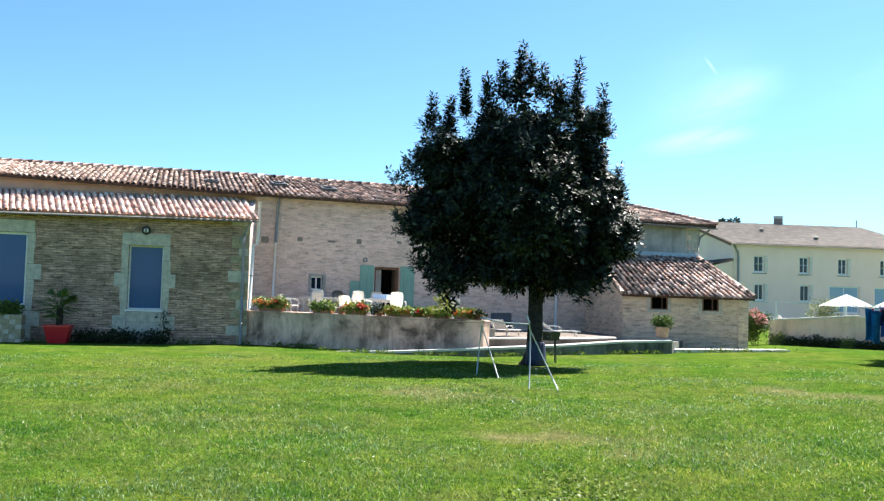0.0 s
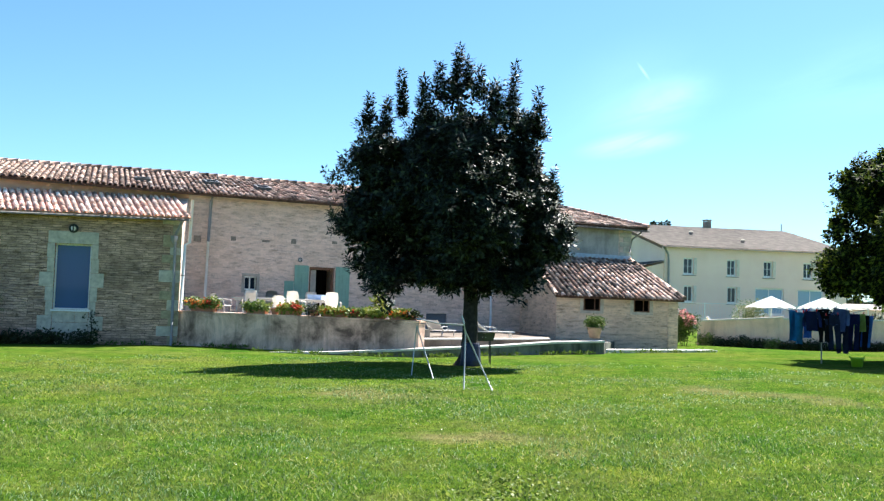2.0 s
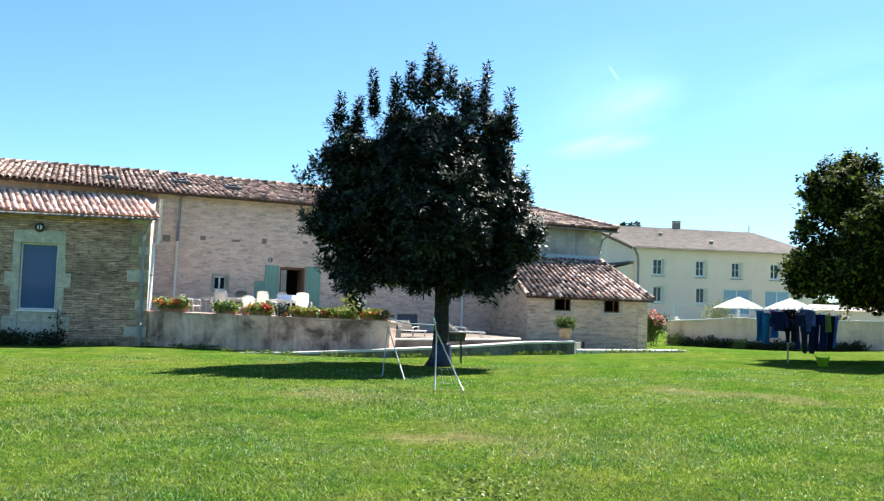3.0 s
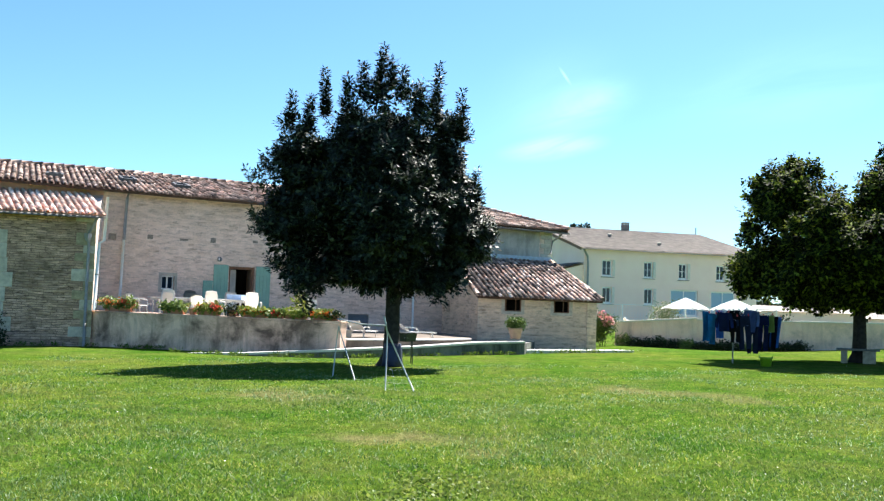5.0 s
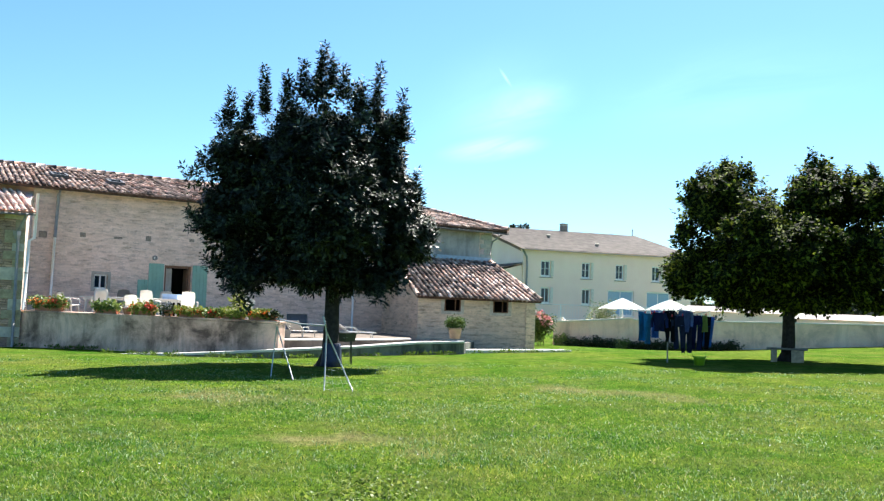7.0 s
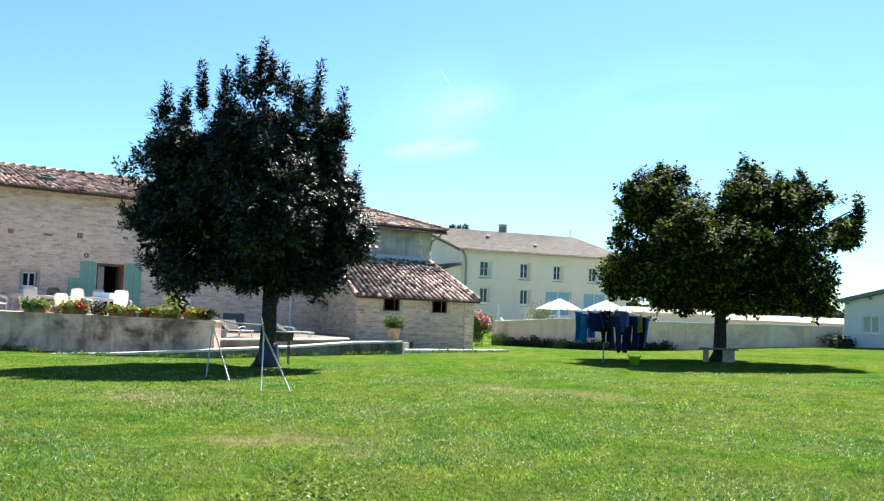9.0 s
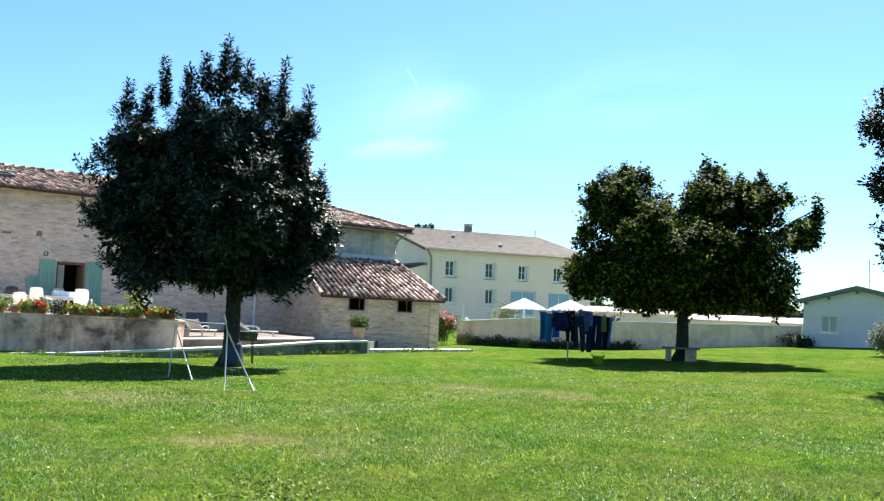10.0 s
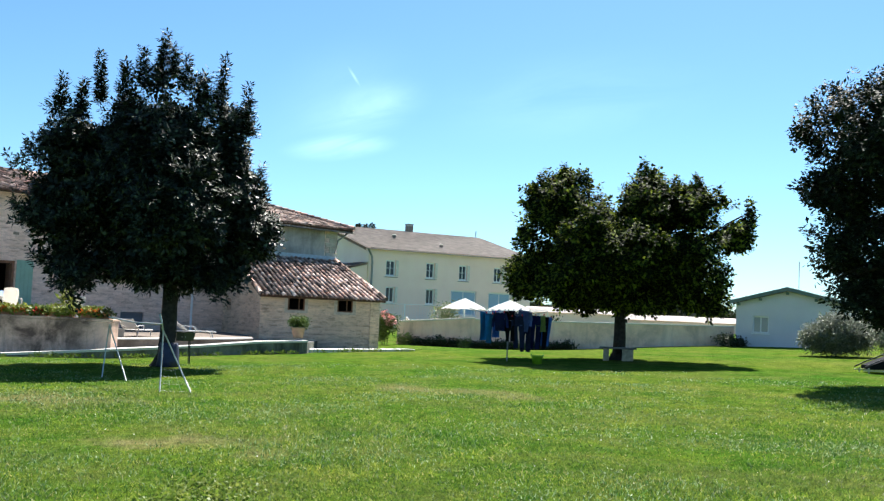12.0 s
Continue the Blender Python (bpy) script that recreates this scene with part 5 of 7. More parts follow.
# ---- garden furniture on the terrace ----
def chair_parts(name, label, group, high=True):
    ch = thing(name, None, label, "chair", group)
    h = 1.0 if high else 0.82
    bm = bmesh.new()
    box(bm, -0.25, -0.24, 0.40, 0.25, 0.25, 0.44, bevel=0.018)
    part("seat", bm, M_CHAIR, ch)
    bm = bmesh.new()
    n = 6
    rows = []
    for j in range(5):
        z = 0.44 + (h - 0.44) * j / 4
        w = (0.20, 0.215, 0.23, 0.235, 0.20)[j]
        rows.append([bm.verts.new((w * (2 * i / n - 1), 0.22 + 0.10 * j / 4 - 0.05 * (1 - (2 * i / n - 1) ** 2) + 0.05, z + (0.03 * (1 - (2 * i / n - 1) ** 2) if j == 4 else 0))) for i in range(n + 1)])
    for a, b in zip(rows, rows[1:]):
        for i in range(n):
            bm.faces.new((a[i], a[i + 1], b[i + 1], b[i]))
    bmesh.ops.solidify(bm, geom=bm.faces[:], thickness=0.025)
    part("backrest", bm, M_CHAIR, ch, smooth=True)
    for sx in (-1, 1):
        for sy in (-1, 1):
            part("leg", new_tube([(sx * 0.22, sy * 0.21, 0.42), (sx * 0.27, sy * 0.26, 0.0)], 0.032, 6, 0.024), M_CHAIR, ch)
        part("armrest", new_tube([(sx * 0.27, 0.26, 0.68), (sx * 0.30, 0.0, 0.66), (sx * 0.29, -0.2, 0.63), (sx * 0.27, -0.24, 0.42)], 0.026, 6), M_CHAIR, ch)
    return ch


def on_terrace(a, d, turn, z=FLOOR_T):
    p = polar(a, d)
    return pose(p.x, p.y, z, 0, 0, turn)


ch = chair_parts("garden_chair", "white plastic high-back garden chair on the terrace", "white garden chairs")
ch.matrix_world = on_terrace(-18.55, 33.9, 200)
for a, d, r in ((-15.75, 33.2, 172), (-13.5, 33.0, 188), (-14.9, 36.1, 10), (-17.4, 36.0, 5)):
    copy_thing(ch, on_terrace(a, d, r))
lo = chair_parts("garden_chair", "white plastic low-back garden chair on the terrace", "white garden chairs", False)
lo.matrix_world = on_terrace(-20.25, 33.9, 80)
copy_thing(lo, on_terrace(-16.65, 33.6, 176))
copy_thing(lo, on_terrace(-10.2, 32.6, 215))

tb = thing("garden_table", on_terrace(-16.6, 34.8, -12), "long white plastic garden table", "table")
part("tabletop", new_box(-1.95, -0.45, 0.70, 1.95, 0.45, 0.74, bevel=0.012), M_CHAIR, tb)
part("apron", new_box(-1.85, -0.38, 0.62, 1.85, 0.38, 0.699), M_CHAIR, tb)
for sx in (-1.75, 0, 1.75):
    for sy in (-0.33, 0.33):
        part("leg", new_tube([(sx, sy, 0.66), (sx * 1.01, sy * 1.05, 0.0)], 0.04, 8, 0.03), M_CHAIR, tb)
cr = thing("crate", on_terrace(-14.5, 34.2, -12, FLOOR_T + 0.74), "pale blue plastic crate on the table", "crate")
M_CRATE = plain("pale blue plastic", (0.45, 0.58, 0.80), 0.5)
bm = bmesh.new()
for a in ((-0.28, -0.18, -0.25, 0.18), (0.25, -0.18, 0.28, 0.18), (-0.25, -0.18, 0.25, -0.15), (-0.25, 0.15, 0.25, 0.18)):
    box(bm, a[0], a[1], 0.0, a[2], a[3], 0.17)
box(bm, -0.25, -0.15, 0.0, 0.25, 0.15, 0.02)
part("body", bm, M_CRATE, cr)
for s in (-1, 1):
    part("rim", new_box(-0.30, s * 0.19 - 0.015, 0.15, 0.30, s * 0.19 + 0.015, 0.18), M_CRATE, cr)

# ---- plants in pots ----
M_LEAF_POT = leaf_mat("pot plant leaves", (0.08, 0.14, 0.03), (0.16, 0.22, 0.05), (0.30, 0.34, 0.10), 0.5, 0.25)
M_LEAF_YEL = leaf_mat("yellow-green pot plant leaves", (0.16, 0.20, 0.03), (0.24, 0.28, 0.05), (0.40, 0.40, 0.10), 0.5, 0.25)
M_PETAL = leaf_mat("red geranium petals", (0.55, 0.03, 0.03), (0.70, 0.06, 0.04), (0.80, 0.16, 0.08), 0.6, 0.2)
M_PETAL_O = leaf_mat("orange petals", (0.70, 0.10, 0.02), (0.80, 0.18, 0.04), (0.85, 0.35, 0.08), 0.6, 0.2)
M_PETAL_P = leaf_mat("pink oleander petals", (0.65, 0.22, 0.22), (0.75, 0.32, 0.32), (0.85, 0.50, 0.48), 0.6, 0.2)


def leaves_on(parent, name, material, lobes, count, seed, leaf, wide=0.6, per=8, shoot=0.2, spread=0.1, label="", shell=0.5):
    c, d = crown_points(lobes, count, seed, shell)
    ob = new(name, leaf_cloud(name, material, c, d, leaf, wide, per, shoot, spread, seed))
    ob.parent = parent
    return tagged(ob, label, kind="stuff")


def flower_pot(x, w, h, leafm, petal, seed, box_=True, flowers=40):
    h *= 0.72 if x < 6 else 0.42
    m = TERR @ Matrix.Translation((x, 0.2, 0.935 - 0.003 * x + 0.0))
    label = "terracotta flower box with %s plants on the wall" % ("red geranium" if petal is M_PETAL else "orange flowering" if petal else "trailing green")
    p = thing("flower_box" if box_ else "flower_pot", m, label, "flower pot", "flower pots on the terrace wall")
    if box_:
        bm = new_box(-w * 0.42, -0.10, 0.0, w * 0.42, 0.10, 0.16, bevel=0.012)
    else:
        bm = new_lathe([(0.10, 0), (0.15, 0.18), (0.165, 0.18), (0.165, 0.22), (0.14, 0.22), (0.13, 0.19)], 16)
    part("pot", bm, M_TERRA, p)
    if leafm:
        lobes = [(w * (i / 4 - 0.5) * 0.85, -0.05, 0.14 + h * (0.35 + 0.15 * math.sin(seed + 2 * i)), w * 0.17, 0.17, h * 0.42) for i in range(5)]
        leaves_on(p, "foliage", leafm, lobes, int(110 * w), seed, 0.085, 0.8)
        if petal:
            leaves_on(p, "blossom", petal, [(a, b - 0.08, c + h * 0.22, d, e, f * 0.8) for a, b, c, d, e, f in lobes], flowers, seed + 1, 0.055, 0.9, 8, 0.06, 0.05, shell=0.8)
    return p


for x, w, h, lm, pt, sd, bx, fl in ((1.0, 1.15, 0.42, M_LEAF_POT, M_PETAL_O, 1, True, 30), (1.45, 0.3, 0.5, M_LEAF_POT, M_PETAL, 21, False, 16), (3.3, 0.95, 0.36, M_LEAF_POT, None, 2, True, 0), (4.05, 0.3, 0.3, None, None, 3, False, 0),
                                    (4.65, 0.75, 0.34, M_LEAF_YEL, M_PETAL_O, 4, True, 12), (4.98, 0.3, 0.42, M_LEAF_POT, M_PETAL, 22, False, 26), (5.6, 0.3, 0.3, M_LEAF_DARK, None, 5, False, 0), (6.45, 0.95, 0.26, M_LEAF_YEL, M_PETAL_O, 6, True, 26),
                                    (7.25, 0.5, 0.2, M_LEAF_POT, M_PETAL, 7, True, 14), (7.95, 0.85, 0.28, M_LEAF_YEL, None, 8, True, 0), (8.9, 0.7, 0.36, M_LEAF_YEL, M_PETAL_O, 9, True, 16), (9.35, 0.3, 0.3, M_LEAF_DARK, None, 10, False, 0)):
    flower_pot(x, w, h, lm, pt, sd, bx, fl)
# tall leafy plant behind the wall
pl = thing("tall_pot_plant", on_terrace(-10.6, 31.4, 0), "tall pale green leafy plant in a pot", "plant")
part("pot", new_lathe([(0.16, 0), (0.22, 0.3), (0.24, 0.34), (0.2, 0.34)], 16), M_TERRA, pl)
leaves_on(pl, "foliage", M_LEAF_YEL, [(0, 0, 0.65, 0.22, 0.22, 0.35), (0.1, 0, 0.85, 0.16, 0.16, 0.2)], 26, 5, 0.19, 0.35, 6, 0.2)

# red planter with palm, stone planter, dark shrubs by the house
m = HOUSE @ Matrix.Translation((7.75, -1.0, 0))
m.translation.z = g(m.translation.x, m.translation.y) - 0.02
palm = thing("palm_planter", m, "fan palm in a red tapered planter", "potted palm")
bm = new_lathe([(0.40, 0), (0.58, 0.58), (0.62, 0.58), (0.62, 0.64), (0.55, 0.64), (0.52, 0.5)], 4)
bmesh.ops.rotate(bm, verts=bm.verts[:], cent=(0, 0, 0), matrix=Matrix.Rotation(radians(45), 3, "Z"))
part("planter", bm, M_RED, palm, "red glazed planter")
part("trunk", new_tube([(0, 0, 0.4), (0.02, 0, 0.9), (0.0, 0, 1.25)], 0.12, 10, 0.10), M_BARK, palm)
rnd = random.Random(4)
bm = bmesh.new()
for i in range(26):
    az_, el = rnd.uniform(0, math.tau), rnd.uniform(-0.35, 1.1)
    d = Vector((math.cos(az_) * math.cos(el), math.sin(az_) * math.cos(el), math.sin(el)))
    s = Vector((0, 0, 1.2))
    e = s + d * rnd.uniform(0.4, 0.62)
    tube(bm, [s, e], 0.012, 4)
    side = d.cross(Vector((0, 0, 1))).normalized()
    upv = side.cross(d)
    for kf in range(-5, 6):
        dd = (d * math.cos(kf * 0.22) + side * math.sin(kf * 0.22)).normalized()
        tip = e + dd * rnd.uniform(0.36, 0.46) - Vector((0, 0, 0.05 + 0.02 * abs(kf)))
        w = side * 0.022 * math.cos(kf * 0.2) + d * 0.01
        a, b = bm.verts.new(e + w), bm.verts.new(e - w)
        c, dv = bm.verts.new(e.lerp(tip, 0.5) - w * 1.2 + upv * 0.01), bm.verts.new(e.lerp(tip, 0.5) + w * 1.2 + upv * 0.01)
        t_ = bm.verts.new(tip)
        bm.faces.new((a, b, c, dv))
        bm.faces.new((dv, c, t_))
part("fronds", bm, M_LEAF_BUSH, palm, "fan-shaped green fronds")
m = HOUSE @ Matrix.Translation((6.2, -0.8, 0))
m.translation.z = g(m.translation.x, m.translation.y) - 0.05
sp = thing("stone_planter", m, "rubble stone pillar planter with a green plant", "planter")
part("core", new_box(-0.37, -0.27, 0, 0.37, 0.27, 0.96), M_QUOIN, sp)
rnd = random.Random(12)
for r in range(6):
    for i in range(4):
        for j in range(2):
            part("stone", new_box(-0.4 + 0.2 * i + rnd.uniform(0, 0.02), -0.3 + 0.3 * j + rnd.uniform(0, 0.02), 0.165 * r, -0.21 + 0.2 * i + rnd.uniform(-0.01, 0.01), -0.02 + 0.3 * j, 0.165 * r + 0.155, bevel=0.02), M_QUOIN if (i + r) % 3 else M_ASHLAR, sp)
leaves_on(sp, "foliage", M_LEAF_BUSH, [(-0.1, 0, 1.12, 0.42, 0.32, 0.24)], 90, 3, 0.12, 0.6)


def shrub(m, lobes, material, label, count, seed, leaf=0.1, per=10, name="shrub", wide=0.6, shell=0.3):
    s = thing(name, m, label, "shrub")
    bm = bmesh.new()
    for lb in lobes:
        tube(bm, [(lb[0] * 0.4, lb[1] * 0.4, -0.05), (lb[0] * 0.8, lb[1] * 0.8, lb[2] * 0.6), (lb[0], lb[1], lb[2])], 0.02, 5, 0.006)
    part("stems", bm, M_BARK, s)
    leaves_on(s, "foliage", material, lobes, count, seed, leaf, wide, per, shoot=0.3, spread=0.12, shell=shell)
    return s


def beside(frame_m, x, y):
    m = frame_m @ Matrix.Translation((x, y, 0))
    m.translation.z = g(m.translation.x, m.translation.y)
    return m


shrub(beside(HOUSE, 10.3, -0.6), [(-0.5, 0, 0.15, 0.7, 0.4, 0.3), (0.5, 0, 0.15, 0.6, 0.4, 0.28)], M_LEAF_DARK, "low dark shrub at the foot of the house", 190, 3)
shrub(beside(HOUSE, 8.6, -0.5), [(0, 0, 0.12, 0.8, 0.35, 0.25)], M_LEAF_DARK, "low dark shrub at the foot of the house", 110, 4)
shrub(beside(HOUSE, 11.2, -0.25), [(0, 0, 0.5, 0.14, 0.12, 0.6), (-0.1, 0, 1.0, 0.12, 0.1, 0.3)], M_LEAF_DARK, "thin climbing plant beside the glazed door", 26, 5, 0.08, 6)
# pot with round bush on the apron's corner
p = polar(2.95, 33.75)
rp = thing("bush_pot", pose(p.x, p.y, 0.40), "pale terracotta pot with a clipped round bush", "potted bush")
part("pot", new_lathe([(0.17, 0), (0.19, 0.04), (0.24, 0.33), (0.28, 0.35), (0.28, 0.40), (0.23, 0.40), (0.21, 0.34)], 18), plain("pale terracotta", (0.50, 0.34, 0.24), 0.85), rp, smooth=True)
leaves_on(rp, "foliage", M_LEAF_BUSH, [(0, 0, 0.54, 0.36, 0.36, 0.22)], 300, 6, 0.06, 0.7)


# ---- loungers, grill, frame ----
def lounger(m, label):
    lg = thing("sun_lounger", m, label, "sun lounger", "white sun loungers")
    for s in (-1, 1):
        part("side_rail", new_tube([(s * 0.3, -0.95, 0.30), (s * 0.3, 0.25, 0.30), (s * 0.3, 0.55, 0.45), (s * 0.3, 0.95, 0.82)], 0.03, 6), M_CHAIR, lg)
        part("leg", new_tube([(s * 0.3, -0.75, 0.30), (s * 0.3, -0.8, 0.02)], 0.025, 6), M_CHAIR, lg)
        part("leg", new_tube([(s * 0.3, 0.35, 0.32), (s * 0.3, 0.45, 0.02)], 0.025, 6), M_CHAIR, lg)
        part("armrest", new_tube([(s * 0.33, -0.15, 0.31), (s * 0.33, -0.05, 0.5), (s * 0.33, 0.4, 0.52), (s * 0.33, 0.55, 0.46)], 0.022, 6), M_CHAIR, lg)
    for i in range(14):
        t = i / 13
        y = -0.92 + 1.17 * t
        part("slat", new_box(-0.29, y - 0.035, 0.30, 0.29, y + 0.035, 0.32), M_CHAIR, lg)
    for i in range(8):
        t = (i + 0.5) / 8
        q = part("slat", new_box(-0.29, -0.035, 0, 0.29, 0.035, 0.02), M_CHAIR, lg)
        q.matrix_local = Matrix.Translation((0, 0.27 + 0.66 * t, 0.33 + 0.48 * t)) @ Matrix.Rotation(radians(38), 4, "X")
    return lg


p = polar(-6.7, 32.9)
lounger(pose(p.x, p.y, STEP + 0.002, 0, 0, 160) @ Matrix.Diagonal((0.85, 0.8, 0.75, 1)), "white plastic slatted sun lounger on the paving")
p = polar(-3.35, 33.2)
lounger(pose(p.x, p.y, STEP + 0.002, 0, 0, 100) @ Matrix.Diagonal((0.85, 0.8, 0.8, 1)), "white plastic slatted sun lounger on the paving")
p = polar(-7.7, 32.4)
bm = new_box(-0.2, -0.15, 0, 0.2, 0.15, 0.28, bevel=0.01)
q = tagged(part("stone_block", bm, M_ASHLAR), "pale stone block on the paving", "stone block")
q.matrix_world = pose(p.x, p.y, STEP + 0.002, 0, 0, 10)

gm = on_ground(-3.97, 25.9, 10)
bq = thing("barbecue", gm, "black box barbecue on thin legs", "barbecue")
part("fire_box", new_lathe([(0.30, 0.64), (0.34, 0.86), (0.35, 0.87)], 4), M_BLACK, bq)
part("lid", new_box(-0.27, -0.24, 0.875, 0.27, 0.24, 0.90, bevel=0.008), M_BLACK, bq)
part("handle", new_box(-0.05, -0.285, 0.74, 0.05, -0.26, 0.77), M_STEEL, bq, "steel handle")
for sx in (-0.19, 0.19):
    for sy in (-0.15, 0.15):
        part("leg", new_tube([(sx, sy, 0.66), (sx * 1.1, sy * 1.1, 0)], 0.016, 6), M_BLACK, bq)
# blue sack tied round the tree's foot
bs = tagged(part("sack", new_lathe([(0.30, 0.02), (0.27, 0.2), (0.25, 0.5), (0.23, 0.62)], 12, at=(0, 0, 0)), plain("blue woven plastic", (0.014, 0.022, 0.055), 0.6, vary=0.3, scale=10, bump=0.4), smooth=True), "dark blue plastic sack wrapped round tree foot", "sack")
bs.matrix_world = on_ground(-4.72, 24.62)

goal = thing("goal_frame", None, "galvanised steel tube goal frame without net", "goal frame")


def gpt(x, y, z):
    return Vector((x, y, g(x, y) + z))


F1, F2, B1, B2 = gpt(-1.56, 17.5, -0.03), gpt(-0.98, 17.35, -0.03), gpt(-3.03, 20.5, -0.03), gpt(-2.42, 19.75, -0.03)
TF, TBk = F1 + Vector((-0.03, 0, 1.29)), B1 + Vector((0.09, -0.02, 1.17))
for nm, pts in (("post", [F1, F1 + Vector((0, 0, 1.1)), TF]), ("post", [B1, B1 + Vector((0.05, 0, 0.7)), TBk]), ("brace", [F2, TF - Vector((0, 0, 0.08))]), ("brace", [B2, TBk])):
    part(nm, new_tube(pts, 0.0135, 8), M_STEEL, goal, smooth=True)
part("crossbar", new_tube([TF + Vector((0, 0, -0.02)), TF.lerp(TBk, 0.5) + Vector((0, 0, 0.03)), TBk + Vector((-0.02, 0, 0.16))], 0.015, 8), M_STEEL, goal, smooth=True)
part("peg", new_tube([TF, TF + Vector((-0.05, 0, 0.16))], 0.018, 6), M_STEEL, goal)
# remains of a fine net on the ground side of the frame
bm = bmesh.new()
for i in range(4):
    t = i / 3
    a, b = F1.lerp(TF, 0.05 + 0.3 * t), F2.lerp(TF, 0.05 + 0.3 * t)
    tube(bm, [a, a.lerp(b, 0.5) - Vector((0, 0, 0.03)), b], 0.0012, 3)
    a, b = F1.lerp(F2, t) + Vector((0, 0, 0.05)), F1.lerp(F2, t).lerp(TF, 0.33)
    tube(bm, [a, b], 0.0012, 3)
part("net", bm, plain("white net cord", (0.6, 0.62, 0.6), 0.8), goal, "torn fine cord net")


# ---- right of the lawn: washing line, bench, parasols, shrubs ----
m = on_ground(16.9, 30.9, -17)
dry = thing("rotary_dryer", m, "rotary clothes dryer with spread arms", "clothes dryer")
part("pole", new_tube([(-0.45, 0, -0.05), (-0.45, 0, 1.75)], 0.022, 8), M_ZINC, dry)
for i in range(4):
    a = math.pi / 2 * i + 0.25
    part("arm", new_tube([(-0.45, 0, 1.35), (-0.45 + 1.35 * math.cos(a), 1.35 * math.sin(a), 1.72)], 0.014, 6), M_STEEL, dry)
for rr in (0.75, 1.0, 1.3):
    c4 = [(-0.45 + rr * math.cos(math.pi / 2 * i + 0.25), rr * math.sin(math.pi / 2 * i + 0.25), 1.35 + 0.37 * rr / 1.35) for i in range(5)]
    part("line", new_tube(c4, 0.004, 4), M_WHITE, dry)


def hanging(mm, w, h, material, label, name, seed, legs=False, sleeves=False):
    """A wet garment pegged by its upper edge, hanging in soft folds."""
    rnd = random.Random(seed)
    ph = rnd.uniform(0, 6)

    def sheet(bm, x0, x1, z0, z1, taper=0.0, nx=10, nz=8):
        rows = []
        for j in range(nz + 1):
            t = j / nz
            row = []
            for i in range(nx + 1):
                s = i / nx
                x = x0 + (x1 - x0) * (0.5 + (s - 0.5) * (1 - taper * t))
                y = 0.03 * math.sin(9 * x + ph + 2 * t) + 0.02 * math.sin(17 * x + 3 * t + ph)
                row.append(bm.verts.new((x, y, z1 + (z0 - z1) * t - 0.015 * math.sin(math.pi * s) * (1 - t) + rnd.uniform(-0.008, 0.008))))
            rows.append(row)
        for a, b in zip(rows, rows[1:]):
            for i in range(nx):
                bm.faces.new((a[i], a[i + 1], b[i + 1], b[i]))
    bm = bmesh.new()
    if legs:
        sheet(bm, -w / 2, w / 2, -h * 0.3, 0)
        sheet(bm, -w / 2, -0.01, -h, -h * 0.3 + 0.01, 0.25)
        sheet(bm, 0.01, w / 2, -h, -h * 0.3 + 0.01, 0.25)
    else:
        sheet(bm, -w / 2, w / 2, -h, 0, 0.08)
    bmesh.ops.solidify(bm, geom=bm.faces[:], thickness=0.012)
    ob = thing(name, mm, label, "laundry", "laundry on the dryer")
    part("cloth", bm, material, ob, smooth=True)
    if sleeves:
        for s in (-1, 1):
            part("sleeve", new_tube([(s * w * 0.45, 0, -0.05), (s * w * 0.62, 0.02, -0.25), (s * w * 0.66, 0.03, -0.5)], 0.06, 8, 0.045), material, ob, smooth=True)
    for s in (-0.4, 0.4):
        part("peg", new_box(w * s - 0.012, -0.02, -0.03, w * s + 0.012, 0.02, 0.05), M_RED if seed % 2 else M_WHITE, ob)
    return ob


def cloth(name, c):
    kk = Nodes(name, 0.95)
    f = kk.noise(5, 5)
    kk.colour(kk.ramp(f, (0.3, tuple(v * 0.6 for v in c)), (0.7, c)))
    return kk.bump(kk.noise(60, 3), 0.3, 0.005).mat


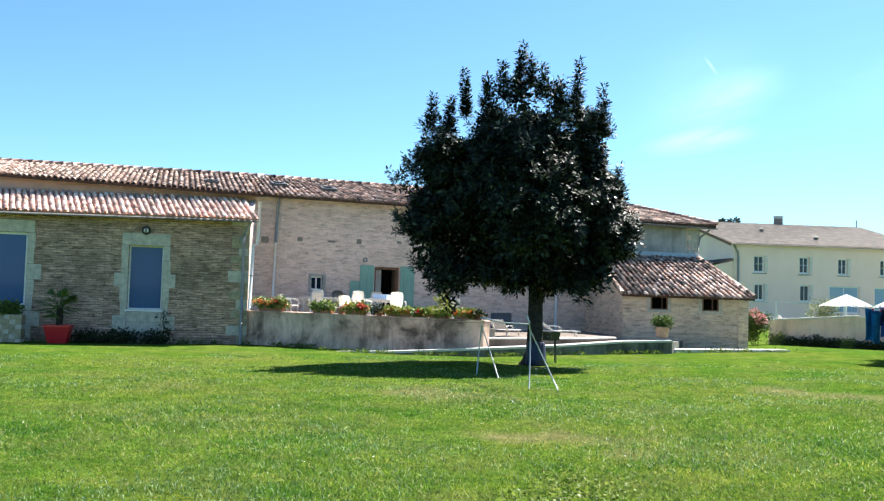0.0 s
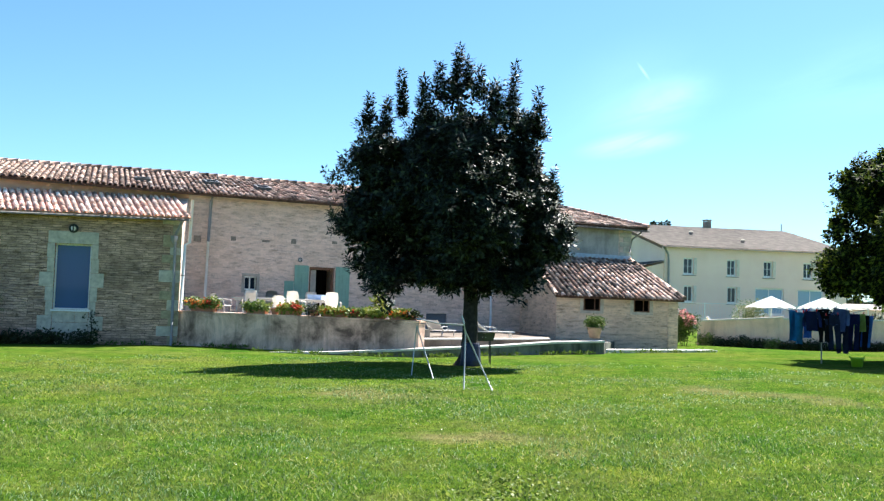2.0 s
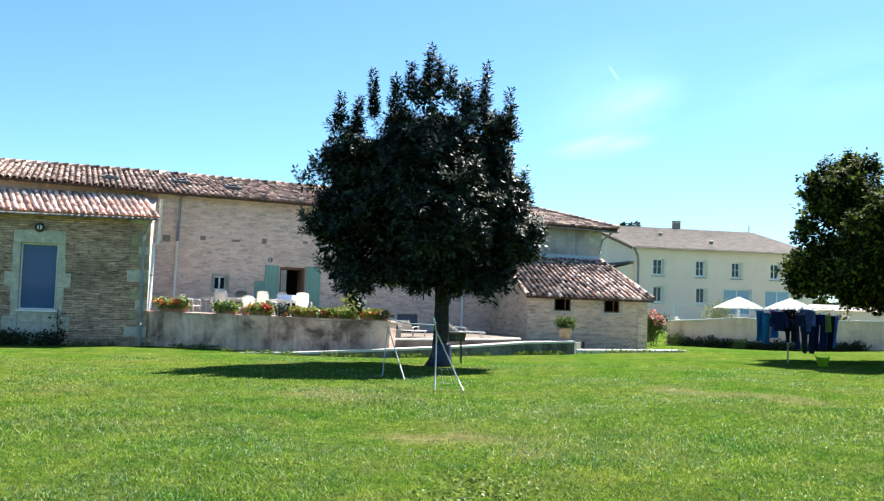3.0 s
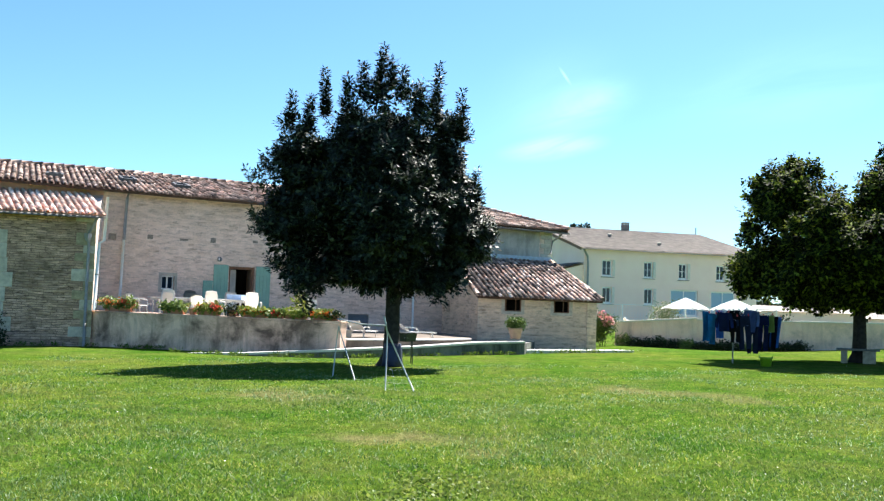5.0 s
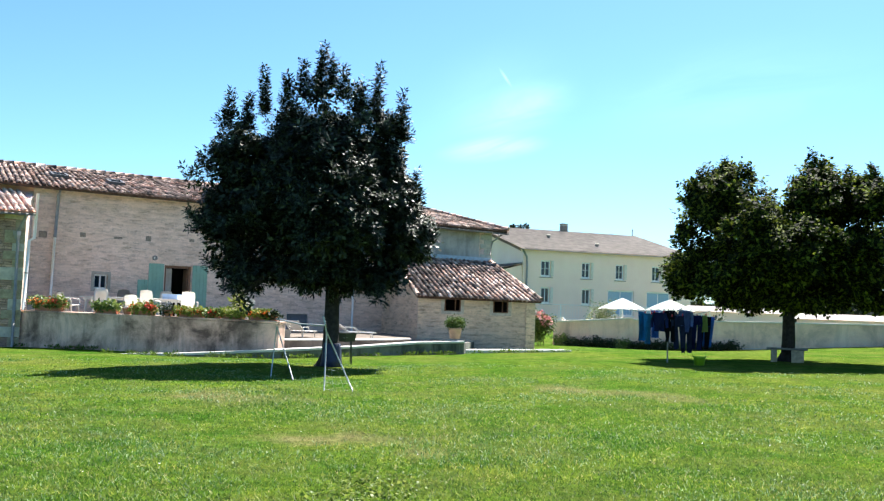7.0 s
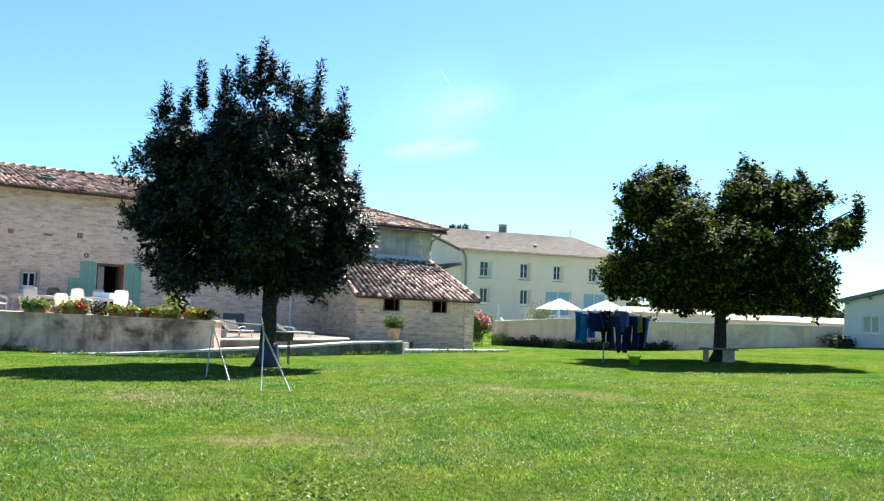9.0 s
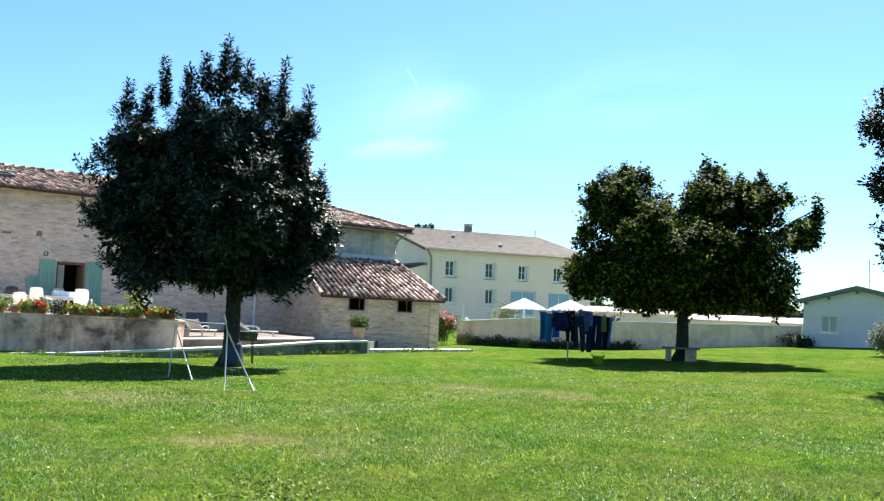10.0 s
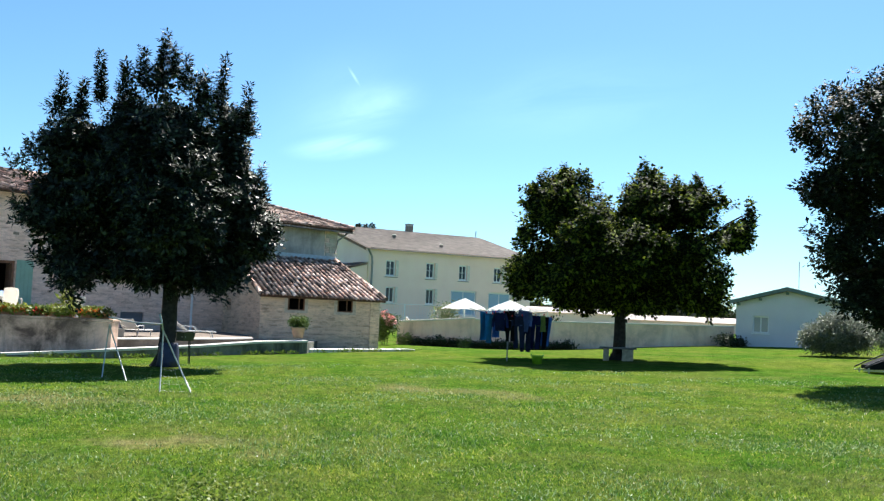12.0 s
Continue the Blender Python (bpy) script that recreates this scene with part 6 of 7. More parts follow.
C_TEAL, C_BLUE, C_NAVY, C_BLACK, C_JEAN = cloth("teal towelling", (0.025, 0.13, 0.25)), cloth("mid blue cotton", (0.09, 0.22, 0.55)), cloth("navy cotton", (0.015, 0.025, 0.09)), cloth("black cotton", (0.012, 0.012, 0.015)), cloth("dark denim", (0.03, 0.04, 0.08))
C_LIME = cloth("lime cotton", (0.35, 0.45, 0.10))
for i, (x, y, w, h, z, mt, lb, nm, lg, sl) in enumerate((
        (-1.68, -0.3, 0.30, 0.98, 1.70, C_TEAL, "teal towel pegged on the line", "towel", 0, 0), (-1.40, -0.55, 0.34, 1.0, 1.68, C_TEAL, "teal towel pegged on the line", "towel", 0, 0), (-1.15, -0.2, 0.42, 0.92, 1.66, C_BLUE, "mid blue towel pegged on the line", "towel", 0, 0),
        (-0.95, -0.8, 0.42, 0.62, 1.66, C_NAVY, "navy blue shirt pegged on the line", "shirt", 0, 1), (-0.55, -0.9, 0.40, 1.02, 1.68, C_BLACK, "black trousers pegged on the line", "trousers", 1, 0), (-0.22, -0.95, 0.42, 1.05, 1.66, C_JEAN, "dark denim trousers pegged on the line", "trousers", 1, 0),
        (0.12, -0.7, 0.44, 0.70, 1.70, cloth("slate blue cotton", (0.11, 0.16, 0.32)), "slate blue shirt pegged on the line", "shirt", 0, 1), (0.12, -0.4, 0.42, 1.12, 1.60, C_JEAN, "dark denim trousers pegged on the line", "trousers", 1, 0), (0.55, -0.45, 0.44, 1.12, 1.62, C_NAVY, "navy trousers pegged on the line", "trousers", 1, 0),
        (0.75, -0.2, 0.36, 0.55, 1.68, C_LIME, "lime green top pegged on the line", "top", 0, 0), (0.88, -0.1, 0.42, 1.08, 1.64, C_BLACK, "black trousers pegged on the line", "trousers", 1, 0), (1.08, 0.1, 0.34, 1.0, 1.60, C_BLUE, "mid blue towel pegged on the line", "towel", 0, 0),
        (-0.6, 0.7, 0.44, 0.7, 1.66, C_BLACK, "black shirt pegged on the line", "shirt", 0, 1), (0.2, 0.6, 0.44, 0.7, 1.68, C_NAVY, "navy blue shirt pegged on the line", "shirt", 0, 1))):
    hanging(m @ Matrix.Translation((x * 0.78 + 0.02, y, z + random.Random(i + 50).uniform(-0.14, 0.04))) @ Matrix.Rotation(random.Random(i).uniform(-0.95, 0.95), 4, "Z") @ Matrix.Rotation(random.Random(i + 9).uniform(-0.12, 0.12), 4, "Y"), w, h, mt, lb, nm, i, bool(lg), bool(sl))

bk = thing("laundry_basket", on_ground(17.95, 29.7, 0, -0.01), "lime green plastic laundry basket on the grass", "basket")
M_LIMEPL = plain("lime green plastic", (0.28, 0.50, 0.02), 0.45)
bm = bmesh.new()
lathe(bm, [(0.15, 0.0), (0.18, 0.25), (0.205, 0.26), (0.205, 0.285), (0.17, 0.285), (0.14, 0.03)], 20)
part("tub", bm, M_LIMEPL, bk, smooth=True)
for s in (-1, 1):
    part("handle", new_tube([(s * 0.19, -0.07, 0.28), (s * 0.21, 0, 0.33), (s * 0.19, 0.07, 0.28)], 0.012, 6), M_LIMEPL, bk)

bn = thing("stone_bench", on_ground(22.9, 33.3, -23), "plain stone bench on two blocks under the tree", "bench")
part("seat", new_box(-0.66, -0.2, 0.42, 0.66, 0.2, 0.48, bevel=0.015), plain("weathered grey wood plank", (0.20, 0.18, 0.15), 0.9), bn)
part("support", new_box(-0.52, -0.17, -0.05, -0.32, 0.17, 0.418, bevel=0.02), M_QUOIN, bn)
part("support", new_box(0.14, -0.18, -0.05, 0.54, 0.17, 0.418, bevel=0.02), M_QUOIN, bn)


def parasol(a, d, r, ztop, drop, label, turn):
    p = polar(a, d)
    ps = thing("parasol", pose(p.x, p.y, -0.4, 0, 0, turn), label, "parasol", "white parasols")
    part("pole", new_tube([(0, 0, 0), (0, 0, ztop + 0.4)], 0.03, 8), M_WHITE, ps)
    bm = bmesh.new()
    apex = bm.verts.new((0, 0, ztop + 0.42))
    n = 32
    ring1 = [bm.verts.new((0.55 * r * math.cos(math.tau * i / n), 0.55 * r * math.sin(math.tau * i / n), ztop + 0.4 - drop * 0.5 + 0.02 * math.cos(8 * math.tau * i / n))) for i in range(n)]
    ring2 = [bm.verts.new((r * (1 + 0.05 * math.cos(8 * math.tau * i / n)) * math.cos(math.tau * i / n), r * (1 + 0.05 * math.cos(8 * math.tau * i / n)) * math.sin(math.tau * i / n), ztop + 0.4 - drop - 0.03 * math.cos(8 * math.tau * i / n))) for i in range(n)]
    for i in range(n):
        bm.faces.new((apex, ring1[i], ring1[(i + 1) % n]))
        bm.faces.new((ring1[i], ring2[i], ring2[(i + 1) % n], ring1[(i + 1) % n]))
    cp = part("canopy", bm, M_CANVAS, ps, "white canvas canopy")
    for i in range(8):
        a_ = math.tau * i / 8
        part("rib", new_tube([(0, 0, ztop + 0.38), (r * math.cos(a_), r * math.sin(a_), ztop + 0.32 - drop)], 0.012, 4), M_WOOD, ps)


M_CANVAS = leaf_mat("white canvas", (0.80, 0.80, 0.78), (0.82, 0.82, 0.80), (0.84, 0.84, 0.82), 0.8, 0.45)
parasol(13.3, 56, 1.45, 2.42, 0.66, "open white canvas parasol behind the wall", 5)
parasol(16.15, 57, 1.5, 2.42, 0.66, "open white canvas parasol behind the wall", 20)

# white mesh fence before the cream house
fa, fb_ = polar(7.6, 62), polar(18.5, 66)
fen = thing("pool_fence", along(fa, fb_, 0), "white post and wire fence", "fence")
LFn = (fb_ - fa).length
nposts = 7
for i in range(nposts):
    x = LFn * i / (nposts - 1)
    part("post", new_tube([(x, 0, -0.6), (x, 0, 1.95)], 0.035, 6), M_WHITE, fen)
for z in (0.9, 1.93):
    part("rail", new_tube([(0, 0, z), (LFn, 0, z)], 0.02, 6), M_WHITE, fen)
bm = bmesh.new()
for i in range(int(LFn / 0.2)):
    tube(bm, [(0.2 * i, 0, 0.9), (0.2 * i, 0, 1.93)], 0.006, 3, caps=False)
part("wire_mesh", bm, M_WHITE, fen)
# white folded slide at the wall's end
sl = thing("deck_slide", beside(GW, 0.6, 0.9), "white plastic slide leaning behind the wall", "slide")
part("chute", new_tube([(0.3, 0, 0.9), (-0.1, 0, 1.45)], 0.08, 4), M_WHITE, sl)
part("ladder", new_tube([(-0.1, 0.0, 1.45), (-0.25, 0, 0.0)], 0.04, 6), M_WHITE, sl)

# oleander, groundcover along the wall, wall-end shrubs
p = polar(8.35, 45.5)
ol = shrub(pose(p.x, p.y, g(p.x, p.y)), [(0, 0, 0.9, 0.62, 0.6, 0.7), (-0.3, 0, 0.6, 0.5, 0.5, 0.5), (0.25, 0, 1.15, 0.45, 0.5, 0.45), (-0.2, 0, 1.3, 0.42, 0.5, 0.35)], M_LEAF_BUSH, "oleander bush with pink blossom by the wall", 260, 8, 0.16, 9, wide=0.3)
leaves_on(ol, "blossom", M_PETAL_P, [(-0.1, -0.1, 1.42, 0.5, 0.5, 0.3), (0.1, -0.3, 1.2, 0.4, 0.4, 0.25)], 30, 9, 0.10, 0.9, 10, 0.08, 0.1, shell=0.8)
rs_ = random.Random(77)
for i in range(15):
    x = 0.4 + i * 0.62
    hh = rs_.uniform(0.2, 0.42)
    shrub(beside(GW, x, -0.35 - rs_.uniform(0, 0.15)), [(0, 0, hh * 0.5, 0.48, 0.3, hh)], M_LEAF_DARK if i % 5 else M_LEAF_POT, "low dark plant along the foot of the garden wall", 90, 40 + i, 0.10, 8)
shrub(beside(GW, 8.9, 2.5), [(0, 0, 1.2, 0.5, 0.5, 0.6)], M_LEAF_DARK, "dark shrub behind the garden wall", 70, 70, 0.12, 8)
p = polar(11.9, 58)
shrub(pose(p.x, p.y, -0.2), [(0, 0, 1.3, 1.0, 0.8, 1.1), (0.5, 0, 1.9, 0.8, 0.6, 0.6)], leaf_mat("olive leaves", (0.16, 0.18, 0.08), (0.24, 0.26, 0.12), (0.34, 0.36, 0.18), 0.6, 0.25), "pale olive shrub behind the garden wall", 240, 71, 0.14, 8, wide=0.35)
shrub(beside(SHED, -0.3, -0.6), [(0, 0, 0.3, 0.75, 0.5, 0.35), (0.6, 0, 0.2, 0.6, 0.4, 0.25)], M_LEAF_DARK, "dark low shrub at the shed corner", 170, 72)
shrub(on_ground(35.3, 42.0, -35), [(0, 0, 0.85, 1.25, 1.1, 0.85), (-0.7, 0, 0.7, 0.8, 0.8, 0.6), (0.8, 0, 0.8, 0.9, 0.8, 0.7), (0.1, 0, 1.35, 0.8, 0.7, 0.5)], M_LEAF_GREY, "silvery round shrub with feathery twigs", 1900, 73, 0.15, 10, wide=0.24, shell=0.5)
shrub(on_ground(38.5, 40.5, -35), [(0, 0, 0.85, 1.0, 1.0, 0.8)], M_LEAF_GREY, "silvery round shrub with feathery twigs", 600, 74, 0.15, 10, wide=0.24, shell=0.5)

# low roofs and field beyond the wall
for a0, a1, d, z, lb in ((17.2, 23.0, 72, 2.3, "long low outbuilding with pale roof beyond the wall"), (23.4, 29.9, 74, 2.0, "long low outbuilding with pale roof beyond the wall")):
    q0, q1 = polar(a0, d), polar(a1, d)
    ln = (q1 - q0).length
    lb_ = thing("low_building", along(q0, q1), lb, "building", "low buildings beyond the wall")
    part("wall", new_box(0, 0.3, -0.8, ln, 5.0, z - 0.45), M_CREAM, lb_)
    bm = bmesh.new()
    vs = [bm.verts.new(v) for v in ((-0.3, 0, z - 0.45), (ln + 0.3, 0, z - 0.45), (ln + 0.3, 5.2, z), (-0.3, 5.2, z))]
    bm.faces.new(vs)
    bmesh.ops.solidify(bm, geom=bm.faces[:], thickness=0.1)
    part("roof", bm, plain("pale pinkish sheet roof", (0.52, 0.47, 0.44), 0.8), lb_)
# shed details
M_GLASS_PALE = glass("curtained window glass", (0.42, 0.42, 0.40), 0.08)
win = pane_window(shed, at(SHED, 0.85, 1.16), 0.83, 0.90, frame_w=0.07, depth=0.1, glass_mat=M_GLASS_PALE)
M_FASCIA = plain("grey-green fascia paint", (0.12, 0.17, 0.155), 0.6)
for a, b in (((-0.35, 2.70), (2.6, 3.50)), ((2.6, 3.50), (5.95, 2.70))):
    bm = bmesh.new()
    vs = [bm.verts.new((x, y, z + dz)) for x, z in (a, b) for y in (-0.32, 6.2) for dz in (0.0, 0.12)]
    for f in ((0, 1, 5, 4), (2, 6, 7, 3), (1, 3, 7, 5), (0, 4, 6, 2), (0, 2, 3, 1), (4, 5, 7, 6)):
        bm.faces.new([vs[i] for i in f])
    bmesh.ops.recalc_face_normals(bm, faces=bm.faces[:])
    q = part("roof", bm, M_SLATE, shed)
    q.matrix_world = SHED
    bm = bmesh.new()
    vs = [bm.verts.new((x, y, z + dz)) for x, z in (a, b) for y in (-0.36, -0.323) for dz in (-0.06, 0.14)]
    for f in ((0, 1, 5, 4), (2, 6, 7, 3), (1, 3, 7, 5), (0, 4, 6, 2), (0, 2, 3, 1), (4, 5, 7, 6)):
        bm.faces.new([vs[i] for i in f])
    bmesh.ops.recalc_face_normals(bm, faces=bm.faces[:])
    q = part("fascia", bm, M_FASCIA, shed, "grey-green bargeboard")
    q.matrix_world = SHED
for x, z in ((0.15, 2.70), (1.25, 2.98), (2.6, 3.33), (4.0, 3.02), (5.3, 2.72)):
    q = part("purlin_end", new_box(x - 0.07, -0.30, z - 0.1, x + 0.07, 0, z + 0.04), M_FASCIA, shed)
    q.matrix_world = SHED
q = part("antenna_mast", new_tube([(2.9, 3, 3.4), (2.9, 3, 5.2)], 0.02, 5), M_ZINC, shed)
q.matrix_world = SHED

# dark folding recliner under the oak
rc = thing("canvas_recliner", on_ground(38.2, 31.5, -20), "black canvas recliner on a low metal frame", "recliner")
bm = bmesh.new()
vs = [bm.verts.new(v) for v in ((-0.75, -0.45, 0.22), (0.9, -0.45, 0.95), (0.9, 0.45, 0.95), (-0.75, 0.45, 0.22), (-0.75, -0.45, 0.10), (1.2, -0.45, 0.16), (1.2, 0.45, 0.16), (-0.75, 0.45, 0.10))]
for f in ((0, 1, 2, 3), (7, 6, 5, 4), (0, 4, 5, 1), (1, 5, 6, 2), (2, 6, 7, 3), (3, 7, 4, 0)):
    bm.faces.new([vs[i] for i in f])
part("canvas", bm, C_BLACK, rc)
for s in (-0.47, 0.47):
    part("frame_bar", new_tube([(-0.95, s, 0.14), (-0.6, s, 0.33), (0.95, s, 1.02)], 0.02, 6), M_BLACK, rc)
    part("frame_bar", new_tube([(-0.95, s, 0.06), (1.25, s, 0.09)], 0.02, 6), M_STEEL, rc)
    part("leg", new_tube([(-0.8, s, 0.14), (-0.8, s, -0.03)], 0.02, 6), M_STEEL, rc)
    part("leg", new_tube([(1.1, s, 0.14), (1.1, s, -0.03)], 0.02, 6), M_STEEL, rc)


# far tree line, seen over the roofs and along the field
def far_trees(name, spots, label, material, seed, leaf=0.9, count=160):
    cs, ds = [], []
    for a, d, w, h, z in spots:
        p = polar(a, d)
        c, dd = crown_points([(p.x, p.y, z + h * 0.5, w, w * 0.6, h * 0.5), (p.x + w * 0.5, p.y, z + h * 0.4, w * 0.6, w * 0.5, h * 0.4)], count, seed + int(a * 10) % 97, 0.4)
        cs.append(c)
        ds.append(dd)
    me = leaf_cloud(name, material, np.concatenate(cs), np.concatenate(ds), leaf, 0.8, 7, leaf * 1.1, leaf * 0.65, seed)
    return tagged(new(name, me), label, "trees", kind="stuff")


rt_ = random.Random(5)
far_trees("far_trees", [(7.15, 130, 0.5, 1.5, 12.2), (6.75, 131, 0.45, 1.2, 12.2), (6.35, 130, 0.4, 1.35, 12.1), (6.05, 132, 0.4, 0.9, 12.2)], "tops of dark trees beyond the cream house roof", M_LEAF_OAK, 81, 0.28, 22)
far_trees("far_hedge", [(16 + 0.55 * i, 150 + rt_.uniform(-15, 30), 4.5, rt_.uniform(3.0, 5.0), -1.0) for i in range(60)] + [(-60 + 1.0 * i, 160, 6, 6, -1) for i in range(20)], "distant dark hedge and trees beyond the fields", M_LEAF_DARK, 82)
p0, p1 = polar(24, 95), polar(60, 90)
bm = new_box(0, 0, -0.6, (p1 - p0).length, 40, -0.1)
q = tagged(part("field", bm, plain("dry straw field", (0.42, 0.36, 0.22), 0.95, vary=0.15, scale=0.2)), "pale dry field beyond the lawn", "field", kind="structure")
q.matrix_world = along(p0, p1, 0.45)


# ---- grass blades and daisies ----
def lawn_blades():
    rs = np.random.RandomState(8)
    n = 420000
    a = np.radians(rs.uniform(-42, 44, n))
    d = 6.2 + 24.0 * rs.rand(n) ** 1.35
    x, y = d * np.sin(a), d * np.cos(a)
    cl = np.sin(x * 1.9 + 1.3 * np.sin(y * 0.8)) + np.sin(y * 2.3 + 1.1 * np.sin(x * 1.1)) + np.sin((x + y) * 5.1) * 0.6
    keep = rs.rand(n) < (0.65 + 0.12 * cl) * np.clip((29 - d) / 14, 0, 1)
    x, y, d = x[keep], y[keep], d[keep]
    n = len(x)
    z = np.array([g(u, v) for u, v in zip(x, y)])
    h = (0.014 + 0.026 * rs.rand(n)) * np.clip((34 - d) / 16, 0.4, 1) * (1 + 0.4 * np.sin(x * 0.9) * np.sin(y * 0.7))
    w = 0.0025 + 0.00045 * d
    th = rs.uniform(0, math.tau, n)
    ux, uy = np.cos(th), np.sin(th)
    lx, ly = rs.normal(size=n) * 0.9 * h, rs.normal(size=n) * 0.9 * h
    base = np.stack([x, y, z - 0.005], 1)
    sd = np.stack([ux * w, uy * w, 0 * w], 1)
    tip = np.stack([x + lx, y + ly, z + h], 1)
    verts = np.stack([base - sd, base + sd, tip], 1).reshape(-1, 3)
    faces = np.arange(3 * n).reshape(-1, 3)
    kk = Nodes("grass blades", 0.6)
    c1 = kk.ramp(kk.island(), (0.0, (0.012, 0.048, 0.006)), (0.38, (0.095, 0.19, 0.020)), (0.75, (0.215, 0.295, 0.036)), (0.93, (0.29, 0.34, 0.07)), (1.0, (0.46, 0.42, 0.20)))
    pt = kk.noise(0.55, 5, 0.65, dist=0.3)
    cc = kk.mix(kk.ramp(pt, (0.46, (0.0,)), (0.70, (0.55,))), c1, (0.185, 0.19, 0.06))
    cc = kk.mix(0.85, cc, kk.ramp(kk.noise(1.25, 6, 0.7, dist=0.5), (0.34, (0.46, 0.70, 0.50)), (0.5, (0.97,)), (0.66, (1.38, 1.24, 1.05))), "MULTIPLY")
    for bx, by, brx, bry in BARE:
        cc = kk.mix(bare(kk, bx, by, brx, bry, kk.noise(3.0, 6, 0.75)), cc, (0.235, 0.20, 0.095))
    kk.colour(cc)
    kk.b.inputs["Specular IOR Level"].default_value = 0.4
    tr = kk.n.new("ShaderNodeBsdfTranslucent")
    kk.l.new(cc, tr.inputs["Color"])
    mx = kk.n.new("ShaderNodeMixShader")
    mx.inputs[0].default_value = 0.5
    kk.l.new(kk.b.outputs[0], mx.inputs[1])
    kk.l.new(tr.outputs[0], mx.inputs[2])
    kk.l.new(mx.outputs[0], kk.n["Material Output"].inputs["Surface"])
    ob = new("grass", from_arrays("grass", verts, faces, kk.mat))
    tagged(ob, "short mown grass blades with dry patches", "grass", kind="stuff")
    # tufts of longer, bluish grass
    n, per = 4200, 16
    a, d = np.radians(rs.uniform(-40, 42, n)), 6.3 + 21 * rs.rand(n) ** 1.3
    x, y = d * np.sin(a), d * np.cos(a)
    gather = np.sin(x * 1.1 + 2.0 * np.sin(y * 0.6)) + np.sin(y * 1.3 + 1.7 * np.sin(x * 0.7 + 2)) + rs.normal(size=n) * 0.5
    x, y, d = x[gather > 0.3], y[gather > 0.3], d[gather > 0.3]
    n = len(x) * per
    size = np.repeat(0.10 + 0.22 * rs.rand(len(x)), per)
    x, y, d = np.repeat(x, per) + rs.normal(size=n) * size, np.repeat(y, per) + rs.normal(size=n) * size, np.repeat(d, per)
    z = np.array([g(u, v) for u, v in zip(x, y)])
    h = 0.018 + 0.03 * rs.rand(n)
    w = 0.0025 + 0.0003 * d
    th = rs.uniform(0, math.tau, n)
    sd = np.stack([np.cos(th) * w, np.sin(th) * w, 0 * w], 1)
    lean_ = rs.normal(size=(n, 2)) * 0.9 * h[:, None]
    base = np.stack([x, y, z - 0.005], 1)
    mid = np.stack([x + lean_[:, 0] * 0.35, y + lean_[:, 1] * 0.35, z + h * 0.7], 1)
    tip = np.stack([x + lean_[:, 0], y + lean_[:, 1], z + h], 1)
    verts = np.stack([base - sd, base + sd, mid + sd * 0.8, mid - sd * 0.8, mid - sd * 0.8, mid + sd * 0.8, tip + sd * 0.1, tip - sd * 0.1], 1).reshape(-1, 3)
    # the whitish end of the blade colours imitates glints of sun
    me = from_arrays("grass_tufts", verts, np.arange(8 * n).reshape(-1, 4), leaf_mat("tuft blades with painted glints", (0.025, 0.085, 0.015), (0.10, 0.21, 0.045), (0.42, 0.52, 0.28), 0.42, 0.5))
    tagged(new("grass_tufts", me), "tufts of longer bluish grass in the lawn", "grass", kind="stuff")
    n = 170
    a = np.radians(rs.uniform(-40, 42, n))
    d = 7 + 32 * rs.rand(n)
    x, y = d * np.sin(a) + rs.normal(size=n) * 0.2, d * np.cos(a)
    z = np.array([g(u, v) for u, v in zip(x, y)]) + 0.05 + 0.02 * rs.rand(n)
    r = 0.005 + 0.006 * rs.rand(n)
    c = np.stack([x, y, z], 1)
    ring = np.stack([c + np.stack([r * math.cos(t), r * math.sin(t), 0.004 * math.sin(2 * t) + 0 * r], 1) for t in np.linspace(0, math.tau, 7)[:-1]], 1).reshape(-1, 3)
    ob = new("daisies", from_arrays("daisies", ring, np.arange(6 * n).reshape(-1, 6), plain("white petals", (0.75, 0.76, 0.74), 0.7)))
    tagged(ob, "small white daisies scattered over the lawn", "flowers", kind="stuff")


lawn_blades()


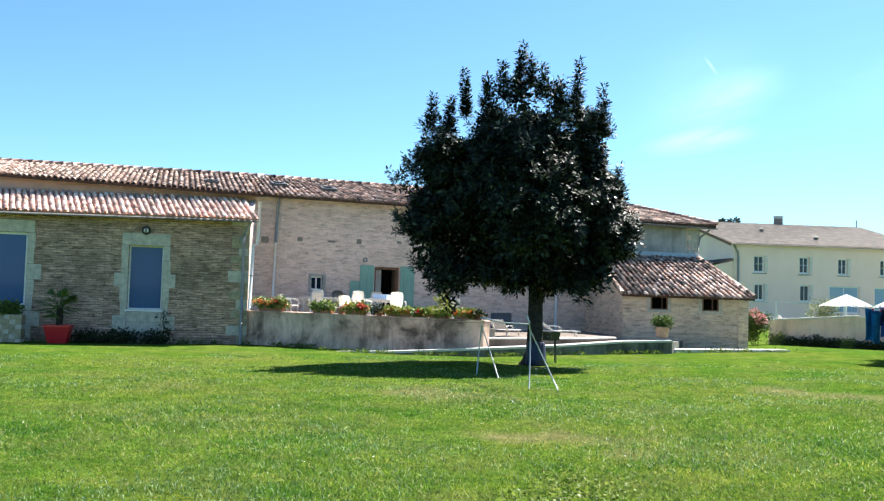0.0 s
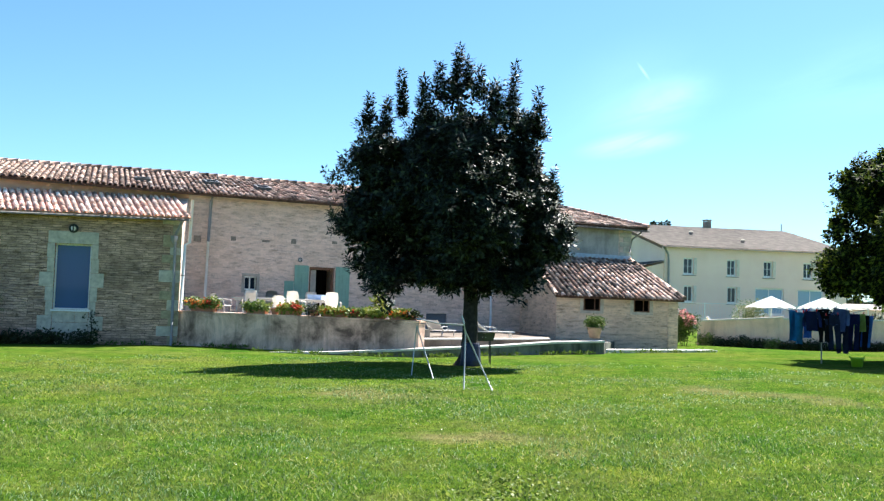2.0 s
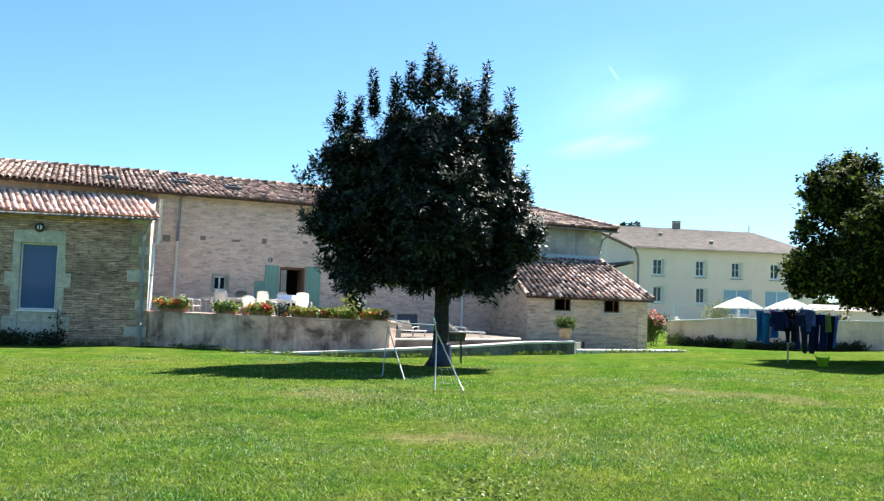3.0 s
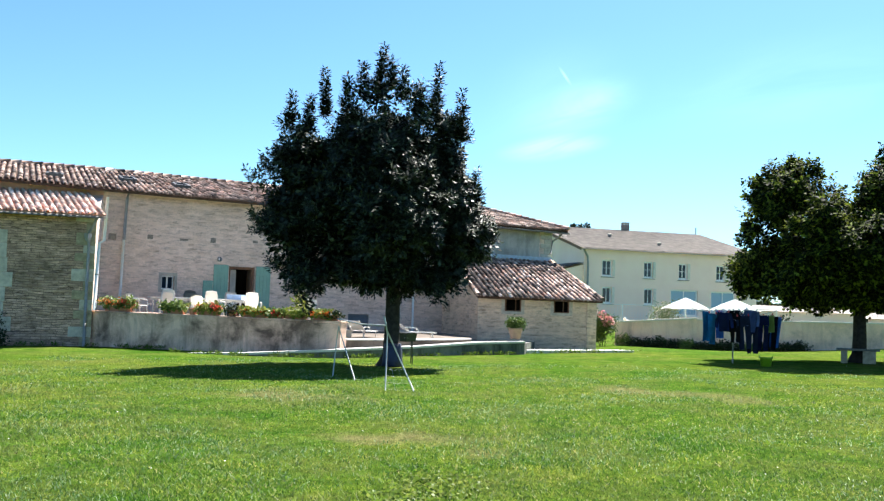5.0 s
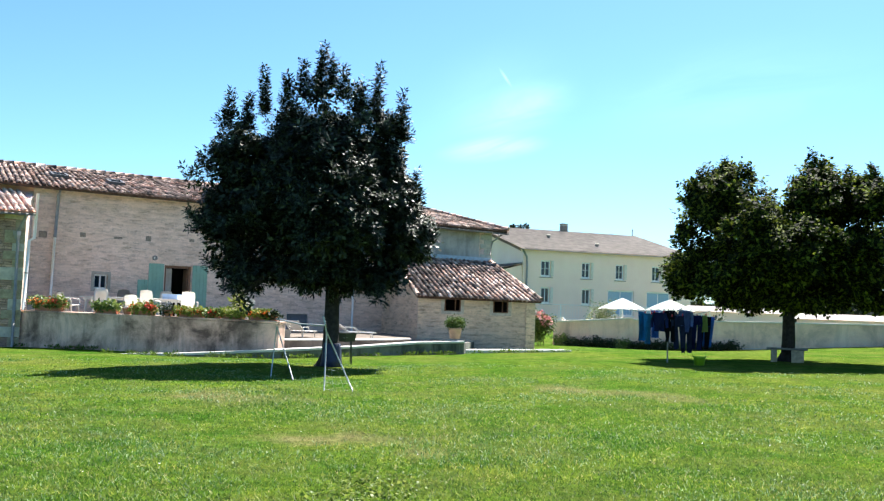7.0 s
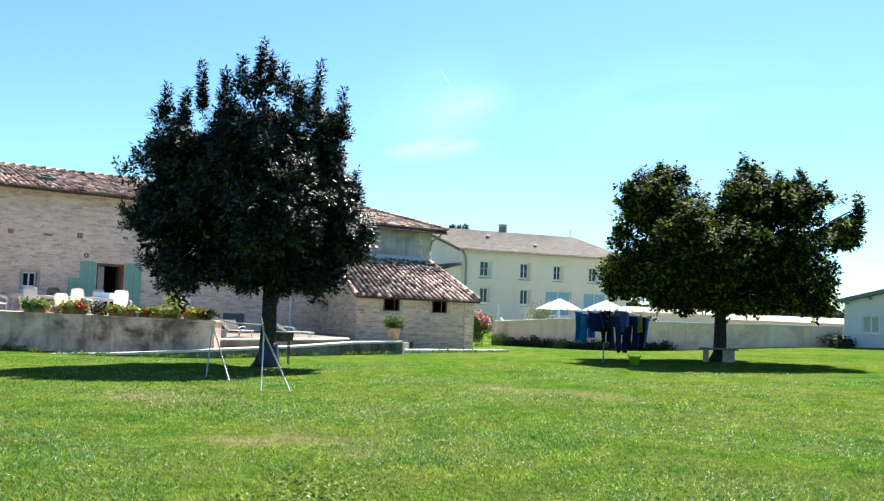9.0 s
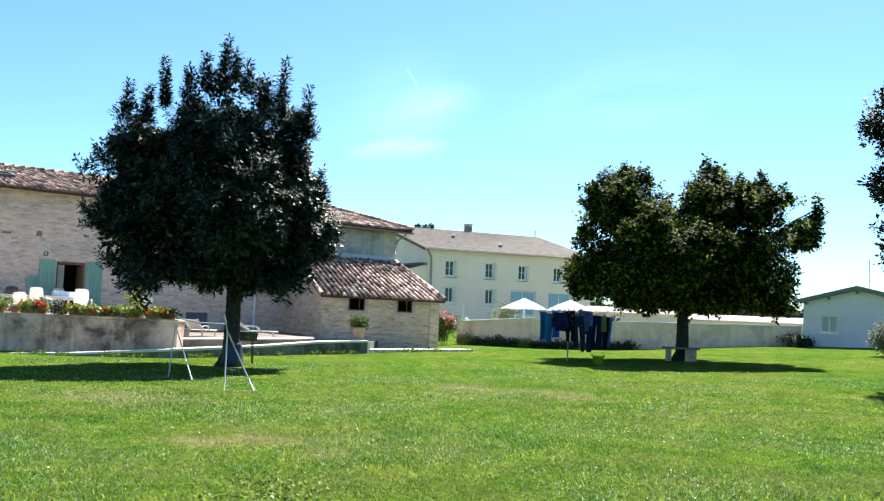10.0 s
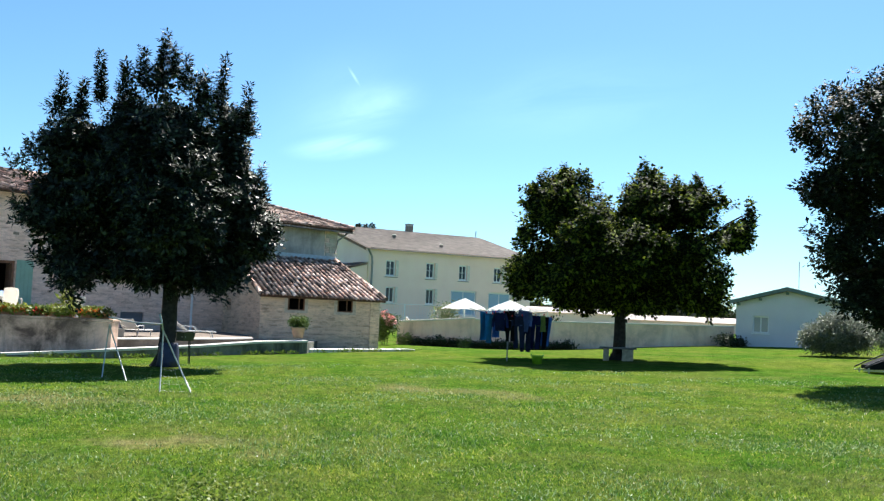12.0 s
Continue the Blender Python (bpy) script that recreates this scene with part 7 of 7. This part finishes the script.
# ---- weeds along the edging and the wall feet ----
def weeds(name, lines, label, material, seed, leaf=0.14, step=0.09):
    rs = np.random.RandomState(seed)
    cs, ds = [], []
    for p, q in lines:
        p, q = Vector(p), Vector(q)
        for _ in range(int((q - p).length / step)):
            w = p.lerp(q, rs.rand())
            if math.sin(w.x * 2.1) + math.sin(w.x * 5.3 + 1) + rs.rand() < 0.1:
                continue
            x, y = w.x + rs.normal() * 0.08, w.y + rs.normal() * 0.08
            cs.append((x, y, g(x, y) + 0.02))
            ds.append((rs.normal() * 0.3, rs.normal() * 0.3, 1))
    me = leaf_cloud(name, material, np.array(cs), np.array(ds), leaf, 0.3, 7, 0.08, 0.08, seed, droop=-0.4)
    return tagged(new(name, me), label, "weeds", kind="stuff")


M_WEED = leaf_mat("bright weed leaves", (0.06, 0.12, 0.012), (0.10, 0.17, 0.02), (0.17, 0.22, 0.04), 0.6, 0.35)
toward = Vector((0.02, -0.22, 0))
weeds("weeds", [(a + toward, b + toward) for a, b in zip(front, front[1:])] + [(hp(HOUSE, 5, -0.12, 0), hp(HOUSE, 14, -0.12, 0)), (hp(TERR, 0, -0.12, 0), hp(TERR, 3.2, -0.12, 0)), (p0_s, p1_s)],
      "bright green weeds along the stone edging", M_WEED, 91, 0.10, 0.06)


def clover(a0, a1, d0, d1, count, seed, label):
    """Low broad-leaved weeds between the grass."""
    rs = np.random.RandomState(seed)
    cs, ds = [], []
    for _ in range(count):
        a, d = (a0 + a1) / 2 + rs.normal() * (a1 - a0) / 4, (d0 + d1) / 2 + rs.normal() * (d1 - d0) / 4
        p = polar(a, d)
        cs.append((p.x, p.y, g(p.x, p.y) + 0.022))
        ds.append((0.0, 0.0, 1.0))
    me = leaf_cloud("clover", M_CLOVER, np.array(cs), np.array(ds), 0.032, 0.9, 7, 0.02, 0.05, seed, droop=0.55)
    return tagged(new("clover", me), label, "weeds", kind="stuff")


M_CLOVER = leaf_mat("clover leaves", (0.10, 0.17, 0.02), (0.16, 0.23, 0.03), (0.25, 0.29, 0.06), 0.5, 0.45)
clover(-5.5, 2.0, 7.0, 9.0, 300, 61, "patch of yellowish green clover in the lawn")
